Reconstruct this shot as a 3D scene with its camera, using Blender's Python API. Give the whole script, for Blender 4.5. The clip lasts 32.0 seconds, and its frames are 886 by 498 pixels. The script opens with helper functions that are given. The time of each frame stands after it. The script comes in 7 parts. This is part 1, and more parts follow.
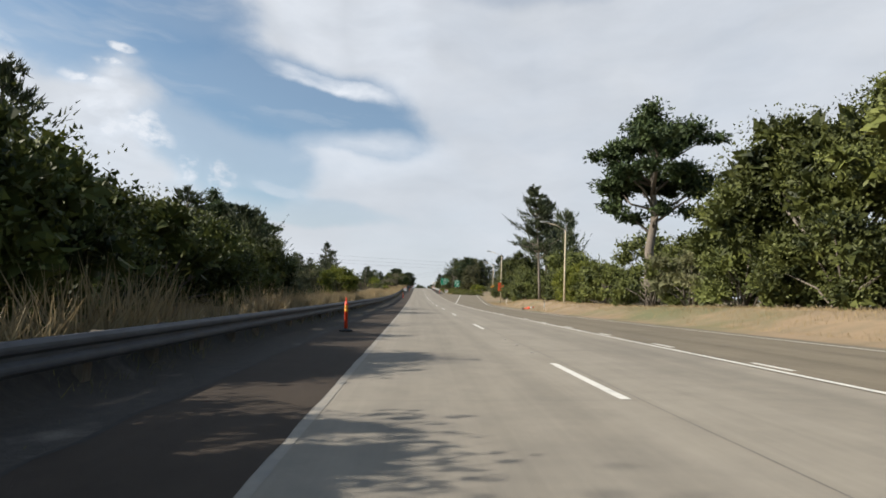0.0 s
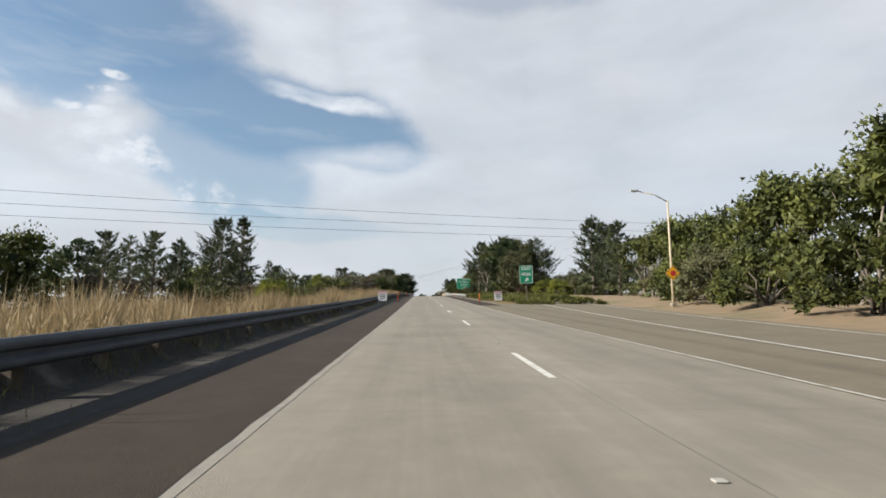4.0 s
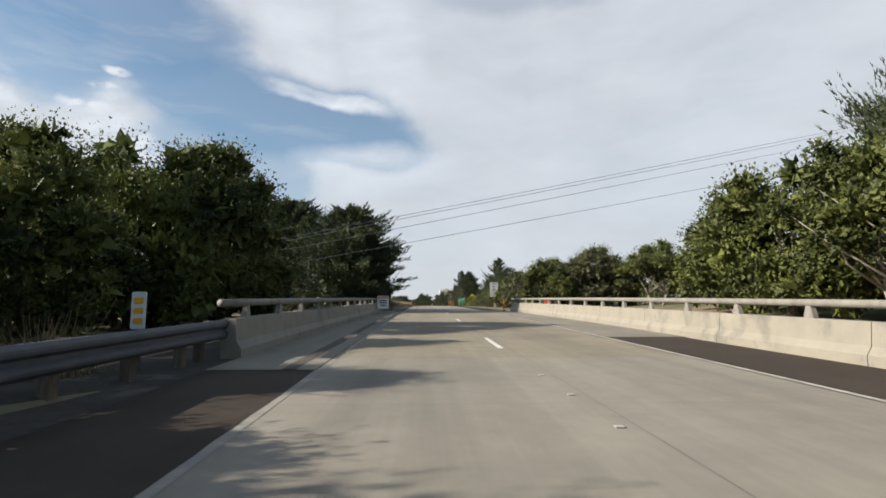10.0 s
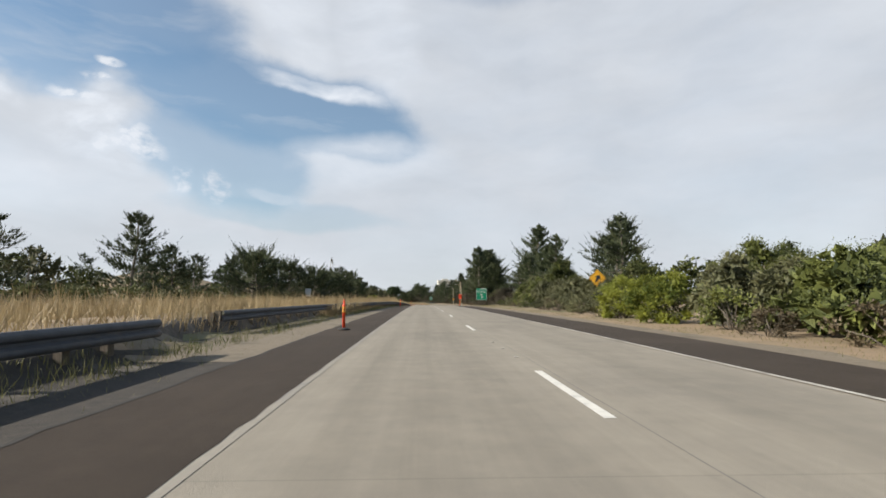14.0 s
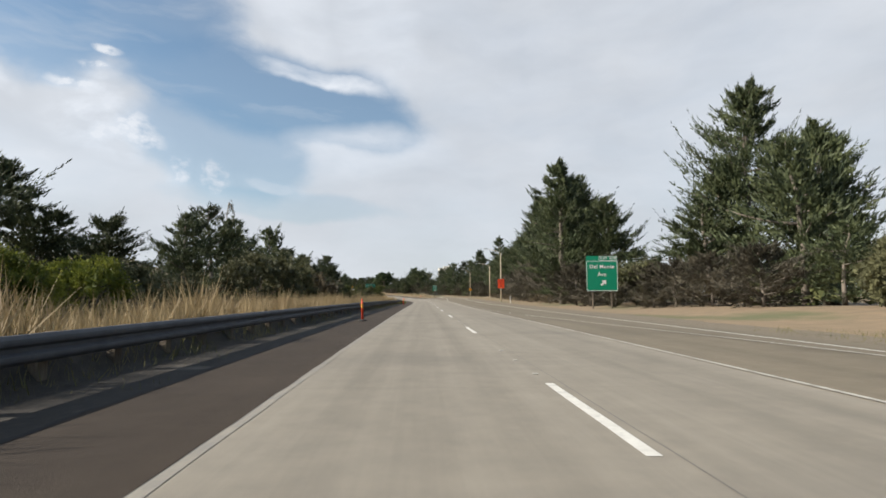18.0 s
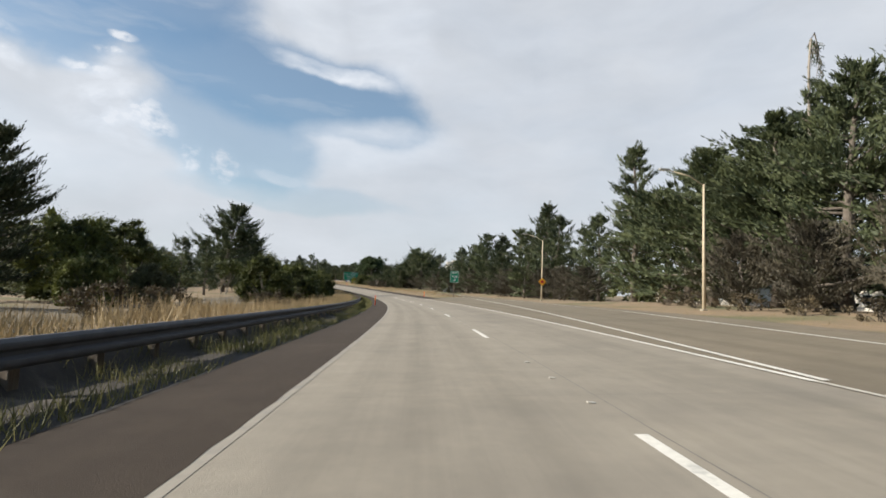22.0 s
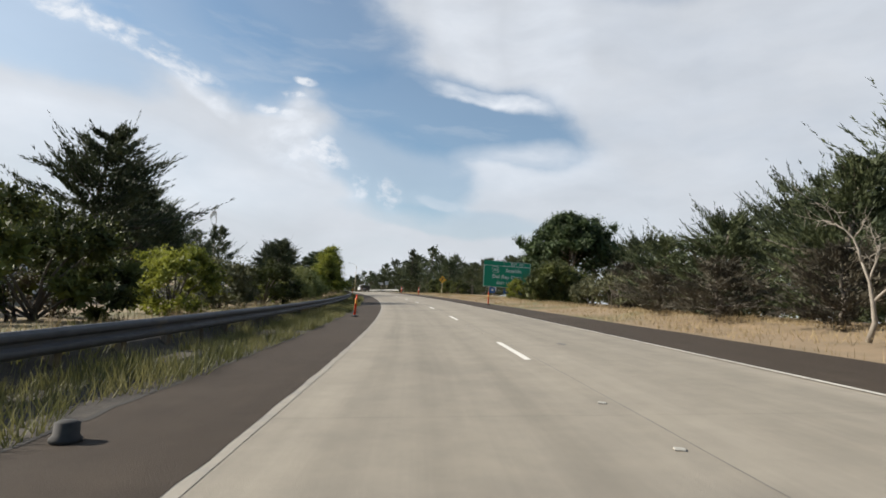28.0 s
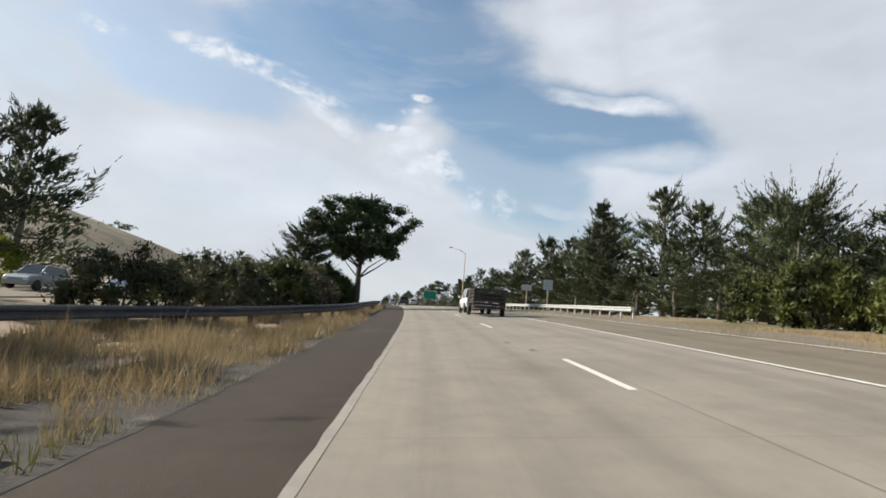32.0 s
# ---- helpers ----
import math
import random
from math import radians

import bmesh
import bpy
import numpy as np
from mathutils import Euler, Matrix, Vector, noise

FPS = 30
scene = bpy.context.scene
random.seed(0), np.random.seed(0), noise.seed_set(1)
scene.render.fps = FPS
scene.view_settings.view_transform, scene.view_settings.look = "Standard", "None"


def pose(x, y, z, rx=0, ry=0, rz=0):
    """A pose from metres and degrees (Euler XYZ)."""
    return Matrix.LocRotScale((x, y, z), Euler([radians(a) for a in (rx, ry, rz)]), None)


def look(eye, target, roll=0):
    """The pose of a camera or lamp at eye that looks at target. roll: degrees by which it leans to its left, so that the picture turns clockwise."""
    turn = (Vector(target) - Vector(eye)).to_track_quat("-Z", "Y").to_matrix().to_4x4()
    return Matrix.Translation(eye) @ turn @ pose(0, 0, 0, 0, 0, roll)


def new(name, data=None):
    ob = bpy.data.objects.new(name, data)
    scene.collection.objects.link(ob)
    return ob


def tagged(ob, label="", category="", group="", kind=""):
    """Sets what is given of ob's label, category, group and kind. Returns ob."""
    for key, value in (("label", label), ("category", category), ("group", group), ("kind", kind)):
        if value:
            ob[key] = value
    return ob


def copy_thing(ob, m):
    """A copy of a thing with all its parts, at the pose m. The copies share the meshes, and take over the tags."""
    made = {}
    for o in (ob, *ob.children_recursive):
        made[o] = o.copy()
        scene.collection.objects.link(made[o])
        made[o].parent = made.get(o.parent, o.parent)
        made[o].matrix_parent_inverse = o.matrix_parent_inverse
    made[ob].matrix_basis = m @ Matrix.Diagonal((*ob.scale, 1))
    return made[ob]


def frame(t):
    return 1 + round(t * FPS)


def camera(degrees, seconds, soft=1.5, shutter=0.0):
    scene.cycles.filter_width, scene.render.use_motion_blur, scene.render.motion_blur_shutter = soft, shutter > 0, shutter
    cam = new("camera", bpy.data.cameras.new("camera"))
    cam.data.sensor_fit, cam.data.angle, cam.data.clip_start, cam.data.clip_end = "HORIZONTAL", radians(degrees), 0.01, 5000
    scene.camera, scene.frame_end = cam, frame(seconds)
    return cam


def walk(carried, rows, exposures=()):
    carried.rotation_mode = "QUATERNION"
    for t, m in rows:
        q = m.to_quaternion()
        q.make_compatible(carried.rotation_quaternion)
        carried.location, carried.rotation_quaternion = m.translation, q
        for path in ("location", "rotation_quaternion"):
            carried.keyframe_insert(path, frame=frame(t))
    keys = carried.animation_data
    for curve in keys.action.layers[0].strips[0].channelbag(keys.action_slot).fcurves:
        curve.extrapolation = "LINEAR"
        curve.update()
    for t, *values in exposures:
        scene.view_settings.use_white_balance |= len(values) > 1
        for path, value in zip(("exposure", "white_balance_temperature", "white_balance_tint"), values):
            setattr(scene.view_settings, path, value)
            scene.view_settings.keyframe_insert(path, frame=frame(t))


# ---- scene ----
# ---- the road's line and the drive along it ----
HEADING = [2.82, 3.10, 3.21, 3.09, 2.98, 2.90, 2.84, 2.90, 3.03, 3.02, 2.79, 2.59, 2.55, 2.53, 2.48, 2.40, 2.35, 2.39, 2.44, 2.30, 2.15, 2.01, 2.57, 4.41, 6.82, 9.49, 12.39, 15.36, 18.29, 21.23, 24.03, 26.77, 29.44]
SLOPE = [1.67, 1.69, 1.78, 2.14, 2.61, 3.00, 3.23, 3.21, 3.05, 2.84, 2.55, 2.30, 2.11, 1.92, 1.69, 1.46, 1.26, 1.02, 0.74, 0.54, 0.48, 0.50, 0.51, 0.46, 0.57, 0.94, 1.35, 1.68, 1.99, 2.26, 2.32, 2.21, 2.16]
LEAN = [-2.36, -1.09, 0.10, 0.55, 0.56, 0.66, 0.67, 0.65, 0.62, 0.52, 0.17, -0.08, 0.06, 0.17, 0.18, 0.16, 0.09, 0.08, 0.07, 0.01, -0.19, -0.97, -2.27, -3.34, -3.81, -3.94, -3.95, -3.91, -3.90, -4.01, -4.12, -4.23, -4.42]
ASIDE = [1.05, 1.25, 1.44, 1.53, 1.60, 1.66, 1.70, 1.73, 1.74, 1.75, 1.74, 1.71, 1.69, 1.68, 1.68, 1.69, 1.71, 1.73, 1.79, 1.85, 1.86, 1.83, 1.62, 1.46, 1.40, 1.36, 1.39, 1.44, 1.47, 1.44, 1.36, 1.10, 0.80]
LOOK = [(0.23, 6.37, -2.36), (0.34, 6.43, -1.84), (0.49, 6.39, -1.10), (0.66, 6.35, -0.37), (0.82, 6.41, 0.27), (0.84, 6.56, 0.65), (0.75, 6.84, 0.61), (0.68, 7.11, 0.49), (0.65, 7.32, 0.52), (0.62, 7.52, 0.61), (0.60, 7.72, 0.69), (0.57, 7.90, 0.73), (0.52, 7.99, 0.66), (0.53, 7.99, 0.61), (0.68, 7.92, 0.69), (0.77, 7.84, 0.66), (0.79, 7.74, 0.59), (0.87, 7.66, 0.60), (0.90, 7.57, 0.59), (0.87, 7.43, 0.51), (0.64, 7.23, 0.12), (0.42, 7.09, -0.13), (0.32, 6.97, -0.15), (0.43, 6.95, -0.12), (0.42, 6.79, 0.11), (0.37, 6.71, 0.22), (0.34, 6.66, 0.17), (0.31, 6.53, 0.15), (0.25, 6.37, 0.19), (0.21, 6.25, 0.20), (0.17, 6.16, 0.17), (0.14, 6.05, 0.13), (0.11, 5.95, 0.08), (0.08, 5.86, 0.05), (0.09, 5.76, 0.08), (0.15, 5.57, 0.11), (0.14, 5.40, 0.07), (0.11, 5.30, 0.05), (0.02, 5.22, 0.01), (-0.04, 5.18, -0.03), (-0.06, 5.14, -0.07), (-0.07, 5.18, -0.30), (-0.09, 5.22, -0.87), (0.06, 5.23, -1.58), (0.51, 5.22, -2.28), (1.22, 5.21, -3.04), (2.22, 5.12, -3.46), (3.43, 5.12, -3.73), (4.76, 5.22, -3.84), (5.93, 5.40, -3.92), (7.19, 5.64, -3.94), (8.62, 5.89, -3.97), (10.10, 6.07, -3.96), (11.58, 6.23, -3.94), (13.07, 6.38, -3.92), (14.56, 6.53, -3.88), (16.08, 6.66, -3.85), (17.63, 6.87, -3.94), (19.14, 7.02, -4.00), (20.58, 7.06, -4.11), (22.12, 7.07, -4.13), (23.75, 6.99, -4.12), (25.27, 6.87, -4.23), (26.59, 6.83, -4.31), (27.82, 6.86, -4.42)]

# station along the left edge line, from the time of passing
PASS_T, PASS_S = (0, 9, 13, 32), (0, 258.3, 375.1, 943.2)


def station(t):
    return float(np.interp(t, PASS_T, PASS_S))


# the road's left edge line, metre by metre: heading, slope and lean
S0, S1 = -120, 1700
_s = np.arange(S0, S1 + 1.0)
_k = np.array([station(t) for t in range(33)])


def along(values, far_step=0.0, far=140):
    v = np.interp(_s, _k, values)
    past = np.clip((_s - _k[-1]) / far, 0, None)
    v = v + far_step * (1 - np.exp(-past))
    kernel = np.hanning(31) / np.hanning(31).sum()
    return np.convolve(np.pad(v, 15, mode="edge"), kernel, "valid")


_head = np.radians(along(HEADING, 9.0))
_slope = np.tan(np.radians(along(SLOPE, -2.2)))
_lean = np.tan(np.radians(-along(LEAN, 2.5)))
SLOW_A, SLOW_B, SLOW = 258.3, 375.1, 0.922   # stations run closer together over the bridge
_rate = np.where((_s > SLOW_A) & (_s < SLOW_B), SLOW, 1.0)
_x, _y, _z = (np.concatenate([[0], np.cumsum((d * _rate)[:-1])]) for d in (-np.sin(_head), np.cos(_head), _slope))
_x, _y, _z = _x - np.interp(0, _s, _x), _y - np.interp(0, _s, _y), _z - np.interp(0, _s, _z)


def at(s, u=0.0, up=0.0):
    """The point u metres to the right of the left edge line, up metres over the pavement's plane."""
    x, y, z, h, b = (float(np.interp(s, _s, a)) for a in (_x, _y, _z, _head, _lean))
    return (x + u * math.cos(h), y + u * math.sin(h), z + max(-6.0, min(u, 14.0)) * b + up)


def heading(s):
    return float(np.interp(s, _s, _head))


def from_metres(m):
    """The station that lies m metres of road from the start."""
    if m <= SLOW_A:
        return m
    k = SLOW_A + (m - SLOW_A) / SLOW
    return k if k <= SLOW_B else m + (SLOW_B - SLOW_A) * (1 - SLOW)


cam = camera(76.2, 32.0, soft=1.7)
rows = []
for i, (yaw, pitch, roll) in enumerate(LOOK):
    t = i * 0.5
    s, lean = station(t), float(np.interp(t, range(33), LEAN))
    aside = float(np.interp(t, range(33), ASIDE))
    x, y, z = at(s, aside, 1.25)
    rows.append((t, pose(x, y, z, 90 + pitch, roll, yaw)))
walk(cam, rows, exposures=((0, 0.7), (32, 0.7)))

# ---- sky and sun ----
SUN_ELEVATION, SUN_TOWARDS = 28.0, 257.5   # degrees; clockwise from the world's +y
world = bpy.data.worlds.new("sky")
scene.world = world
world.use_nodes = True


def make_sky(nt):
    n, ln = nt.nodes, nt.links
    n.clear()

    def node(kind, **kw):
        a = n.new(kind)
        for k, v in kw.items():
            if k == "operation":
                a.operation = v
            else:
                a.inputs[int(k[1:])].default_value = v
        return a

    def math_(op, a, b=None):
        m = n.new("ShaderNodeMath")
        m.operation = op
        for i, v in enumerate((a, b)):
            if v is None:
                continue
            if isinstance(v, (int, float)):
                m.inputs[i].default_value = v
            else:
                ln.new(v, m.inputs[i])
        return m.outputs[0]

    out, bg = n.new("ShaderNodeOutputWorld"), n.new("ShaderNodeBackground")
    sky = n.new("ShaderNodeTexSky")
    sky.sky_type, sky.sun_disc = "NISHITA", False
    sky.sun_elevation, sky.sun_rotation = radians(SUN_ELEVATION), radians(SUN_TOWARDS)
    sky.dust_density, sky.ozone_density, sky.air_density = 1.2, 2.0, 1.0
    tc = n.new("ShaderNodeTexCoord")
    sep = n.new("ShaderNodeSeparateXYZ")
    ln.new(tc.outputs["Generated"], sep.inputs[0])
    # azimuth to the right of +y and elevation, in units of ten degrees
    az = math_("MULTIPLY", math_("ARCTAN2", sep.outputs[0], sep.outputs[1]), 5.7296)
    el = math_("MULTIPLY", math_("ARCSINE", sep.outputs[2]), 5.7296)
    pos = n.new("ShaderNodeCombineXYZ")
    ln.new(az, pos.inputs[0]), ln.new(el, pos.inputs[1])
    # wind-drawn warp
    warp = n.new("ShaderNodeTexNoise")
    warp.inputs["Scale"].default_value, warp.inputs["Detail"].default_value = 0.9, 5.0
    ln.new(pos.outputs[0], warp.inputs["Vector"])
    ctr = n.new("ShaderNodeVectorMath")
    ctr.operation = "SUBTRACT"
    ln.new(warp.outputs["Color"], ctr.inputs[0])
    ctr.inputs[1].default_value = (0.5, 0.5, 0.5)
    sc = n.new("ShaderNodeVectorMath")
    sc.operation = "MULTIPLY_ADD"
    ln.new(ctr.outputs[0], sc.inputs[0])
    sc.inputs[1].default_value = (0.55, 0.4, 0)
    ln.new(pos.outputs[0], sc.inputs[2])
    bent = sc.outputs[0]

    def patch(x, y, w, h, turn, soft=1.0):
        """A soft oval about (x, y), in ten degrees: 1 within, 0 outside."""
        m = n.new("ShaderNodeMapping")
        m.vector_type = "TEXTURE"
        ln.new(bent, m.inputs["Vector"])
        m.inputs["Location"].default_value = (x, y, 0)
        m.inputs["Rotation"].default_value = (0, 0, radians(turn))
        m.inputs["Scale"].default_value = (w, h, 1)
        le = n.new("ShaderNodeVectorMath")
        le.operation = "LENGTH"
        ln.new(m.outputs[0], le.inputs[0])
        mr = n.new("ShaderNodeMapRange")
        mr.interpolation_type = "SMOOTHERSTEP"
        mr.inputs["From Min"].default_value, mr.inputs["From Max"].default_value = 1.0 - 0.6 * soft, 1.0 + 0.25 * soft
        mr.inputs["To Min"].default_value, mr.inputs["To Max"].default_value = 1, 0
        ln.new(le.outputs["Value"], mr.inputs["Value"])
        return mr.outputs[0]

    def fibre(scale, sx, sy, turn, lo, hi, detail=8.0):
        m = n.new("ShaderNodeMapping")
        m.inputs["Rotation"].default_value, m.inputs["Scale"].default_value = (0, 0, radians(turn)), (sx, sy, 1)
        ln.new(bent, m.inputs["Vector"])
        t = n.new("ShaderNodeTexNoise")
        t.inputs["Scale"].default_value, t.inputs["Detail"].default_value, t.inputs["Roughness"].default_value = scale, detail, 0.55
        ln.new(m.outputs[0], t.inputs["Vector"])
        mr = n.new("ShaderNodeMapRange")
        mr.inputs["From Min"].default_value, mr.inputs["From Max"].default_value = lo, hi
        ln.new(t.outputs["Fac"], mr.inputs["Value"])
        return mr.outputs[0]

    veil = fibre(0.5, 1.0, 2.4, 12, 0.25, 0.62)
    wisps = fibre(1.3, 0.7, 2.0, 40, 0.36, 0.66)
    puffs = fibre(4.2, 1.0, 1.6, 14, 0.38, 0.6)
    rags = fibre(1.0, 1.0, 1.7, 14, 0.3, 0.7)
    cover = math_("MULTIPLY_ADD", veil, 0.2)
    cover.node.inputs[2].default_value = 0.78

    def ragged(mask, much):
        """The patch with torn edges."""
        a = math_("MULTIPLY_ADD", math_("MULTIPLY", math_("SUBTRACT", rags, 0.5), math_("MINIMUM", math_("MULTIPLY", mask, 3.0), 1.0)), much)
        ln.new(mask, a.node.inputs[2])
        mr = n.new("ShaderNodeMapRange")
        mr.interpolation_type = "SMOOTHSTEP"
        mr.inputs["From Min"].default_value, mr.inputs["From Max"].default_value = 0.1, 0.9
        ln.new(a, mr.inputs["Value"])
        return mr.outputs[0]

    for x, y, w, h, turn, much in HOLES:
        cover = math_("MULTIPLY", cover, math_("SUBTRACT", 1.0, math_("MULTIPLY", ragged(patch(x, y, w, h, turn), 0.55), much)))
    bright = None
    for x, y, w, h, turn, much, kind in CLOUDS:
        tex = {"w": wisps, "p": puffs, "v": veil}[kind]
        tex = math_("MULTIPLY_ADD", tex, 0.75)
        tex.node.inputs[2].default_value = 0.25
        body = math_("MULTIPLY", math_("MULTIPLY", patch(x, y, w, h, turn), tex), much)
        cover = math_("MAXIMUM", cover, body)
        bright = body if bright is None else math_("MAXIMUM", bright, body)
    streaks = fibre(1.6, 0.55, 2.6, 22, 0.46, 0.8, 10.0)
    cover = math_("MAXIMUM", cover, math_("MULTIPLY", streaks, 0.45))
    glow = n.new("ShaderNodeRGB")
    glow.outputs[0].default_value = (0.71, 0.75, 0.81, 1)
    shade = fibre(0.7, 1.0, 2.6, 8, 0.3, 0.7)
    tone = n.new("ShaderNodeMapRange")
    tone.inputs["To Min"].default_value, tone.inputs["To Max"].default_value = 0.86, 1.0
    ln.new(shade, tone.inputs["Value"])
    lit = n.new("ShaderNodeVectorMath")
    lit.operation = "SCALE"
    ln.new(glow.outputs[0], lit.inputs[0]), ln.new(math_("ADD", tone.outputs[0], math_("MULTIPLY", bright, 0.17)), lit.inputs["Scale"])
    blue = n.new("ShaderNodeVectorMath")
    blue.operation = "MULTIPLY"
    ln.new(sky.outputs[0], blue.inputs[0])
    blue.inputs[1].default_value = [SKY_STRENGTH * k for k in SKY_TINT]
    mix = n.new("ShaderNodeMix")
    mix.data_type = "RGBA"
    ln.new(cover, mix.inputs["Factor"]), ln.new(blue.outputs[0], mix.inputs["A"]), ln.new(lit.outputs[0], mix.inputs["B"])
    ln.new(mix.outputs["Result"], bg.inputs["Color"])
    bg.inputs["Strength"].default_value = CLOUD_STRENGTH
    ln.new(bg.outputs[0], out.inputs["Surface"])


SKY_STRENGTH, CLOUD_STRENGTH = 0.14, 0.62
SKY_TINT = (1.0, 1.06, 1.01)
# open blue and drawn-out cloud: azimuth, elevation (tens of degrees), half sizes, turn, how much
HOLES = [(-3.35, 2.75, 1.5, 0.7, -10, 0.9), (-1.75, 1.98, 1.75, 0.5, -8, 0.9), (-2.2, 1.4, 0.95, 0.5, -14, 0.6), (-3.4, 3.7, 2.4, 0.8, 0, 0.8), (-4.2, 2.4, 1.3, 0.55, -14, 0.85),
         (1.6, 3.35, 2.4, 0.4, 4, 0.3), (-5.5, 2.25, 1.3, 0.6, -12, 0.6), (-1.6, 0.95, 1.3, 0.16, -4, 0.35),
         # unseen clear sky overhead and behind, added to lower the fill light
         (0, 8.0, 40, 3.9, 0, 0.95), (14.0, 2.5, 8.5, 4.5, 0, 0.9), (-14.0, 2.5, 8.0, 4.5, 0, 0.9)]
CLOUDS = [(-1.3, 2.2, 1.0, 0.11, -9, 1.0, "w"), (-0.7, 2.6, 0.45, 0.65, 18, 1.0, "w"), (-1.55, 2.85, 0.75, 0.4, -52, 1.0, "w"),
          (-3.1, 1.52, 0.5, 0.3, -18, 1.0, "p"), (-3.3, 1.83, 0.38, 0.08, -10, 1.0, "p"), (-3.2, 1.98, 0.22, 0.1, -15, 1.0, "p"), (-3.15, 2.18, 0.17, 0.06, -10, 1.0, "p"),
          (-4.8, 2.2, 1.0, 0.14, -15, 1.0, "p"), (-5.3, 2.33, 0.5, 0.12, -8, 1.0, "p"), (-4.15, 1.9, 0.45, 0.1, -22, 1.0, "p"), (-6.2, 2.22, 0.25, 0.1, 0, 1.0, "p"), (-0.9, 1.5, 1.1, 0.3, 7, 0.95, "v"),
          (-4.7, 1.2, 1.6, 0.42, -6, 1.0, "v"), (-2.25, 1.17, 0.18, 0.2, 30, 0.85, "p"), (-2.6, 1.18, 0.18, 0.16, 0, 0.85, "p"), (-1.7, 1.12, 0.4, 0.08, -12, 0.8, "v")]
make_sky(world.node_tree)
sun_data = bpy.data.lights.new("sun", "SUN")
sun_data.energy, sun_data.angle, sun_data.color = 5.0, radians(0.6), (1.0, 0.93, 0.82)
sun = new("sun", sun_data)
_a, _e = radians(SUN_TOWARDS), radians(SUN_ELEVATION)
sun.matrix_world = look((math.sin(_a) * math.cos(_e) * 500, math.cos(_a) * math.cos(_e) * 500, math.sin(_e) * 500), (0, 0, 0))

# ---- materials ----
def material(name, base, other=None, scale=4.0, detail=6.0, rough=0.7, metal=0.0, bump=0.0, bump_scale=40.0, stretch=(1, 1, 1), spots=None,
             spot_scale=0.6, spot_range=(0.5, 0.7), object_vary=0.0, world_space=True, coat=0.0):
    """A surface whose colour runs between two tones with fine noise, with larger stains and a fine relief."""
    m = bpy.data.materials.new(name)
    m.use_nodes = True
    n, ln = m.node_tree.nodes, m.node_tree.links
    p = n["Principled BSDF"]
    p.inputs["Roughness"].default_value, p.inputs["Metallic"].default_value = rough, metal
    p.inputs["Coat Weight"].default_value = coat
    tc = n.new("ShaderNodeTexCoord")
    if world_space:
        geo = n.new("ShaderNodeNewGeometry")
        source = geo.outputs["Position"]
    else:
        source = tc.outputs["Object"]
    mp = n.new("ShaderNodeMapping")
    mp.inputs["Scale"].default_value = stretch
    ln.new(source, mp.inputs["Vector"])

    def noise_(sc, det, vec):
        t = n.new("ShaderNodeTexNoise")
        t.inputs["Scale"].default_value, t.inputs["Detail"].default_value, t.inputs["Roughness"].default_value = sc, det, 0.6
        ln.new(vec, t.inputs["Vector"])
        return t.outputs["Fac"]

    def ramp(fac, lo, hi):
        r = n.new("ShaderNodeMapRange")
        r.inputs["From Min"].default_value, r.inputs["From Max"].default_value = lo, hi
        ln.new(fac, r.inputs["Value"])
        return r.outputs[0]

    def blend(fac, a, b):
        x = n.new("ShaderNodeMix")
        x.data_type = "RGBA"
        ln.new(fac, x.inputs["Factor"])
        for v, s in ((a, "A"), (b, "B")):
            if isinstance(v, tuple):
                x.inputs[s].default_value = (*v, 1)
            else:
                ln.new(v, x.inputs[s])
        return x.outputs["Result"]

    color = base
    if other:
        color = blend(ramp(noise_(scale, detail, mp.outputs[0]), 0.3, 0.7), base, other)
    if spots:
        color = blend(ramp(noise_(spot_scale, 5.0, mp.outputs[0]), *spot_range), color, spots)
    if object_vary:
        oi = n.new("ShaderNodeObjectInfo")
        hs = n.new("ShaderNodeHueSaturation")
        r = n.new("ShaderNodeMapRange")
        r.inputs["To Min"].default_value, r.inputs["To Max"].default_value = 1 - object_vary, 1 + object_vary
        ln.new(oi.outputs["Random"], r.inputs["Value"]), ln.new(r.outputs[0], hs.inputs["Value"])
        if isinstance(color, tuple):
            hs.inputs["Color"].default_value = (*color, 1)
        else:
            ln.new(color, hs.inputs["Color"])
        color = hs.outputs[0]
    if isinstance(color, tuple):
        p.inputs["Base Color"].default_value = (*color, 1)
    else:
        ln.new(color, p.inputs["Base Color"])
    if bump:
        b = n.new("ShaderNodeBump")
        b.inputs["Strength"].default_value, b.inputs["Distance"].default_value = bump, 0.02
        ln.new(noise_(bump_scale, 8.0, mp.outputs[0]), b.inputs["Height"])
        ln.new(b.outputs[0], p.inputs["Normal"])
    return m


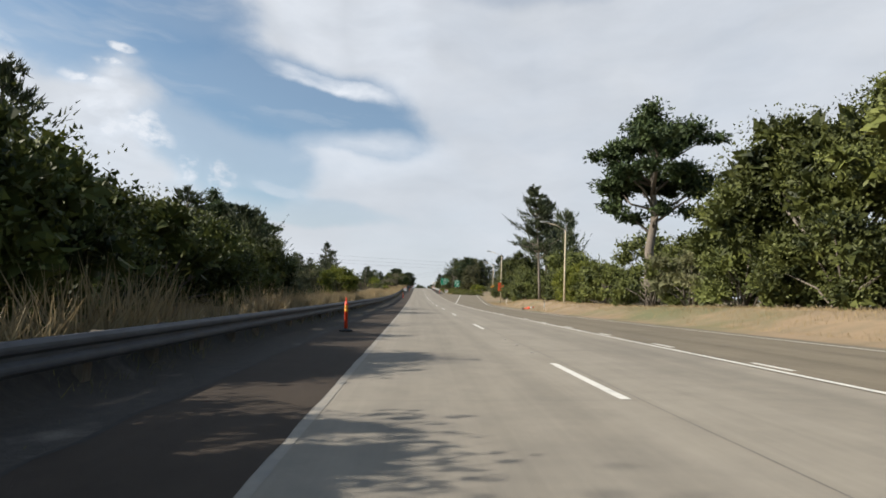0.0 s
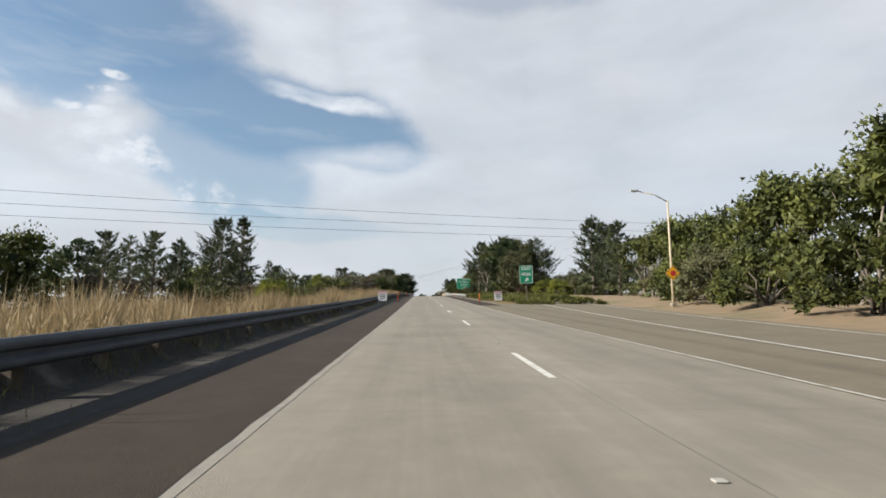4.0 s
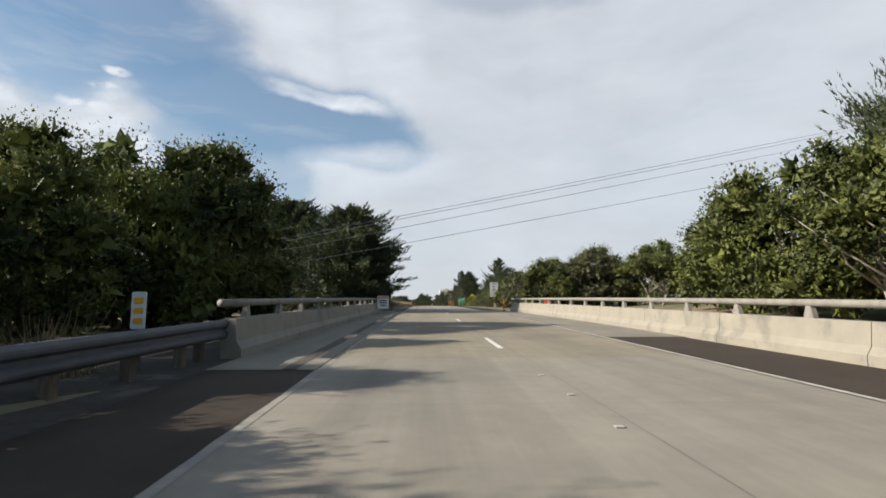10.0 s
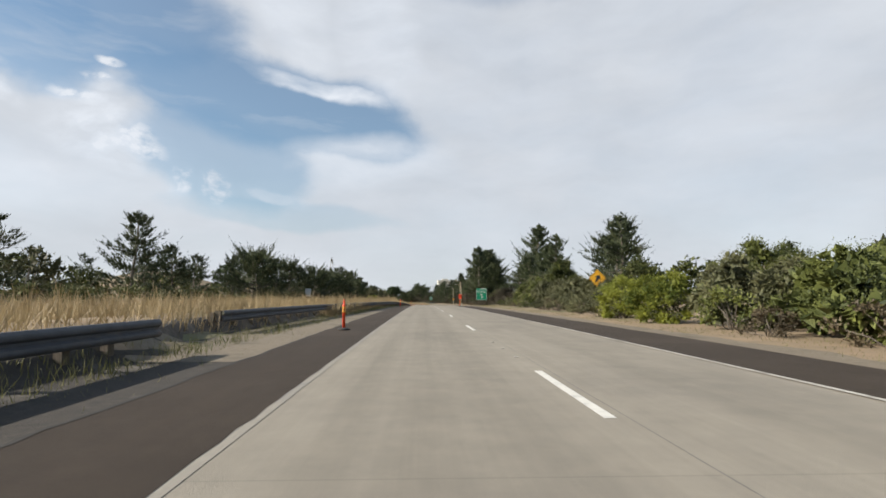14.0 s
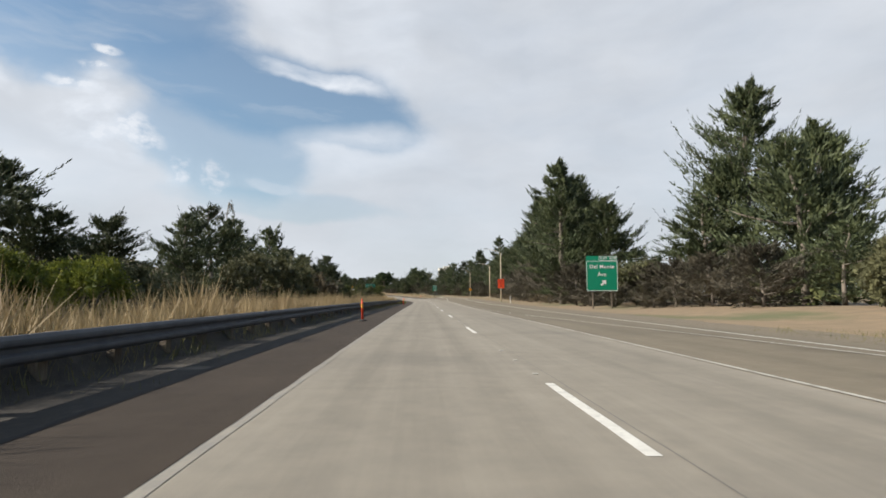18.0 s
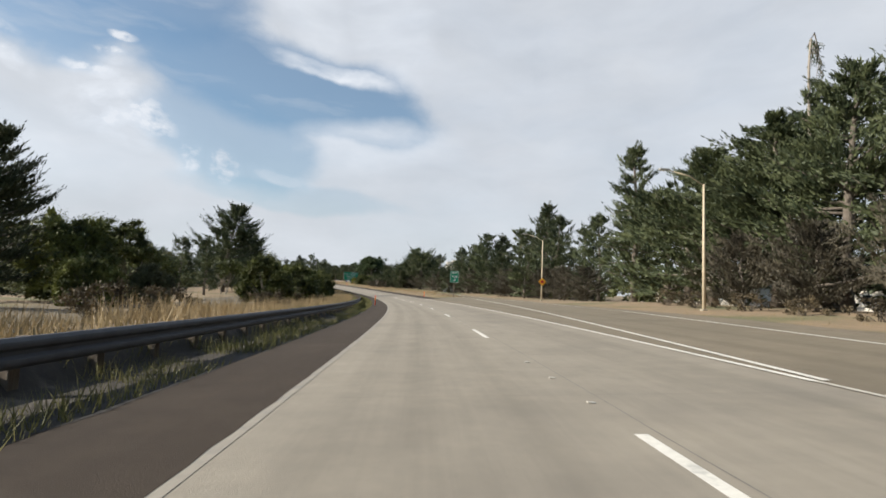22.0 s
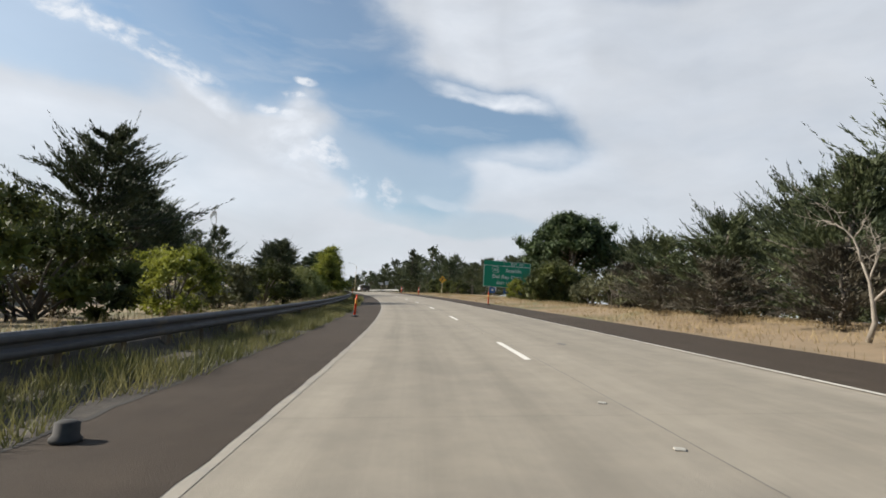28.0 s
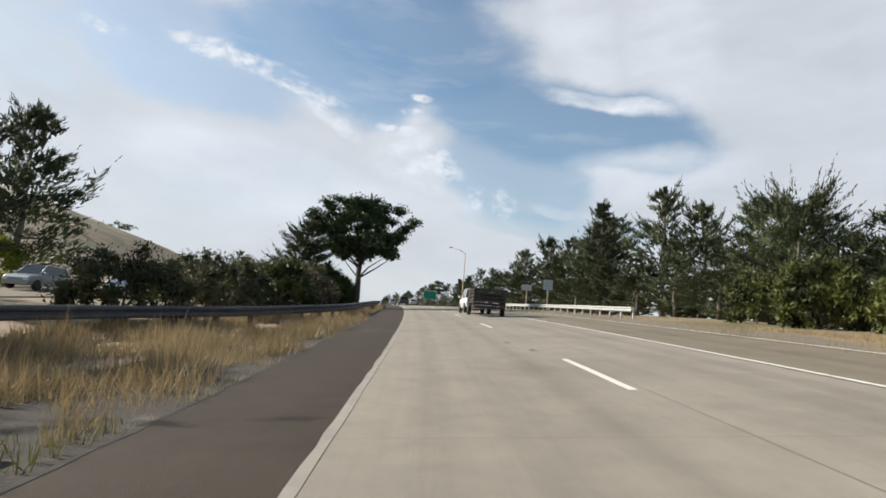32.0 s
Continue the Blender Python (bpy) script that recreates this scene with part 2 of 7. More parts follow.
def foliage(name, dark, light, vary=0.25, through_light=0.3, rough=0.6):
    """Leaves: every tuft has a tone of its own, every plant too; some light comes through."""
    m = bpy.data.materials.new(name)
    m.use_nodes = True
    n, ln = m.node_tree.nodes, m.node_tree.links
    p, out = n["Principled BSDF"], n["Material Output"]
    p.inputs["Roughness"].default_value = rough
    p.inputs["Specular IOR Level"].default_value = 0.25
    geo, oi = n.new("ShaderNodeNewGeometry"), n.new("ShaderNodeObjectInfo")
    big = n.new("ShaderNodeTexNoise")
    big.inputs["Scale"].default_value, big.inputs["Detail"].default_value = 0.55, 3.0
    ln.new(geo.outputs["Position"], big.inputs["Vector"])
    add = n.new("ShaderNodeMath")
    add.operation = "MULTIPLY_ADD"
    ln.new(geo.outputs["Random Per Island"], add.inputs[0])
    add.inputs[1].default_value = 0.42
    sub = n.new("ShaderNodeMapRange")
    sub.inputs["From Min"].default_value, sub.inputs["From Max"].default_value = 0.35, 0.65
    sub.inputs["To Min"].default_value, sub.inputs["To Max"].default_value = -0.1, 0.5
    ln.new(big.outputs["Fac"], sub.inputs["Value"]), ln.new(sub.outputs[0], add.inputs[2])
    mix = n.new("ShaderNodeMix")
    mix.data_type = "RGBA"
    mix.inputs["A"].default_value, mix.inputs["B"].default_value = (*dark, 1), (*light, 1)
    ln.new(add.outputs[0], mix.inputs["Factor"])
    hs = n.new("ShaderNodeHueSaturation")
    vr = n.new("ShaderNodeMapRange")
    vr.inputs["To Min"].default_value, vr.inputs["To Max"].default_value = 1 - vary, 1 + vary
    ln.new(oi.outputs["Random"], vr.inputs["Value"]), ln.new(vr.outputs[0], hs.inputs["Value"])
    ln.new(mix.outputs["Result"], hs.inputs["Color"]), ln.new(hs.outputs[0], p.inputs["Base Color"])
    tr = n.new("ShaderNodeBsdfTranslucent")
    ln.new(hs.outputs[0], tr.inputs["Color"])
    sh = n.new("ShaderNodeMixShader")
    sh.inputs[0].default_value = through_light
    ln.new(p.outputs[0], sh.inputs[1]), ln.new(tr.outputs[0], sh.inputs[2]), ln.new(sh.outputs[0], out.inputs["Surface"])
    return m


M = {}
def paving(name, base, other, stain, bands=(), band_tone=0.75, joint=0.0, bump=0.3):
    """Pavement: fine grain, long streaks along the road, wheel bands, and faint cross joints."""
    m = material(name, base, other, scale=2.2, rough=0.88, bump=bump, bump_scale=70, spots=stain, spot_scale=0.25, spot_range=(0.5, 0.74))
    n, ln = m.node_tree.nodes, m.node_tree.links
    p = n["Principled BSDF"]
    color = p.inputs["Base Color"].links[0].from_socket
    p.inputs["Specular IOR Level"].default_value = 0.25
    uv = n.new("ShaderNodeUVMap")
    uv.uv_map = "flat"
    sep = n.new("ShaderNodeSeparateXYZ")
    ln.new(uv.outputs[0], sep.inputs[0])

    def math_(op, a, b, c=None):
        k = n.new("ShaderNodeMath")
        k.operation = op
        for i, v in enumerate((a, b, c)):
            if v is None:
                continue
            if isinstance(v, (int, float)):
                k.inputs[i].default_value = v
            else:
                ln.new(v, k.inputs[i])
        return k.outputs[0]

    def streak(sx, sy, lo, hi, to_lo, to_hi, detail=6):
        mp = n.new("ShaderNodeMapping")
        mp.inputs["Scale"].default_value = (sx, sy, 1)
        ln.new(uv.outputs[0], mp.inputs["Vector"])
        t = n.new("ShaderNodeTexNoise")
        t.inputs["Scale"].default_value, t.inputs["Detail"].default_value, t.inputs["Roughness"].default_value = 1.0, detail, 0.65
        ln.new(mp.outputs[0], t.inputs["Vector"])
        r = n.new("ShaderNodeMapRange")
        for key, v in (("From Min", lo), ("From Max", hi), ("To Min", to_lo), ("To Max", to_hi)):
            r.inputs[key].default_value = v
        ln.new(t.outputs["Fac"], r.inputs["Value"])
        return r.outputs[0]

    tone = math_("MULTIPLY", streak(1.7, 0.02, 0.3, 0.7, 0.91, 1.08), streak(9, 0.25, 0.25, 0.75, 0.95, 1.05))
    tone = math_("MULTIPLY", tone, streak(0.9, 0.5, 0.3, 0.7, 0.93, 1.06, 8))
    for centre, half in bands:
        d = math_("DIVIDE", math_("SUBTRACT", sep.outputs[0], centre), half)
        g = math_("POWER", 2.718, math_("MULTIPLY", math_("MULTIPLY", d, d), -1.0))
        tone = math_("MULTIPLY", tone, math_("SUBTRACT", 1.0, math_("MULTIPLY", g, 1.0 - band_tone)))
    if joint:
        saw = math_("ABSOLUTE", math_("SUBTRACT", math_("FRACT", math_("DIVIDE", sep.outputs[1], joint), 0), 0.5), 0)
        line = math_("LESS_THAN", saw, 0.0028)
        tone = math_("MULTIPLY", tone, math_("SUBTRACT", 1.0, math_("MULTIPLY", line, 0.13)))
    mul = n.new("ShaderNodeVectorMath")
    mul.operation = "SCALE"
    ln.new(color, mul.inputs[0]), ln.new(tone, mul.inputs["Scale"])
    ln.new(mul.outputs[0], p.inputs["Base Color"])
    return m


M["concrete"] = paving("pavement_concrete", (0.27, 0.241, 0.195), (0.233, 0.209, 0.172), (0.202, 0.182, 0.152),
                       ((1.85, 0.5), (5.5, 0.55), (0.95, 0.28), (2.75, 0.28), (6.4, 0.3)), 0.88, 4.57)
M["asphalt_dark"] = paving("shoulder_asphalt", (0.037, 0.027, 0.019), (0.047, 0.035, 0.025), (0.058, 0.044, 0.032), (), 1.0, 0.0, 0.5)
M["asphalt_grey"] = paving("worn_asphalt", (0.193, 0.164, 0.12), (0.165, 0.14, 0.103), (0.138, 0.118, 0.088), ((9.0, 0.3), (10.8, 0.3)), 0.85, 0.0, 0.45)
M["deck"] = paving("deck_concrete", (0.25, 0.225, 0.178), (0.205, 0.185, 0.148), (0.155, 0.14, 0.115), (), 1.0, 0.0, 0.35)
M["deck_lane"] = paving("deck_lane_concrete", (0.26, 0.222, 0.163), (0.22, 0.19, 0.142), (0.165, 0.142, 0.108), ((1.85, 0.5), (5.5, 0.55)), 0.88, 0.0, 0.35)
M["line"] = material("road_paint", (0.66, 0.64, 0.58), (0.54, 0.52, 0.47), scale=9, rough=0.7, spots=(0.42, 0.41, 0.38), spot_scale=4, spot_range=(0.56, 0.68))
M["faded_line"] = material("faded_road_paint", (0.275, 0.25, 0.207), (0.24, 0.218, 0.182), scale=5, rough=0.8, spots=(0.22, 0.205, 0.18), spot_scale=1.5, spot_range=(0.5, 0.62))
M["worn_line"] = material("worn_road_paint", (0.5, 0.475, 0.42), (0.38, 0.355, 0.305), scale=6, rough=0.75, spots=(0.27, 0.25, 0.215), spot_scale=2.0, spot_range=(0.5, 0.66))
M["marker"] = material("dulled_marker", (0.42, 0.4, 0.36), (0.3, 0.285, 0.25), scale=12, rough=0.7)
M["gutter"] = material("tarred_joint", (0.062, 0.05, 0.036), (0.09, 0.073, 0.053), scale=5, rough=0.9, bump=0.4)
M["seam"] = material("crack_sealer", (0.1, 0.095, 0.085), (0.16, 0.15, 0.135), scale=6, rough=0.8)
M["soil"] = material("dry_ground", (0.27, 0.19, 0.115), (0.185, 0.14, 0.085), scale=0.8, rough=0.95, bump=0.8, bump_scale=14,
                     spots=(0.12, 0.12, 0.055), spot_scale=0.09, spot_range=(0.5, 0.62))
# soil and litter, coloured darker to include the shade below the rail
M["gravel"] = material("shaded_verge_gravel", (0.05, 0.041, 0.031), (0.026, 0.022, 0.018), scale=6, rough=0.95, bump=1.0, bump_scale=25,
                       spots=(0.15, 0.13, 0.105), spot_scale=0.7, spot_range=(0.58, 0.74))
M["pale_gravel"] = material("pale_verge_gravel", (0.2, 0.163, 0.115), (0.14, 0.113, 0.08), scale=6, rough=0.95, bump=1.0, bump_scale=25,
                            spots=(0.1, 0.085, 0.06), spot_scale=0.6, spot_range=(0.55, 0.72))
M["crack"] = material("open_joint", (0.014, 0.012, 0.01), (0.03, 0.026, 0.022), scale=9, rough=0.95)
# left rails: weathered steel, with their sunless face's shade put into the tone
M["steel"] = material("shaded_galvanised_steel", (0.085, 0.09, 0.1), (0.055, 0.058, 0.066), scale=3, rough=0.65, metal=0.25, spots=(0.13, 0.105, 0.08), spot_scale=1.2,
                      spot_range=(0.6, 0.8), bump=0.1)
M["steel_bright"] = material("bright_galvanised_steel", (0.42, 0.42, 0.4), (0.33, 0.33, 0.315), scale=3, rough=0.65, metal=0.3, bump=0.1, spots=(0.4, 0.36, 0.3), spot_scale=1.5, spot_range=(0.62, 0.8))
M["old_rail"] = material("weathered_tube_rail", (0.27, 0.25, 0.215), (0.19, 0.175, 0.15), scale=4, rough=0.75, metal=0.2, bump=0.1, spots=(0.16, 0.12, 0.09), spot_scale=1.8, spot_range=(0.56, 0.75))
# timber tone lowered to carry the shade behind the rail
M["post_wood"] = material("treated_post_wood", (0.1, 0.075, 0.053), (0.16, 0.13, 0.097), scale=5, rough=0.9, stretch=(6, 6, 1), bump=0.5, object_vary=0.25)
M["barrier"] = material("barrier_concrete", (0.285, 0.255, 0.2), (0.225, 0.205, 0.168), scale=1.6, rough=0.9, bump=0.4, bump_scale=30,
                        spots=(0.15, 0.135, 0.11), spot_scale=0.8, spot_range=(0.55, 0.75))
M["orange"] = material("orange_plastic", (0.85, 0.075, 0.022), (0.72, 0.06, 0.02), scale=3, rough=0.5, spots=(0.4, 0.06, 0.03), spot_scale=6, spot_range=(0.64, 0.8))
M["yellow_band"] = material("weathered_yellow_sheeting", (0.75, 0.36, 0.03), (0.62, 0.27, 0.03), scale=9, rough=0.5)
M["rubber"] = material("black_rubber", (0.02, 0.02, 0.02), (0.045, 0.042, 0.04), scale=8, rough=0.85)
M["white"] = material("white_sheeting", (0.74, 0.73, 0.7), (0.64, 0.63, 0.6), scale=3, rough=0.5)
M["yellow"] = material("yellow_sheeting", (0.85, 0.43, 0.02), (0.78, 0.37, 0.02), scale=3, rough=0.45)
M["green_sign"] = material("green_sheeting", (0.0, 0.22, 0.115), (0.0, 0.19, 0.1), scale=1.5, rough=0.45)
M["orange_sign"] = material("orange_sheeting", (0.95, 0.085, 0.015), (0.88, 0.075, 0.015), scale=2, rough=0.5)
M["blue_sign"] = material("blue_sheeting", (0.03, 0.12, 0.35), (0.025, 0.1, 0.3), scale=2, rough=0.45)
M["red_sign"] = material("red_sheeting", (0.5, 0.02, 0.03), (0.42, 0.02, 0.025), scale=2, rough=0.5)
M["black"] = material("black_lettering", (0.02, 0.02, 0.02), (0.035, 0.035, 0.035), scale=8, rough=0.6)
M["sign_back"] = material("bare_aluminium", (0.5, 0.51, 0.52), (0.42, 0.43, 0.44), scale=2, rough=0.5, metal=0.45)
M["lamp_pole"] = material("weathered_pole_paint", (0.5, 0.42, 0.3), (0.4, 0.33, 0.23), scale=4, rough=0.75)
M["pole_wood"] = material("utility_pole_wood", (0.2, 0.17, 0.14), (0.13, 0.11, 0.09), scale=5, rough=0.9, stretch=(5, 5, 0.6), bump=0.5)
M["wire"] = material("wire", (0.12, 0.12, 0.13), rough=0.6)
M["bark"] = material("bark", (0.17, 0.145, 0.12), (0.08, 0.065, 0.05), scale=6, rough=0.95, stretch=(3, 3, 0.8), bump=1.0, bump_scale=12, object_vary=0.25)
M["grey_bark"] = material("bleached_wood", (0.27, 0.24, 0.2), (0.18, 0.155, 0.13), scale=5, rough=0.9, stretch=(3, 3, 0.7), bump=0.7, bump_scale=14)
M["cypress"] = foliage("cypress_foliage", (0.02, 0.03, 0.016), (0.1, 0.115, 0.052), 0.22, 0.1)
M["cypress_dry"] = foliage("dry_cypress_foliage", (0.036, 0.032, 0.024), (0.11, 0.096, 0.066), 0.2, 0.1)
M["pine"] = foliage("pine_needles", (0.016, 0.03, 0.013), (0.08, 0.11, 0.038), 0.2, 0.1)
M["oak"] = foliage("oak_leaves", (0.018, 0.027, 0.01), (0.165, 0.18, 0.045), 0.25, 0.13)
M["bright"] = foliage("yellow_green_leaves", (0.06, 0.08, 0.015), (0.3, 0.31, 0.05), 0.2, 0.38)
M["grey_leaf"] = foliage("dull_scrub_leaves", (0.05, 0.055, 0.028), (0.17, 0.165, 0.08), 0.25, 0.15)
M["brush"] = foliage("dry_brush", (0.04, 0.032, 0.02), (0.155, 0.12, 0.07), 0.25, 0.15)
# oak leaf tones lowered: backlit shade put into the left bushes' colour
M["shaded_leaf"] = foliage("shaded_bush_leaves", (0.012, 0.018, 0.007), (0.12, 0.135, 0.03), 0.2, 0.16)
M["coyote"] = foliage("feathery_shrub_leaves", (0.11, 0.125, 0.04), (0.34, 0.35, 0.12), 0.15, 0.25)
M["ice"] = foliage("iceplant_leaves", (0.07, 0.08, 0.02), (0.2, 0.2, 0.055), 0.15, 0.2)
M["straw"] = foliage("dry_grass", (0.2, 0.145, 0.075), (0.39, 0.3, 0.165), 0.15, 0.25)
M["weeds"] = foliage("verge_weeds", (0.08, 0.09, 0.028), (0.3, 0.27, 0.11), 0.15, 0.3)
M["far_scrub"] = foliage("far_scrub_leaves", (0.04, 0.05, 0.02), (0.15, 0.155, 0.06), 0.0, 0.15)
M["roof"] = material("roof_shingle", (0.2, 0.16, 0.13), (0.13, 0.11, 0.095), scale=3, rough=0.9, bump=0.5)
M["stucco"] = material("pale_stucco", (0.62, 0.58, 0.5), (0.55, 0.51, 0.44), scale=2, rough=0.9, bump=0.2)
M["glass"] = material("dark_glass", (0.02, 0.025, 0.03), rough=0.08)
M["paint_white"] = material("white_car_paint", (0.72, 0.72, 0.7), (0.66, 0.66, 0.64), scale=2, rough=0.3, coat=0.6)
M["paint_silver"] = material("silver_car_paint", (0.4, 0.42, 0.43), (0.36, 0.38, 0.39), scale=2, rough=0.35, metal=0.5, coat=0.6)
M["paint_dark"] = material("dark_car_paint", (0.03, 0.032, 0.035), (0.05, 0.05, 0.05), scale=2, rough=0.35, coat=0.6)
M["rust_frame"] = material("trailer_steel", (0.035, 0.033, 0.032), (0.075, 0.06, 0.05), scale=4, rough=0.7, metal=0.3)
M["lamp_red"] = material("tail_lamp_lens", (0.4, 0.01, 0.01), rough=0.2)
M["alloy"] = material("wheel_alloy", (0.45, 0.45, 0.46), rough=0.35, metal=0.8)
M["lens"] = material("lamp_lens", (0.75, 0.75, 0.72), rough=0.25)

# ---- mesh helpers ----
def mesh_of(name, verts, faces, mat, smooth=False):
    me = bpy.data.meshes.new(name)
    me.from_pydata([tuple(v) for v in verts], [], faces)
    me.materials.append(mat)
    if smooth:
        me.polygons.foreach_set("use_smooth", [True] * len(me.polygons))
    me.update()
    return me


def tri_mesh(name, verts, mat):
    """Loose triangles from an array of shape (n, 3, 3)."""
    n = len(verts)
    me = bpy.data.meshes.new(name)
    me.vertices.add(n * 3), me.loops.add(n * 3), me.polygons.add(n)
    me.vertices.foreach_set("co", np.asarray(verts, dtype=np.float32).ravel())
    me.loops.foreach_set("vertex_index", np.arange(n * 3, dtype=np.int32))
    me.polygons.foreach_set("loop_start", np.arange(0, n * 3, 3, dtype=np.int32))
    me.materials.append(mat)
    me.update(calc_edges=True)
    return me


def child(name, me, parent, m=None, label=""):
    ob = new(name, me)
    ob.parent = parent
    if m is not None:
        ob.matrix_basis = m
    return tagged(ob, label)


def part(name, bm, mat, parent, label=""):
    me = bpy.data.meshes.new(name)
    bm.to_mesh(me)
    bm.free()
    me.materials.append(mat)
    return child(name, me, parent, None, label)


def box(bm, x0, x1, y0, y1, z0, z1, bevel=0.0):
    r = bmesh.ops.create_cube(bm, size=1.0)
    bmesh.ops.scale(bm, vec=(x1 - x0, y1 - y0, z1 - z0), verts=r["verts"])
    bmesh.ops.translate(bm, vec=((x0 + x1) / 2, (y0 + y1) / 2, (z0 + z1) / 2), verts=r["verts"])
    if bevel:
        edges = list({e for v in r["verts"] for e in v.link_edges})
        bmesh.ops.bevel(bm, geom=edges, offset=bevel, segments=2, affect="EDGES", profile=0.6)
    return bm


def boxed(*a, bevel=0.0):
    return box(bmesh.new(), *a, bevel=bevel)


def tube_arrays(points, radii, sides=7):
    """A tapered round limb along points."""
    pts, verts, faces = [Vector(p) for p in points], [], []
    for i, p in enumerate(pts):
        d = (pts[min(i + 1, len(pts) - 1)] - pts[max(i - 1, 0)]).normalized()
        a = d.cross(Vector((0.31, 0.17, 0.93)) if abs(d.z) < 0.9 else Vector((1, 0.2, 0))).normalized()
        b = d.cross(a)
        for k in range(sides):
            w = 2 * math.pi * k / sides
            verts.append(p + (a * math.cos(w) + b * math.sin(w)) * radii[i])
    for i in range(len(pts) - 1):
        for k in range(sides):
            q = (k + 1) % sides
            faces.append((i * sides + k, i * sides + q, (i + 1) * sides + q, (i + 1) * sides + k))
    faces.append(tuple(range(sides))[::-1])
    faces.append(tuple((len(pts) - 1) * sides + k for k in range(sides)))
    return verts, faces


def tubes(name, limbs, mat, sides=7, smooth=True):
    verts, faces = [], []
    for points, radii in limbs:
        v, f = tube_arrays(points, radii, sides)
        base = len(verts)
        verts += v
        faces += [tuple(i + base for i in q) for q in f]
    return mesh_of(name, verts, faces, mat, smooth)


def lathe(name, profile, mat, sides=20):
    """A turned shape from (radius, height) pairs."""
    verts, faces = [], []
    for r, z in profile:
        for k in range(sides):
            w = 2 * math.pi * k / sides
            verts.append((r * math.cos(w), r * math.sin(w), z))
    for i in range(len(profile) - 1):
        for k in range(sides):
            q = (k + 1) % sides
            faces.append((i * sides + k, i * sides + q, (i + 1) * sides + q, (i + 1) * sides + k))
    faces.append(tuple(range(sides))[::-1])
    faces.append(tuple((len(profile) - 1) * sides + k for k in range(sides)))
    return mesh_of(name, verts, faces, mat, True)


def stand(s, u, up=0.0, turn=0.0):
    """The pose of a thing that stands upright at station s, u metres right of the left edge line, facing along the road."""
    x, y, z = at(s, u, up)
    return Matrix.Translation((x, y, z)) @ Matrix.Rotation(heading(s) + radians(turn), 4, "Z")


def strip(name, stations, edges, mat, parent=None, up=0.0, sub=1, over=None):
    """A paved band: edges gives the inner and the outer offset at a station."""
    verts, faces = [], []
    for s in stations:
        a, b = edges(s)
        for k in range(sub + 1):
            q = a + (b - a) * k / sub
            verts.append(at(s, q, up + (over(s, q) if over else 0.0)))
    w = sub + 1
    for i in range(len(stations) - 1):
        for k in range(sub):
            j = i * w + k
            faces.append((j, j + 1, j + w + 1, j + w))
    me = mesh_of(name, verts, faces, mat, True)
    # lay the band out flat: across and along, in metres
    flat = [(edges(s)[0] + (edges(s)[1] - edges(s)[0]) * k / sub, s) for s in stations for k in range(sub + 1)] if sub > 1 else None
    if flat:
        layer = me.uv_layers.new(name="flat")
        layer.data.foreach_set("uv", [c for lp in me.loops for c in flat[lp.vertex_index]])
    ob = new(name, me)
    ob.parent = parent
    return ob


def span(a, b, step=4.0):
    n = max(1, int(round((b - a) / step)))
    return [a + (b - a) * i / n for i in range(n + 1)]


# ---- pavement ----
END = 1620


def fray(s, much=0.05):
    return much * (noise.noise((s * 0.9, 3.1, 0)) + 0.6 * noise.noise((s * 3.1, 7.7, 0)))


road = tagged(strip("road", span(-110, 300, 2.0), lambda s: (-0.1, 7.3), M["concrete"], sub=4), "pale worn concrete carriageway of two lanes", "road", kind="structure")
tagged(strip("bridge_roadway", span(300, 343, 2.0), lambda s: (-0.1, 7.3), M["deck_lane"], sub=4), "tan worn concrete roadway across the bridge", "road", kind="structure")
tagged(strip("road", span(343, END, 2.0), lambda s: (-0.1, 7.3), M["concrete"], sub=4), "pale worn concrete carriageway beyond the bridge", "road", kind="structure")
left_shoulder = tagged(strip("shoulder", span(-110, END, 0.5), lambda s: (-1.75 + fray(s, 0.1), -0.03 + fray(s, 0.01) + fray(s * 4.3, 0.026)), M["asphalt_dark"], up=0.007, sub=2),
                       "dark patched asphalt inner shoulder with a ragged edge", "shoulder", kind="structure")


strip("edge_crack", span(-60, 1000, 0.5), lambda s: (-1.79 + fray(s, 0.09), -1.73 + fray(s, 0.1) + fray(s * 2.7, 0.03)), M["crack"], left_shoulder, up=0.011)


def ramp_1(s):
    return max(0.0, s - 88) * 0.085


def ramp_2(s):
    return max(0.0, s - 652) * 0.082


def aux_2(s):
    return 7.28 + 6.0 * min(1.0, max(0.0, (s - 496) / 26.0)) ** 0.7


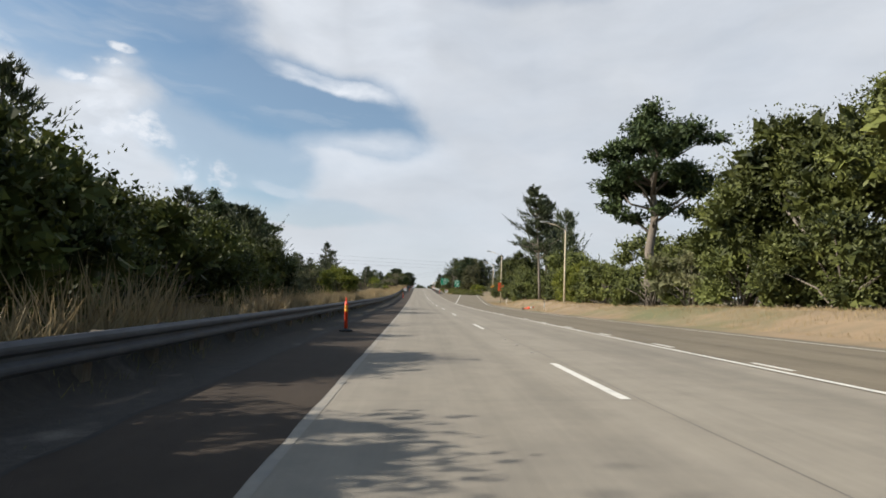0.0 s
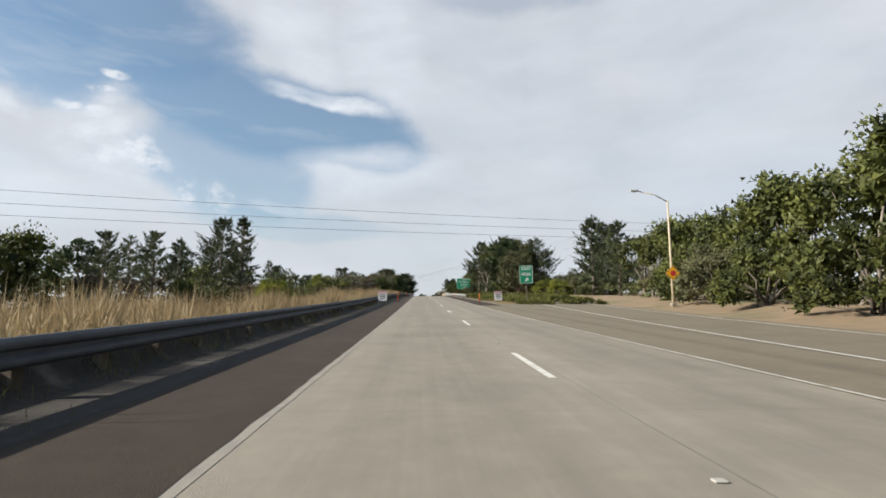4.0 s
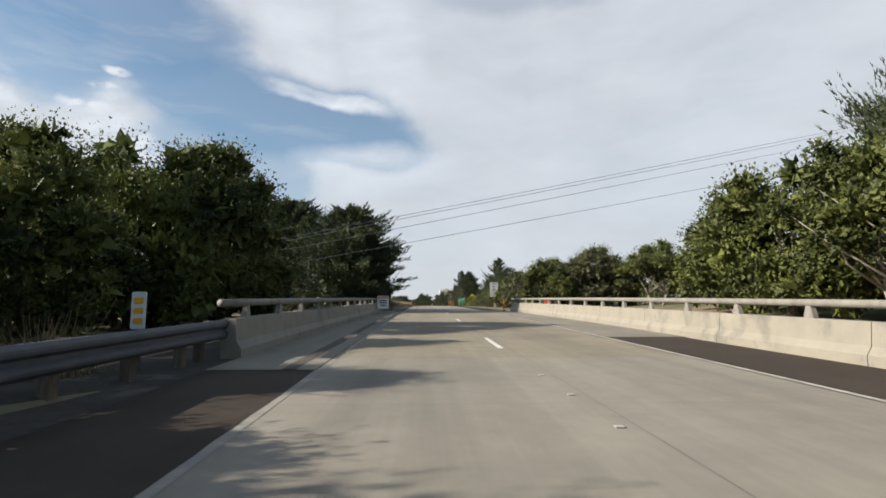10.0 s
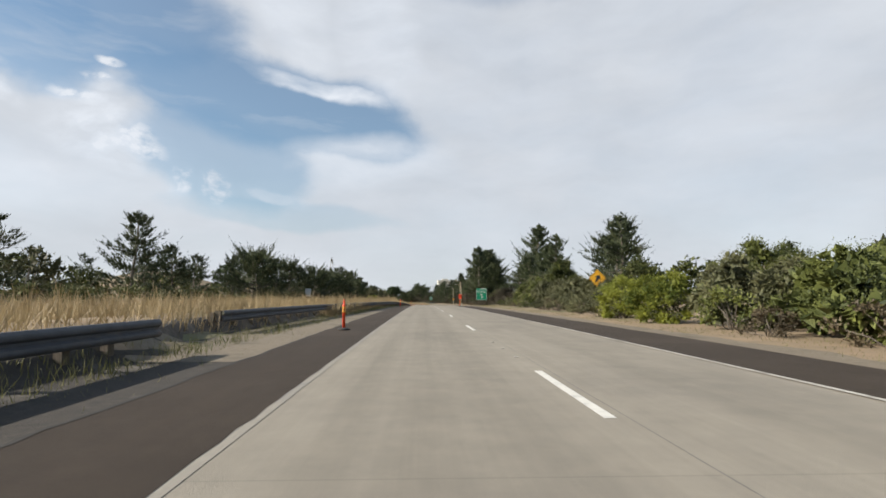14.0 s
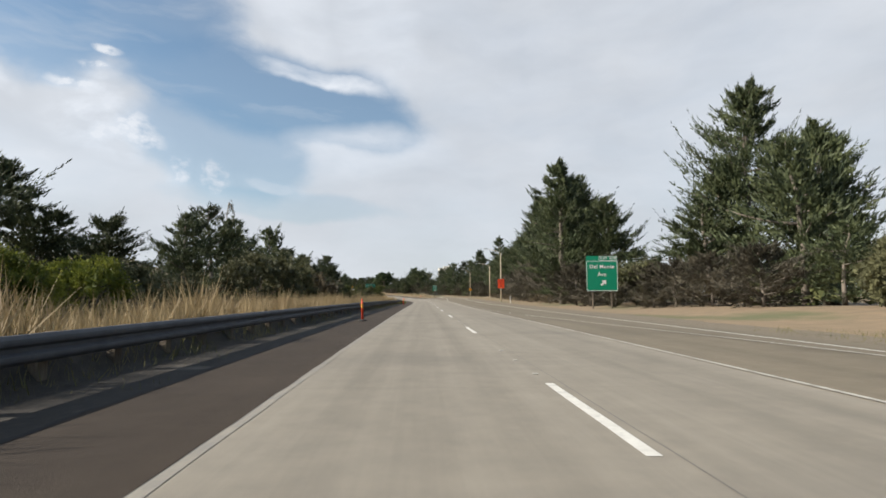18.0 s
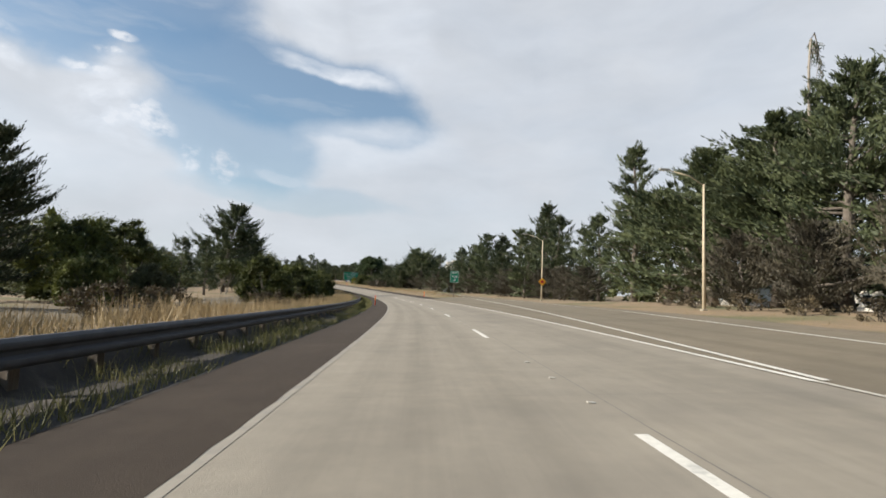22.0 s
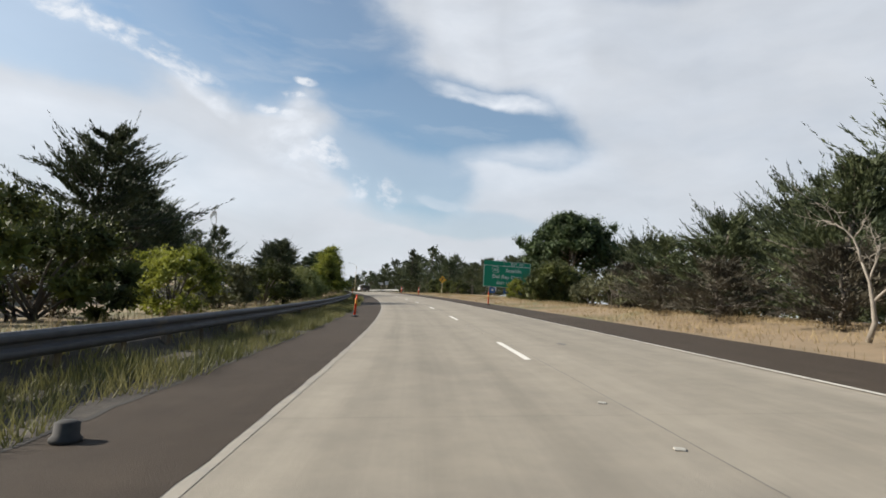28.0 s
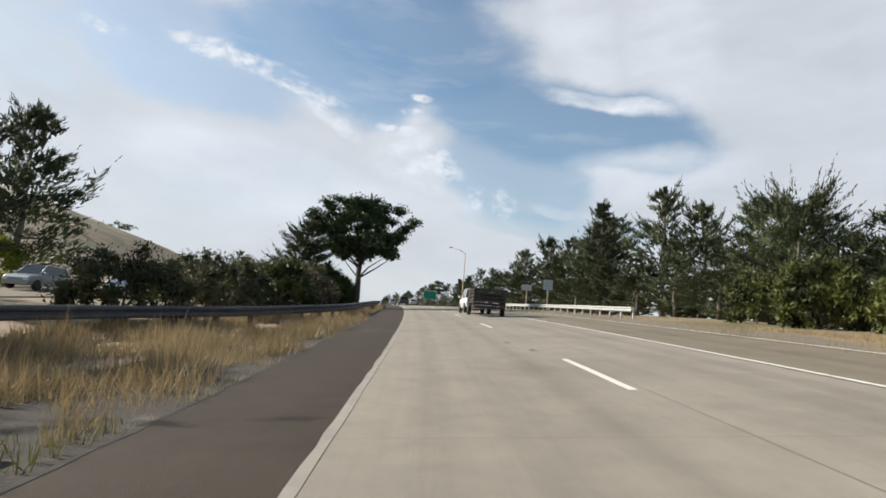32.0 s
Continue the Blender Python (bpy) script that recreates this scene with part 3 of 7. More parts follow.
lanes = (
    ("exit_lane", -110, 176, lambda s: (7.28, 13.3 + ramp_1(s)), "asphalt_grey", "grey worn asphalt exit lane beside the carriageway"),
    ("exit_ramp", 176, 230, lambda s: (7.3 + ramp_1(s) + (s - 176) * 0.03, 13.3 + ramp_1(s) + (s - 176) * 0.06), "asphalt_grey", "grey asphalt exit ramp that leaves the freeway"),
    ("exit_lane", 496, 742, lambda s: (7.28, aux_2(s) + ramp_2(s)), "asphalt_grey", "grey cracked asphalt exit lane beside the carriageway"),
    ("exit_ramp", 742, 800, lambda s: (7.3 + ramp_2(s) + (s - 742) * 0.03, 13.3 + ramp_2(s) + (s - 742) * 0.06), "asphalt_grey", "grey asphalt exit ramp that leaves the freeway"),
    ("entry_lane", 944, 1150, lambda s: (7.28, 7.5 + 6.3 * min(1.0, (s - 944) / 18.0)), "asphalt_grey", "grey asphalt entry lane that joins the carriageway"),
    ("outer_shoulder", 170, 508, lambda s: (7.28, 9.55 + fray(s, 0.1)), "asphalt_dark", "dark new asphalt outer shoulder"),
    ("outer_shoulder", 736, 950, lambda s: (7.28, 9.75 + fray(s, 0.1)), "asphalt_dark", "dark new asphalt outer shoulder"),
    ("outer_shoulder", 1150, END, lambda s: (7.28, 9.75), "asphalt_dark", "dark asphalt outer shoulder"))
for name, a, b, edges, mat, label in lanes:
    up = 0.010 if mat == "asphalt_dark" else 0.004
    tagged(strip(name, span(a, b, 2.0), edges, M[mat], up=up, sub=2), label, "road" if "shoulder" not in name else "shoulder", kind="structure")

# markings: every dash is a piece of the road
edge_line = tagged(strip("edge_line", span(-110, END, 1.0), lambda s: (-0.05 + fray(s + 50, 0.015), 0.08 + fray(s + 90, 0.02)), M["faded_line"], road, up=0.004), "faded pale left edge line")
for a, b in ((-110, 88), (652, 736), (944, END)):
    strip("edge_line", span(a, b, 2.0), lambda s: (7.12, 7.25), M["line"], road, up=0.016)
for a, b in ((88, 652), (736, 944)):
    strip("edge_line", span(a, b, 2.0), lambda s: (7.15 + fray(s, 0.008), 7.25 + fray(s + 20, 0.008)), M["worn_line"], road, up=0.016)
strip("edge_line", span(-110, 230, 3.0), lambda s: (12.35 + ramp_1(s), 12.46 + ramp_1(s)), M["line"], road, up=0.014)
strip("edge_line", span(88, 230, 3.0), lambda s: (7.3 + ramp_1(s), 7.43 + ramp_1(s)), M["line"], road, up=0.02)
strip("edge_line", span(500, 800, 3.0), lambda s: (min(12.0, aux_2(s) - 0.8) + ramp_2(s), min(12.12, aux_2(s) - 0.68) + ramp_2(s)), M["line"], road, up=0.014)
strip("edge_line", span(652, 800, 3.0), lambda s: (7.3 + ramp_2(s), 7.43 + ramp_2(s)), M["line"], road, up=0.02)
strip("edge_line", span(950, 1120, 3.0), lambda s: (10.9, 11.02), M["line"], road, up=0.014)


def dash(s, u, length, width):
    return strip("lane_dash", [s + length * k / 3 for k in range(4)], lambda q: (u - width / 2 + fray(q * 3, 0.012), u + width / 2 + fray(q * 3 + 40, 0.012)), M["line"], road, up=0.005)


for k in range(-3, 78):
    s = from_metres(6.2 + 14.63 * k)
    dash(s + float(np.interp(s, (0, 60, 200, 375, 495, 555, 734, 824, 884, 943), (0.7, 0.5, 0, 0, 1.8, 1.6, 0.8, -0.2, -1.2, -0.9))), 3.62, 3.66, 0.13)
for k in range(-5, 18):
    dash(5.0 + 4.57 * k, 7.55, 1.2, 0.13)
strip("edge_line", span(528, 561, 1.5), lambda s: (float(np.interp(s, (528, 540, 549, 561), (12.0, 10.9, 9.8, 8.7))), float(np.interp(s, (528, 540, 549, 561), (12.0, 10.9, 9.8, 8.7))) + 0.12), M["worn_line"], road, up=0.018)
for k in range(18):
    s = 561.5 + 4.4 * k
    dash(s, float(np.interp(s, (561, 570, 583, 643), (8.8, 8.05, 7.65, 7.4))), 1.1, 0.13)

# raised markers between the dashes, and tar seams along the joint
marker_mesh = bpy.data.meshes.new("road_marker")
_bm = boxed(-0.045, 0.045, -0.045, 0.045, 0, 0.016, bevel=0.008)
_bm.to_mesh(marker_mesh)
_bm.free()
marker_mesh.materials.append(M["marker"])
for k in range(0, 62):
    s = from_metres(15.5 + 14.63 * k)
    for j in range(3):
        child("road_marker", marker_mesh, road, Matrix.Translation(at(s - 3 + 1.9 * j, 3.62, 0.0)))
strip("joint_seam", span(-60, 1150, 1.5), lambda s: (3.8 + fray(s, 0.02), 3.814 + fray(s, 0.02)), M["seam"], road, up=0.004)
random.seed(11)
for k in range(60):
    s, u = random.choice((random.uniform(0, 105), random.uniform(520, 735), random.uniform(960, 1010))), random.uniform(7.8, 12.0)
    w, ln_ = random.uniform(0.015, 0.035), random.uniform(1.5, 6)
    strip("crack", [s + ln_ * q / 8 for q in range(9)], lambda q: (u + 0.35 * noise.noise((q * 0.8, k, 0)), u + w + 0.35 * noise.noise((q * 0.8, k, 0))), M["seam"], road, up=0.012)
for s, u in ((311.5, 2.2), (313.2, 5.4), (402, 2.6), (404, 3.1), (572, 5.1), (612, 4.1), (614.5, 4.5), (688, 5.2), (748, 5.0), (751, 5.7), (837, 5.0), (897, 1.9), (956, 3.3), (958, 3.0)):
    strip("surface_chip", [s + 0.5 * q / 4 for q in range(5)], lambda q: (u + 0.1 * noise.noise((q * 5, u, 0)), u + 0.14 + 0.12 * noise.noise((q * 6, u + 4, 0))), M["seam"], road, up=0.008)


for s0, u0 in ((324.0, 1.7), (323.9, 3.95)):
    strip("paint_mark", [s0 + 0.7 * q / 8 for q in range(9)], lambda q: (u0 + 0.16 * math.sin((q - s0) * 8.5), u0 + 0.07 + 0.16 * math.sin((q - s0) * 8.5)), M["worn_line"], road, up=0.006)


# ---- ground ----
def hump(v, a, b, soft):
    return max(0.0, min(1.0, (v - a) / soft)) * max(0.0, min(1.0, (b - v) / soft))


def ease(v):
    v = max(0.0, min(1.0, v))
    return v * v * (3 - 2 * v)


OPP_S, OPP_U = (560, 640, 720, 853, 930, 1000, 1700), (-15, -16, -18, -19.5, -25, -25, -25)


def opposite(s):
    return float(np.interp(s, OPP_S, OPP_U))


RAIL_S, RAIL_U = (-60, 0, 60, 120, 180, 240, 262, 297), (-3.1, -3.0, -2.5, -3.0, -3.2, -2.9, -2.3, -2.2)
RAIL2_S, RAIL2_U = (340, 360, 383, 417, 423, 440, 470, 500, 560, 620, 680, 740, 830, 890, 927, 958), (-2.3, -3.2, -3.9, -3.75, -4.9, -4.4, -3.6, -3.2, -3.0, -3.15, -3.0, -3.35, -3.6, -3.2, -3.4, -3.4)


def rail_at(s):
    return float(np.interp(s, RAIL_S, RAIL_U) if s < 320 else np.interp(s, RAIL2_S, RAIL2_U))


def rise(s, u):
    """The ground's height over the pavement's plane."""
    z = -0.05
    if u > 13:
        z += 1.1 * ease((u - 14 - ramp_1(s)) / 4.5) * hump(s, -90, 112, 25) * (1 + 0.25 * noise.noise((s * 0.05, 1.7, 0)))
        z += 0.5 * ease((u - 18) / 12)
    if u < -4:
        z += 0.25 * ease((-4 - u) / 5) * (1 - hump(s, 560, 1100, 30))
    if u < -2:
        # a low bank of soil under the rail, added to keep sun off the verge
        z += 0.42 * ease((rail_at(s) - 0.05 - u) / 0.55) * (1 - 0.8 * ease((-7 - u) / 6)) * max(hump(s, -300, 297, 5), hump(s, 347, 946, 8)) * (1 + 0.25 * noise.noise((s * 0.06, 2.2, 0)))
    if 10 < u < 18:
        z += 0.25 * hump(s, 745, 945, 20) * ease((u - 10.2) / 3)
    far = ease((abs(u - 3) - 8) / 20)
    z += far * 0.5 * noise.noise((s * 0.03, u * 0.03, 4.2))
    if u < -32:
        z += 30 * math.exp(-((s - 1120) / 110) ** 2 - ((u + 145) / 80) ** 2) * ease((-34 - u) / 40)
    return z


def ground_z(s, u):
    return at(s, u)[2] + rise(s, u)


_us = [-480, -300, -200, -150, -120, -100, -85, -72, -62, -54, -47, -41, -36, -32, -28, -24, -20, -16, -13, -10.5, -8.5, -7, -5.8, -4.8, -4.4, -4.1, -3.8, -3.5, -3.2, -2.9, -2.6, -2.3, -1.4,
       8, 9.3, 10.2, 11.2, 12.3, 13.6, 15, 16.5, 18, 20, 22.5, 26, 30, 36, 44, 55, 70, 90, 120, 160, 220, 320, 480]
_ss = span(-115, END + 40, 4.0)
_v, _f = [], []
for s in _ss:
    paved = [e for e in lanes if e[1] - 2 <= s <= e[2] + 2]
    for u in _us:
        x, y, z = at(s, u)
        dz = rise(s, u)
        if -1.5 < u < 14.5:
            dz = min(dz, -0.06)
        if s < 230 and 7 < u < 14 + ramp_1(s) + 3 and s > 60:
            dz = min(dz, -0.06)
        if 652 < s < 800 and 7 < u < 14.5 + ramp_2(s):
            dz = min(dz, -0.06)
        if abs(u - opposite(s)) < 6 and s > 555:
            dz = min(dz, -0.06)
        _v.append((x, y, z + dz))
for i in range(len(_ss) - 1):
    for k in range(len(_us) - 1):
        j, w = i * len(_us) + k, len(_us)
        _f.append((j, j + 1, j + w + 1, j + w))
ground = tagged(new("ground", mesh_of("ground", _v, _f, M["soil"], True)), "dry straw-coloured ground with bare soil and weeds", "ground", kind="structure")
tagged(strip("verge", span(-110, 1040, 1.0), lambda s: (min(-3.9, rail_at(s) - 1.0), -1.7 + fray(s, 0.12)), M["gravel"], up=0.044, sub=9, over=lambda s, u: rise(s, u) * (1.0 if u < -2.1 else 0.0) - (0.0 if u < -2.1 else 0.05)), "gritty bare soil verge under the guard rail, shade darkened into its colour", "verge", kind="structure")
tagged(strip("verge", span(416, 456, 1.0), lambda s: (-4.6 + fray(s, 0.3), -1.72 + fray(s, 0.12)), M["pale_gravel"], up=0.052, sub=9, over=lambda s, u: rise(s, u) * (1.0 if u < -2.1 else 0.0) - (0.0 if u < -2.1 else 0.05)), "pale sandy verge with dry tufts past the rail's end", "verge", kind="structure")
tagged(strip("verge", span(172, 500, 1.5), lambda s: (9.5, 10.7 + fray(s, 0.5)), M["pale_gravel"], up=-0.012, sub=2), "pale gritty soil verge beside the outer shoulder", "verge", kind="structure")
tagged(strip("verge", span(500, 742, 1.5), lambda s: (aux_2(s) - 0.1 + ramp_2(s), aux_2(s) + 2.3 * min(1.0, 0.2 + (s - 500) / 40) + ramp_2(s) + fray(s, 0.6)), M["pale_gravel"], up=-0.004, sub=2), "pale gritty soil verge beside the exit lane", "verge", kind="structure")
tagged(strip("bridge_deck", span(298, 343, 3.0), lambda s: (-1.86, -0.04), M["deck"], up=0.016, sub=2), "tan concrete bridge deck beside the inner parapet", "bridge deck", kind="structure")
tagged(strip("gutter_joint", span(298, 343, 1.0), lambda s: (-0.62 + fray(s, 0.05), -0.36 + fray(s + 30, 0.05)), M["gutter"], up=0.022), "dark tarred gutter joint along the bridge deck", "joint", kind="structure")
tagged(strip("bridge_deck", span(306, 345, 3.0), lambda s: (7.28, 9.76), M["deck"], up=0.014, sub=2), "tan concrete bridge deck beside the outer parapet", "bridge deck", kind="structure")
opp = tagged(strip("opposite_road", span(556, END, 4.0), lambda s: (opposite(s) - 5.5, opposite(s) + 4.5), M["asphalt_grey"], up=0.0, sub=2), "grey opposite carriageway beyond the median", "road", kind="structure")

# ---- plants ----
rng = np.random.default_rng(7)


def unit(v):
    return v / np.maximum(np.linalg.norm(v, axis=-1, keepdims=True), 1e-9)


def sprigs(p, d, length, width):
    """Narrow leafy triangles at p that point along d."""
    d = unit(d)
    side = unit(np.cross(d, rng.normal(size=d.shape)))
    length, width = np.asarray(length)[:, None], np.asarray(width)[:, None]
    return np.stack([p - side * width / 2, p + side * width / 2, p + d * length], axis=1)


def blades_around(c, r, n, size, flat=1.0, up=0.25, thin=0.75):
    """A clump: fine leaf tufts over a ball about c, coarse ones deep within it."""
    m = max(12, n // 3)
    d = unit(rng.normal(size=(m, 3)))
    inner = sprigs(c + d * r * 0.4 * rng.random((m, 1)), d + 0.6 * rng.normal(size=(m, 3)), np.full(m, 0.4 * r), np.full(m, 0.34 * r))
    return np.concatenate([inner, shell(c, r, n, size, flat, up, thin)])


def shell(c, r, n, size, flat, up, thin):
    d = unit(rng.normal(size=(n, 3)))
    d[:, 2] = np.where(d[:, 2] < -0.35, -d[:, 2] * 0.5, d[:, 2])
    p = c + d * r * (0.5 + 0.55 * rng.random((n, 1)) ** 0.8) * np.array([1, 1, flat])
    aim = unit(d + 0.9 * rng.normal(size=(n, 3)) + np.array([0, 0, up]))
    k = size * (0.6 + 0.8 * rng.random(n))
    return sprigs(p, aim, k, k * thin)


def cypress(h=14.0, w=4.6, branches=120, gaps=0.0, mat="cypress", lean=0.0, top_flat=0.0, low=0.08, dens=1.0, oval=False, slim=1.0):
    limbs, tris = [], []
    tp = [(lean * h * (k / 6) ** 2 + 0.12 * rng.normal(), 0.12 * rng.normal(), h * 0.95 * k / 6) for k in range(7)]
    tp[0] = (0, 0, -0.3)
    limbs.append((tp, [slim * h * 0.022 * (1 - 0.85 * k / 6) + 0.02 for k in range(7)]))
    for b in range(branches):
        f = low + (0.98 - low) * rng.random() ** 0.85
        if gaps and noise.noise((f * 9.0, gaps * 7, 0)) > 0.35 - gaps * 0.4:
            continue
        a = rng.random() * 2 * math.pi
        prof = 1.08 * (1 - f) ** 0.74 * (0.72 + 0.4 * min(1, f * 2.4)) * (0.92 + 0.3 * noise.noise((2 * math.cos(a), 2 * math.sin(a), 5 * f + w))) + 0.05 if not top_flat else (0.35 + 0.65 * math.sin(math.pi * min(1, f * 0.75 + 0.2)))
        if oval:
            prof = math.sqrt(max(0.03, 1 - (f * 1.02) ** 3.0)) * (0.75 + 0.25 * min(1, f * 4))
        if f < 0.25:
            prof *= 0.55 + 1.8 * f
        ln_ = w * prof * (0.55 + 0.65 * rng.random()) * (1.3 if rng.random() < 0.08 else 1.0)
        lift = 0.04 + 0.22 * f + 0.1 * rng.normal() if oval else 0.12 + 0.5 * f + 0.15 * rng.normal()
        base = np.array([np.interp(f * h * 0.95, [q[2] for q in tp], [q[0] for q in tp]), 0.0, f * h * 0.95])
        out = np.array([math.cos(a), math.sin(a), 0.0])
        ts = np.linspace(0, 1, 5)
        curve = base + ts[:, None] * out * ln_ + np.array([0, 0, 1.0]) * (lift * ln_ * ts ** 1.6)[:, None]
        if b % (4 if dens >= 1 else 12) == 0 or gaps:
            limbs.append(([tuple(q) for q in curve], [0.05 * ln_ * 0.5 * (1 - 0.85 * q) + 0.012 for q in ts]))
        n = int((46 + 24 * ln_) * dens)
        pads = 2 + int(1.5 * ln_)
        centre = np.sort(0.22 + 0.8 * rng.random(pads) ** 0.7)
        centre[-1] = 1.0
        j = rng.integers(0, pads, n)
        q = np.clip(centre[j] + 0.07 * rng.normal(size=n), 0.1, 1.12)
        p = base + q[:, None] * out * ln_ + np.array([0, 0, 1.0]) * (lift * ln_ * q ** 1.6)[:, None]
        across = np.array([-out[1], out[0], 0.0])
        wide_ = (0.13 + 0.1 * ln_ * np.clip(1.12 - q, 0.12, 1))
        shift = rng.normal(size=pads)[j]
        p = p + across * (shift * 0.12 * ln_ * np.clip(1.05 - q, 0, 1))[:, None] + rng.normal(size=(n, 3)) * wide_[:, None] * np.array([1, 1, 0.62])
        tangent = out + np.array([0, 0, 1.0]) * (1.6 * lift * q ** 0.6)[:, None]
        aim = unit(tangent) * 0.9 + np.array([0, 0, 0.5]) + 0.34 * rng.normal(size=(n, 3))
        k = (0.26 + 0.36 * rng.random(n)) * min(1.0, (h / 14) ** 0.5) / dens ** 0.3
        core = (rng.random(n) < 0.5) & (q < 0.9)
        tris.append(sprigs(p, aim, k * np.where(core, 0.95, 0.9), np.where(core, 0.42, 0.2) * k))
        n = int((7 + 3 * ln_) * dens) + 3
        q = 0.86 + 0.4 * rng.random(n)
        p = base + q[:, None] * out * ln_ + np.array([0, 0, 1.0]) * (lift * ln_ * q ** 1.9)[:, None] + 0.035 * rng.normal(size=(n, 3))
        tris.append(sprigs(p, out + np.array([0, 0, 0.55 + 1.2 * lift]) + 0.3 * rng.normal(size=(n, 3)), 0.24 + 0.2 * rng.random(n), np.full(n, 0.085)))
    n = 60
    p = np.array(tp[-1]) + np.stack([0.12 * rng.normal(size=n), 0.12 * rng.normal(size=n), -1.6 * rng.random(n) + 0.5], 1)
    tris.append(sprigs(p, np.array([0, 0, 1.0]) + 0.6 * rng.normal(size=(n, 3)), 0.25 + 0.25 * rng.random(n), 0.12 * np.ones(n)))
    return limbs, np.concatenate(tris), "bark", mat


def clumped(h, w, clumps, per, leaf, crown_from=0.4, flat=0.55, mat="oak", trunks=1, bark="bark", ball=0.3, dome=True, fill=True):
    """A tree with a limbed trunk and a crown of many clumps; clumps sit on an uneven dome."""
    limbs, tris, cz = [], [], h * (crown_from + (1 - crown_from) * 0.45)
    lobes = [rng.random() * 6.28 for _ in range(4)]
    ends = []
    for c in range(clumps):
        d = unit(rng.normal(size=3))
        d[2] = abs(d[2]) if dome and rng.random() < 0.75 else d[2] * 0.6
        bumpy = 0.82 + 0.14 * math.sin(3 * math.atan2(d[1], d[0]) + lobes[0]) + 0.12 * math.sin(5 * d[2] * 2 + lobes[1]) + 0.1 * rng.normal()
        depth = (0.62 + 0.38 * rng.random()) if fill else 0.95
        p = np.array([d[0] * w * bumpy * depth, d[1] * w * bumpy * depth, cz + d[2] * (h - cz) * 0.92 * bumpy])
        p[2] = max(p[2], h * crown_from * 0.9 if crown_from > 0.1 else 0.12 * h)
        r = w * ball * (0.65 + 0.6 * rng.random())
        tris.append(blades_around(p, r, per, leaf, flat=0.75))
        ends.append(p)
    if trunks == 1:
        lean_ = rng.normal(size=2) * 0.025 * h
        stem = [np.array([lean_[0] * (q / 6) ** 2, lean_[1] * (q / 6) ** 2, -0.3 + (0.86 * h + 0.3) * q / 6]) + 0.012 * h * rng.normal(size=3) * np.array([1, 1, 0]) * (q > 0) for q in range(7)]
        r = 0.019 * h + 0.02
        limbs.append(([tuple(q) for q in stem], [r * (1.25 - 0.95 * q / 6) for q in range(7)]))
        for e in ends[:24]:
            z0 = min(0.8 * h, max(crown_from * h * 0.85, e[2] - 0.55 * math.hypot(e[0], e[1]) - 0.04 * h))
            b0 = np.array([np.interp(z0, [q[2] for q in stem], [q[i] for q in stem]) for i in range(2)] + [z0])
            m1 = b0 + (e - b0) * 0.55 + rng.normal(size=3) * 0.02 * h
            limbs.append(([tuple(b0), tuple(m1), tuple(e)], [r * 0.36, r * 0.24, r * 0.08]))
        return limbs, np.concatenate(tris), bark, mat
    for k in range(trunks):
        a = 6.28 * k / max(1, trunks) + rng.random()
        foot = np.array([0.12 * w * math.cos(a), 0.12 * w * math.sin(a), -0.25]) if trunks > 1 else np.array([0, 0, -0.3])
        fork = np.array([0.25 * w * math.cos(a) * (trunks > 1), 0.25 * w * math.sin(a) * (trunks > 1), h * max(0.18, crown_from * 0.8)])
        r = 0.022 * h / math.sqrt(trunks) + 0.02
        mid = (foot + fork) / 2 + rng.normal(size=3) * 0.03 * h * np.array([1, 1, 0])
        limbs.append(([tuple(foot), tuple(mid), tuple(fork)], [r * 1.25, r, r * 0.8]))
        for e in ends[k::max(1, trunks)][:9]:
            m1 = fork + (e - fork) * 0.5 + rng.normal(size=3) * 0.04 * h
            limbs.append(([tuple(fork), tuple(m1), tuple(e)], [r * 0.55, r * 0.33, r * 0.1]))
    return limbs, np.concatenate(tris), bark, mat


def mound(h, w, clumps, per, leaf, mat="oak", bark="bark", trunks=3, point=0.0, up=0.45, thin=0.75):
    """A shrub that is leafy down to the ground, with an uneven top; point makes it conical."""
    limbs, tris = [], []
    ph = rng.random(3) * 6.28
    for c in range(clumps):
        f = rng.random() ** 0.9
        a = rng.random() * 6.28
        prof = (1 - f) ** 0.8 * 0.95 + 0.1 if point else math.sqrt(max(0.05, 1 - (f * 0.95) ** 2.2)) * (0.8 + 0.25 * min(1, f * 3))
        rad = w * prof * (0.85 + 0.14 * math.sin(3 * a + ph[0]) + 0.12 * math.sin(5 * a + ph[1] + 4 * f)) * (0.6 + 0.4 * rng.random() ** 0.5)
        p = np.array([rad * math.cos(a), rad * math.sin(a), h * (0.06 + 0.84 * f) * (0.88 + 0.12 * math.sin(2 * a + ph[2]))])
        r = (0.2 * w + 0.06 * h) * (0.65 + 0.6 * rng.random())
        tris.append(blades_around(p, r, per, leaf, flat=0.85, up=up, thin=thin))
        if c < trunks * 4:
            foot = (0.1 * w * rng.normal(), 0.1 * w * rng.normal(), -0.15)
            limbs.append(([foot, tuple(p * np.array([0.4, 0.4, 0.55])), tuple(p)], [0.012 * h + 0.012, 0.009 * h + 0.008, 0.006]))
    return limbs, np.concatenate(tris), bark, mat


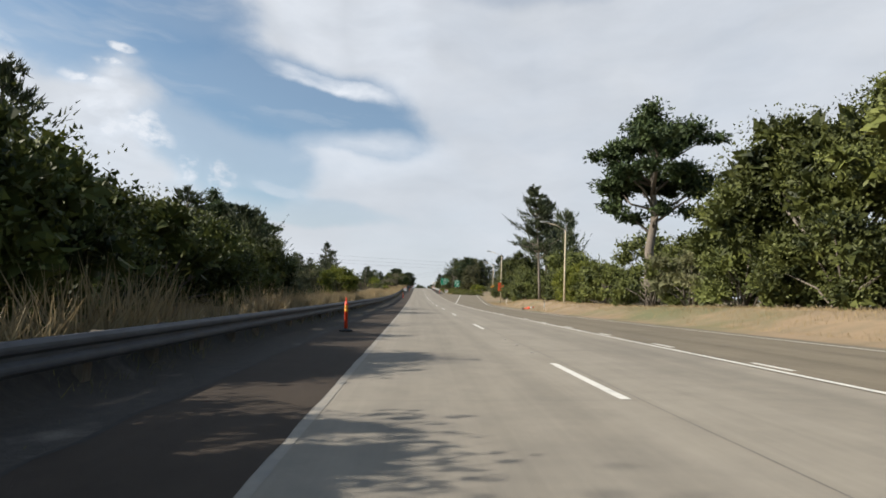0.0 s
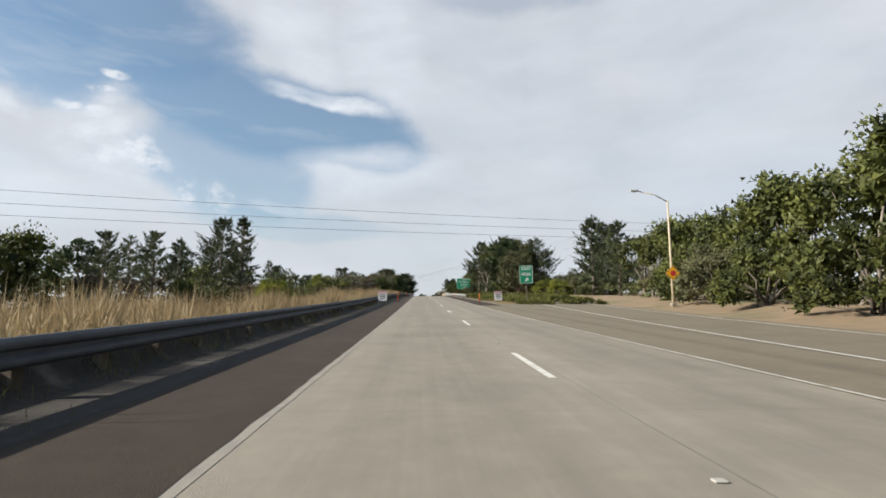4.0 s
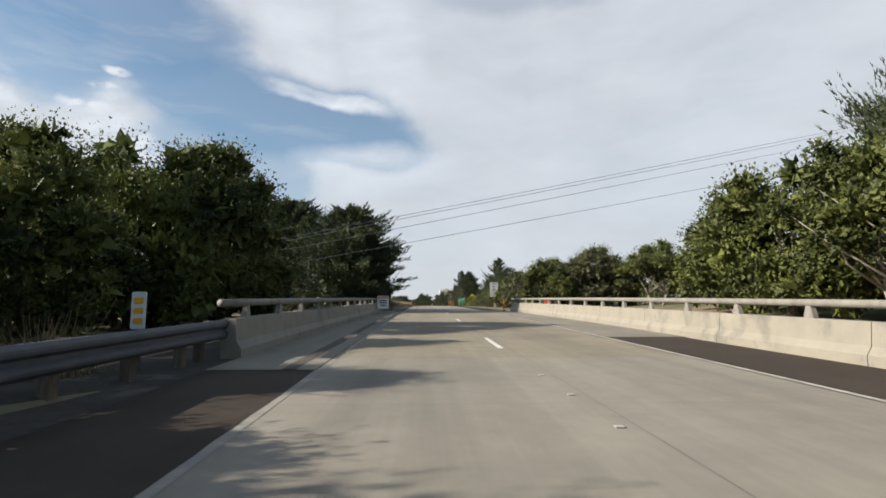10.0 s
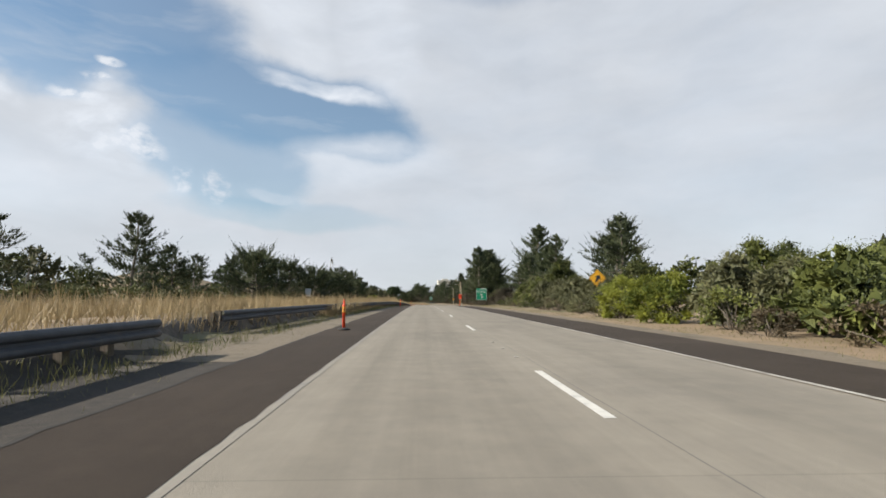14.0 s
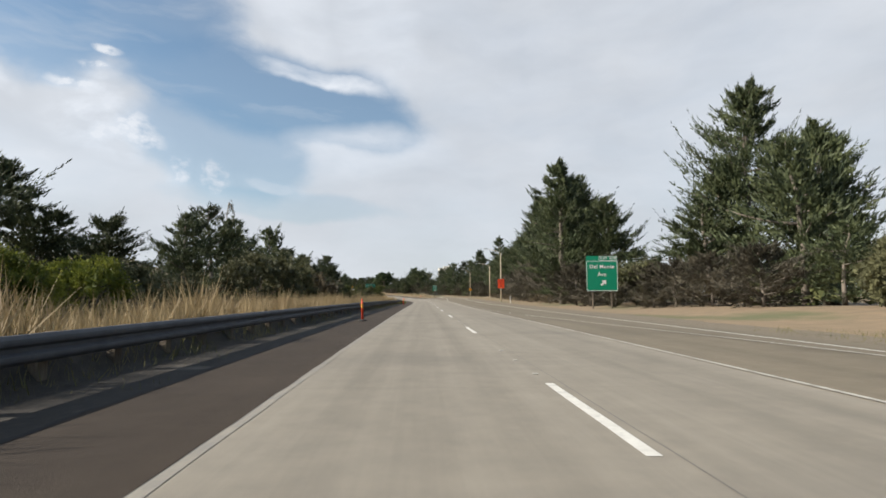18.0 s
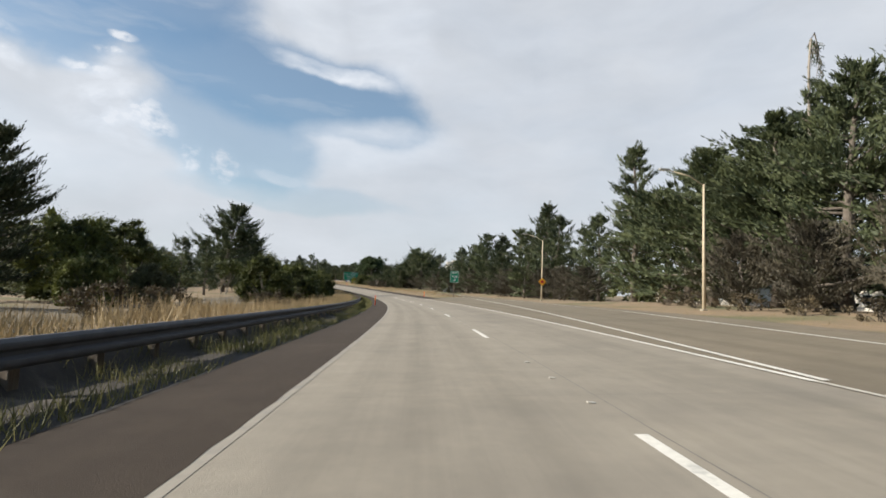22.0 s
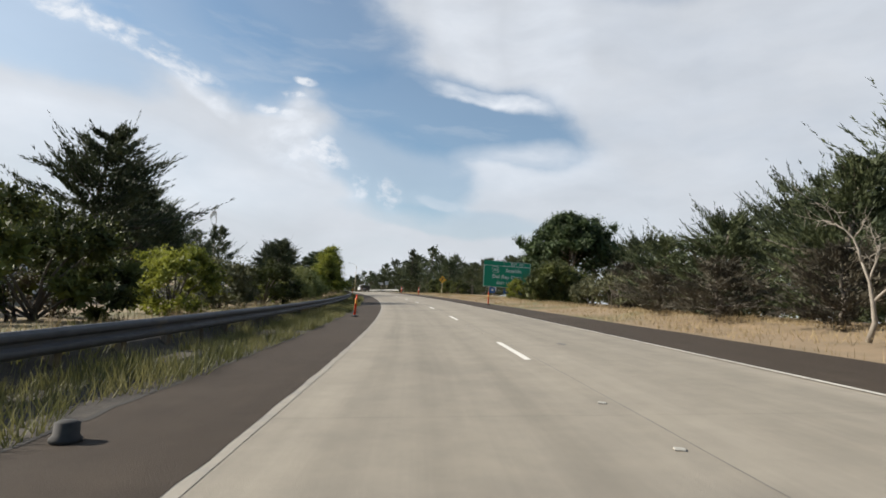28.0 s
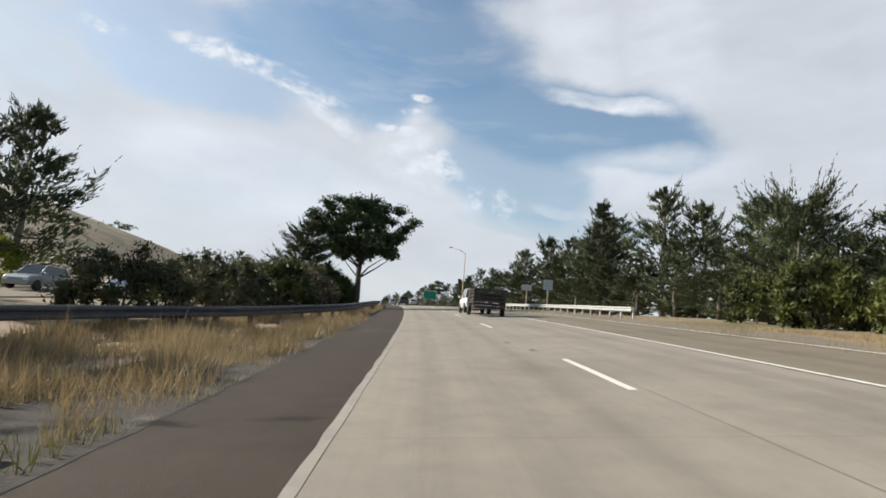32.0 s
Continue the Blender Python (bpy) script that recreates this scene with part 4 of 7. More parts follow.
def twiggy(h, w, stems=22, leaf_n=900, mat="brush", bark="bark", leaf=0.14):
    """A thin, half-bare shrub: many forking stems with few leaves."""
    limbs, tips = [], []
    for k in range(stems):
        a, out = rng.random() * 6.28, w * (0.3 + 0.8 * rng.random())
        top = np.array([out * math.cos(a), out * math.sin(a), h * (0.55 + 0.45 * rng.random())])
        foot = np.array([0.15 * w * rng.normal(), 0.15 * w * rng.normal(), -0.1])
        mid = foot + (top - foot) * 0.5 + np.array([0, 0, 0.12 * h]) + 0.05 * h * rng.normal(size=3)
        limbs.append(([tuple(foot), tuple(mid), tuple(top)], [0.012 * h * 0.6, 0.008 * h * 0.6, 0.003]))
        for j in range(4):
            f = 0.45 + 0.55 * rng.random()
            b = mid + (top - mid) * f
            e = b + unit(rng.normal(size=3) + np.array([0, 0, 0.8])) * h * 0.16
            limbs.append(([tuple(b), tuple((b + e) / 2 + 0.02 * h * rng.normal(size=3)), tuple(e)], [0.008, 0.006, 0.002]))
            tips.append((b, e))
    i = rng.integers(0, len(tips), leaf_n)
    f = rng.random((leaf_n, 1)) * 1.05
    B, E = np.array([t[0] for t in tips])[i], np.array([t[1] for t in tips])[i]
    p = B + (E - B) * f + rng.normal(size=(leaf_n, 3)) * 0.05 * h * 0.4
    k = leaf * (0.6 + 0.8 * rng.random(leaf_n))
    return limbs, sprigs(p, rng.normal(size=(leaf_n, 3)) + np.array([0, 0, 0.5]), k, 0.6 * k), bark, mat


def dead_tree(h, mat="grey_bark"):
    limbs = []

    def grow(p, d, ln_, r, level):
        pts, rad = [tuple(p)], [r]
        for k in range(4):
            d = unit(d + 0.28 * rng.normal(size=3) + np.array([0, 0, 0.06]))
            p = p + d * ln_ / 4
            pts.append(tuple(p)), rad.append(r * (1 - 0.18 * (k + 1)))
            if level < 3 and k > 0:
                for _ in range(2 if level else 1):
                    grow(p, unit(d + 0.9 * rng.normal(size=3)), ln_ * (0.45 + 0.2 * rng.random()), r * 0.45, level + 1)
        limbs.append((pts, rad))
    grow(np.array([0, 0, -0.2]), np.array([0.1, 0.05, 1.0]), h * 0.75, 0.03 * h, 0)
    return limbs, None, mat, None


def droop(h, mat="cypress_dry"):
    """A thin tree whose bare leader bends over and hangs."""
    side = unit(rng.normal(size=3) * np.array([1, 1, 0]))
    pts = [np.array([0, 0, -0.3]), np.array([0, 0, 0.5 * h]), side * 0.2 + np.array([0, 0, 0.85 * h]), side * 0.7 + np.array([0, 0, 0.96 * h]), side * 1.5 + np.array([0, 0, h]), side * 2.3 + np.array([0, 0, 0.96 * h]), side * 2.7 + np.array([0, 0, 0.88 * h])]
    limbs, tris = [([tuple(p) for p in pts], [0.2, 0.14, 0.08, 0.07, 0.05, 0.035, 0.015])], []
    for k in range(26):
        f = rng.random()
        b0 = pts[3] + (pts[6] - pts[3]) * f + np.array([0, 0, 0.04 * h * math.sin(3.1 * f)])
        e = b0 + rng.normal(size=3) * 0.25 + np.array([0, 0, -0.5 - 1.3 * rng.random()])
        limbs.append(([tuple(b0), tuple((b0 + e) / 2 + 0.1 * rng.normal(size=3)), tuple(e)], [0.03, 0.02, 0.008]))
        p = b0 + (e - b0) * rng.random((9, 1)) + 0.08 * rng.normal(size=(9, 3))
        tris.append(sprigs(p, np.array([0, 0, -1.0]) + 0.6 * rng.normal(size=(9, 3)), np.full(9, 0.3), np.full(9, 0.08)))
    low = cypress(h * 0.8, 3.0, 70, dens=0.6)
    return limbs + low[0][1:], np.concatenate(tris + [low[1]]), "grey_bark", "cypress"


def fronds(h=2.6, w=1.9, n=34):
    tris = []
    for k in range(n):
        a, up = rng.random() * 6.28, 0.35 + 0.9 * rng.random()
        d = unit(np.array([math.cos(a), math.sin(a), up]))
        for j in range(14):
            f = 0.25 + 0.75 * j / 13
            p = d * w * f + np.array([0, 0, 0.35 * h - 0.25 * w * f * f + 0.2])
            tris.append(sprigs(np.stack([p, p]), np.stack([d + np.array([-d[1], d[0], 0]) * 0.7, d - np.array([-d[1], d[0], 0]) * 0.7]), [0.4, 0.4], [0.07, 0.07]))
    return [([(0, 0, -0.1), (0, 0, 0.3 * h)], [0.2, 0.16])], np.concatenate(tris), "bark", "oak"


def big_cypress():
    """A broad old cypress, closed to the ground, with a tufted outline."""
    limbs, tris, bark, mat = cypress(9.6, 3.7, 330, low=0.02, oval=True, lean=0.06, dens=1.3)
    inside = mound(9.2, 3.3, 95, 110, 0.2, "cypress", up=0.8, thin=0.4)[1]
    inside[:, :, 0] += 0.06 * 9.6 * (inside[:, :, 2] / 9.6) ** 2
    return limbs, np.concatenate([tris, inside]), bark, mat


# kind: makers, nominal height, name, label, category
KINDS = {
    "cyp": ([lambda: cypress(14, 4.6, 120, dens=0.85), lambda: cypress(14, 5.3, 120, lean=0.05, dens=0.85), lambda: cypress(14, 4.1, 112, dens=0.85), lambda: cypress(14, 5.9, 125, lean=-0.06, low=0.03, dens=0.85)],
            14, "cypress_tree", "dark green cypress with spiky upswept branches", "tree"),
    "cypflat": ([lambda: cypress(11, 5.2, 110, top_flat=1.0, low=0.2), lambda: cypress(11, 5.8, 115, top_flat=1.0, low=0.3, lean=0.08)],
                11, "cypress_tree", "wind-shaped dark cypress with a broad layered crown", "tree"),
    "sparse": ([lambda: cypress(18, 4.0, 130, gaps=0.12), lambda: cypress(18, 4.4, 130, gaps=0.2, lean=0.04)], 18, "cypress_tree", "tall thin cypress with bare gaps between its branches", "tree"),
    "drycyp": ([lambda: cypress(7, 4.2, 110, mat="cypress_dry", low=0.02), lambda: cypress(7, 4.6, 105, mat="cypress_dry", low=0.02)], 7, "cypress_tree", "low grey-brown half-dead cypress with drooping branches", "tree"),
    "pine": ([lambda: clumped(17, 5.2, 80, 190, 0.25, crown_from=0.24, mat="pine", ball=0.23), lambda: clumped(17, 6.0, 76, 190, 0.27, crown_from=0.38, mat="pine", ball=0.21)],
             17, "pine_tree", "tall pine with a rounded dark green crown and bare trunk", "tree"),
    "oak": ([lambda: clumped(9, 4.6, 84, 130, 0.2, crown_from=0.12, mat="oak", trunks=3, bark="grey_bark", ball=0.27), lambda: clumped(9, 5.2, 88, 130, 0.2, crown_from=0.14, mat="oak", trunks=2, bark="grey_bark", ball=0.26),
             lambda: mound(9, 4.4, 92, 130, 0.2, "oak", "grey_bark")], 9, "oak_tree", "green spreading oak with pale forked trunks", "tree"),
    "bigoak": ([lambda: mound(12, 5.0, 150, 150, 0.155, "oak", "grey_bark"), lambda: clumped(12, 5.4, 150, 150, 0.155, crown_from=0.1, mat="oak", trunks=3, bark="grey_bark", ball=0.23)], 12, "oak_tree", "tall dense yellow-green oak on the dry bank", "tree"),
    "leaftree": ([lambda: mound(7, 3.5, 105, 170, 0.1, "oak"), lambda: mound(7, 3.2, 100, 170, 0.1, "oak")], 7, "evergreen_tree", "dense dark evergreen tree beside the bridge parapet", "tree"),
    "nearcyp": ([lambda: cypress(20, 6.0, 190, dens=1.15), lambda: cypress(20, 6.6, 190, dens=1.15, lean=0.04), lambda: cypress(20, 5.4, 190, dens=1.15, low=0.05)], 20, "cypress_tree", "tall dark green cypress with feathery upswept branches", "tree"),
    "hedge": ([lambda: mound(6, 4.4, 120, 170, 0.095, "oak"), lambda: mound(6, 4.1, 120, 170, 0.095, "grey_leaf")], 6, "bush", "tall dense olive-green hedge-like bush beside the road", "bush"),
    "softhedge": ([lambda: mound(4.2, 4.0, 110, 160, 0.07, "oak", trunks=1), lambda: mound(4.2, 3.7, 110, 160, 0.07, "grey_leaf", trunks=1)], 4.2, "bush", "broad smooth olive-green bush beside the shoulder", "bush"),
    "windcyp": ([lambda: cypress(16, 6.4, 190, dens=1.0, lean=0.13, low=0.03), lambda: cypress(16, 6.8, 190, dens=1.0, lean=0.09, low=0.03)], 16, "cypress_tree", "dark wind-bent cypress with upswept branch tips", "tree"),
    "fennel": ([lambda: mound(3.0, 2.1, 64, 150, 0.11, "straw", up=1.5, thin=0.3), lambda: mound(3.0, 2.3, 60, 150, 0.11, "brush", up=1.5, thin=0.3)], 3.0, "dry_shrub", "tan dry feathery brush behind the guard rail", "bush"),
    "dense": ([lambda: mound(12, 3.9, 110, 190, 0.17, "grey_leaf")], 12, "rounded_tree", "tall rounded dense tree with dull green leaves", "tree"),
    "bush": ([lambda: mound(4, 2.9, 50, 100, 0.128, "oak"), lambda: mound(4, 3.2, 54, 100, 0.128, "oak")], 4, "bush", "dense green roadside bush reaching to the ground", "bush"),
    "dull": ([lambda: mound(4, 3.0, 50, 110, 0.118, "grey_leaf"), lambda: mound(4, 3.2, 52, 110, 0.118, "grey_leaf")], 4, "bush", "dull grey-green bush among other shrubs", "bush"),
    "bright": ([lambda: mound(4, 2.7, 52, 115, 0.122, "bright")], 4, "bush", "sunlit yellow-green leafy bush beside the road", "bush"),
    "nearbush": ([lambda: mound(4, 2.9, 56, 180, 0.092, "shaded_leaf"), lambda: mound(4, 3.2, 60, 180, 0.092, "shaded_leaf")], 4, "bush", "dense green bush behind the guard rail, its leaves darkened as shade", "bush"),
    "midoak": ([lambda: clumped(9, 4.6, 62, 60, 0.29, crown_from=0.12, mat="oak", trunks=3, bark="grey_bark", ball=0.29), lambda: mound(9, 4.4, 66, 60, 0.29, "oak", "grey_bark")], 9, "oak_tree", "green spreading oak behind the roadside bushes", "tree"),
    "roundbush": ([lambda: mound(5, 4.3, 160, 260, 0.088, "oak")], 5, "bush", "large dense dark green rounded bush beside the road", "bush"),
    "broadpine": ([lambda: clumped(14, 11.0, 250, 130, 0.24, crown_from=0.08, mat="pine", ball=0.15)], 14, "pine_tree", "broad domed dark pine behind the exit sign", "tree"),
    "lonepine": ([lambda: clumped(15, 6.2, 130, 170, 0.2, crown_from=0.25, mat="pine", ball=0.17, dome=False)], 15, "pine_tree", "leaning pine with a lobed dark crown beside the median rail", "tree"),
    "coyote": ([lambda: mound(3.4, 2.4, 60, 120, 0.17, "coyote", up=1.6, thin=0.28), lambda: mound(3.4, 2.7, 60, 120, 0.17, "coyote", up=1.6, thin=0.28)], 3.4, "bush", "feathery grey-green bush with upright shoots behind the rail", "bush"),
    "acacia": ([lambda: mound(5, 2.0, 70, 110, 0.2, "bright", up=1.0, thin=0.4)], 5, "young_tree", "young yellow-green tree with upright leafy shoots", "tree"),
    "lowbush": ([lambda: mound(2, 1.7, 20, 55, 0.115, "oak"), lambda: mound(2, 1.9, 20, 55, 0.115, "oak")], 2, "bush", "small green bush in the undergrowth", "bush"),
    "lowdull": ([lambda: mound(2, 1.7, 20, 55, 0.115, "grey_leaf"), lambda: mound(2, 1.9, 20, 55, 0.115, "grey_leaf")], 2, "bush", "small grey-green bush in the undergrowth", "bush"),
    "lowscrub": ([lambda: mound(2, 1.8, 19, 50, 0.115, "brush"), lambda: mound(2, 2.0, 19, 50, 0.115, "brush")], 2, "dry_shrub", "small brown dry shrub in the undergrowth", "bush"),
    "midcyp": ([lambda: cypress(14, 4.6, 105, dens=0.45), lambda: cypress(14, 5.3, 105, lean=0.05, dens=0.45), lambda: cypress(14, 4.1, 100, dens=0.45), lambda: cypress(14, 5.9, 110, lean=-0.06, low=0.03, dens=0.45)],
               14, "cypress_tree", "dark green cypress with spiky upswept branches", "tree"),
    "ice": ([lambda: mound(1.4, 3.0, 60, 110, 0.05, "ice", trunks=1)], 1.4, "ground_cover", "low mounded yellow-green iceplant beside the shoulder", "plant"),
    "thuja": ([lambda: mound(8, 2.5, 100, 190, 0.12, "bright", point=1.0)], 8, "conical_tree", "conical yellow-green evergreen behind the guard rail", "tree"),
    "twig": ([lambda: twiggy(4, 2.0, 26, 1700, mat="brush", leaf=0.11), lambda: twiggy(4, 2.3, 24, 1300, mat="grey_leaf", bark="grey_bark", leaf=0.11)], 4, "dry_shrub", "thin half-bare brown shrub behind the rail", "bush"),
    "scrub": ([lambda: mound(3, 2.6, 36, 90, 0.115, "brush"), lambda: mound(3, 2.9, 38, 90, 0.115, "brush")], 3, "dry_shrub", "dense brown dry brush beside the road", "bush"),
    "bigcyp": ([lambda: big_cypress()], 10.6, "cypress_tree", "large dense dark cypress beside the bridge parapet", "tree"),
    "tallpine": ([lambda: cypress(19, 4.6, 95, gaps=0.18, lean=-0.06, low=0.34, slim=0.5)], 19, "pine_tree", "tall thin pine with a long bare trunk", "tree"),
    "dead": ([lambda: dead_tree(12), lambda: dead_tree(9)], 12, "dead_tree", "bleached dead tree with bare forked limbs", "tree"),
    "droop": ([lambda: droop(20)], 20, "cypress_tree", "thin cypress with a bare drooping leader", "tree"),
    "palm": ([lambda: fronds()], 2.6, "fan_plant", "low fan of stiff green fronds", "plant"),
    "farcyp": ([lambda: cypress(12, 4.6, 60, dens=0.3), lambda: cypress(12, 5.0, 60, dens=0.3, lean=0.06), lambda: cypress(12, 4.2, 55, dens=0.3, gaps=0.2)], 12, "cypress_tree", "distant dark cypress in the woods behind", "tree"),
    "faroak": ([lambda: mound(8, 4.6, 30, 24, 0.65, "oak"), lambda: mound(8, 5.0, 30, 24, 0.65, "grey_leaf")], 8, "oak_tree", "distant rounded green tree in the woods behind", "tree"),
    "farpine": ([lambda: clumped(12, 4.6, 28, 30, 0.65, crown_from=0.3, mat="pine", ball=0.28)], 12, "pine_tree", "distant dark pine in the woods behind", "tree"),
}
_made, _turns = {}, random.Random(5)


FAR_SCRUB, FAR_WOODS = [], {}


def plant(kind, s, u, h, wide=1.0, variant=None):
    if kind == "farbush":
        if not FAR_SCRUB:
            FAR_SCRUB.extend([mound(3.6, 4.6, 20, 20, 0.5, "oak")[1], mound(3.6, 4.6, 20, 20, 0.5, "oak")[1]])
        x, y, z = at(s, u)
        a, k = _turns.random() * 6.28, h / 3.6
        turn = np.array([[math.cos(a), -math.sin(a), 0], [math.sin(a), math.cos(a), 0], [0, 0, 1]])
        FAR_SCRUB.append(FAR_SCRUB[_turns.randrange(2)] @ turn.T * np.array([k * wide, k * wide, k]) + np.array([x, y, z + rise(s, u) - 0.05]))
        return None
    if kind == "cyp" and not -24 < u < 26:
        kind = "midcyp"
    if kind == "oak" and not -26 < u < 27:
        kind, variant = "midoak", None
    # left bushes by the rail take the leaves with shade in their colour
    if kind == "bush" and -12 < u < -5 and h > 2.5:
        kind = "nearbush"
    if kind in ("bush", "dull", "scrub") and h < 2.5:
        kind = "low" + kind
    if kind in ("woodcyp", "woodoak"):
        if kind not in FAR_WOODS:
            FAR_WOODS[kind] = [cypress(12, 4.6, 60, dens=0.3)[1] if kind == "woodcyp" else mound(8, 4.8, 24, 20, 0.75, "oak")[1]]
        x, y, z = at(s, u)
        a, k = _turns.random() * 6.28, h / (12 if kind == "woodcyp" else 8)
        turn = np.array([[math.cos(a), -math.sin(a), 0], [math.sin(a), math.cos(a), 0], [0, 0, 1]])
        FAR_WOODS[kind].append(FAR_WOODS[kind][0] @ turn.T * k + np.array([x, y, z + rise(s, u) - 0.05]))
        return None
    makers, nominal, name, label, category = KINDS[kind]
    i = _turns.randrange(len(makers)) if variant is None else variant
    x, y, z = at(s, u)
    k = h / nominal
    m = Matrix.LocRotScale((x, y, z + rise(s, u) - 0.05), Euler((0, 0, 0.3 if kind == "windcyp" else _turns.random() * 6.28)), (k * wide, k * wide, k))
    if (kind, i) not in _made:
        limbs, tris, bark, leaf = makers[i]()
        root = new(name)
        child("trunk", tubes("trunk", limbs, M[bark], 6), root)
        if tris is not None:
            child("crown", tri_mesh("crown", tris, M[leaf]), root)
        _made[(kind, i)] = root
        root.matrix_basis = m
        return tagged(root, label, category)
    root = _made[(kind, i)]
    made = copy_thing(root, Matrix.Identity(4))
    made.matrix_basis = m
    return made


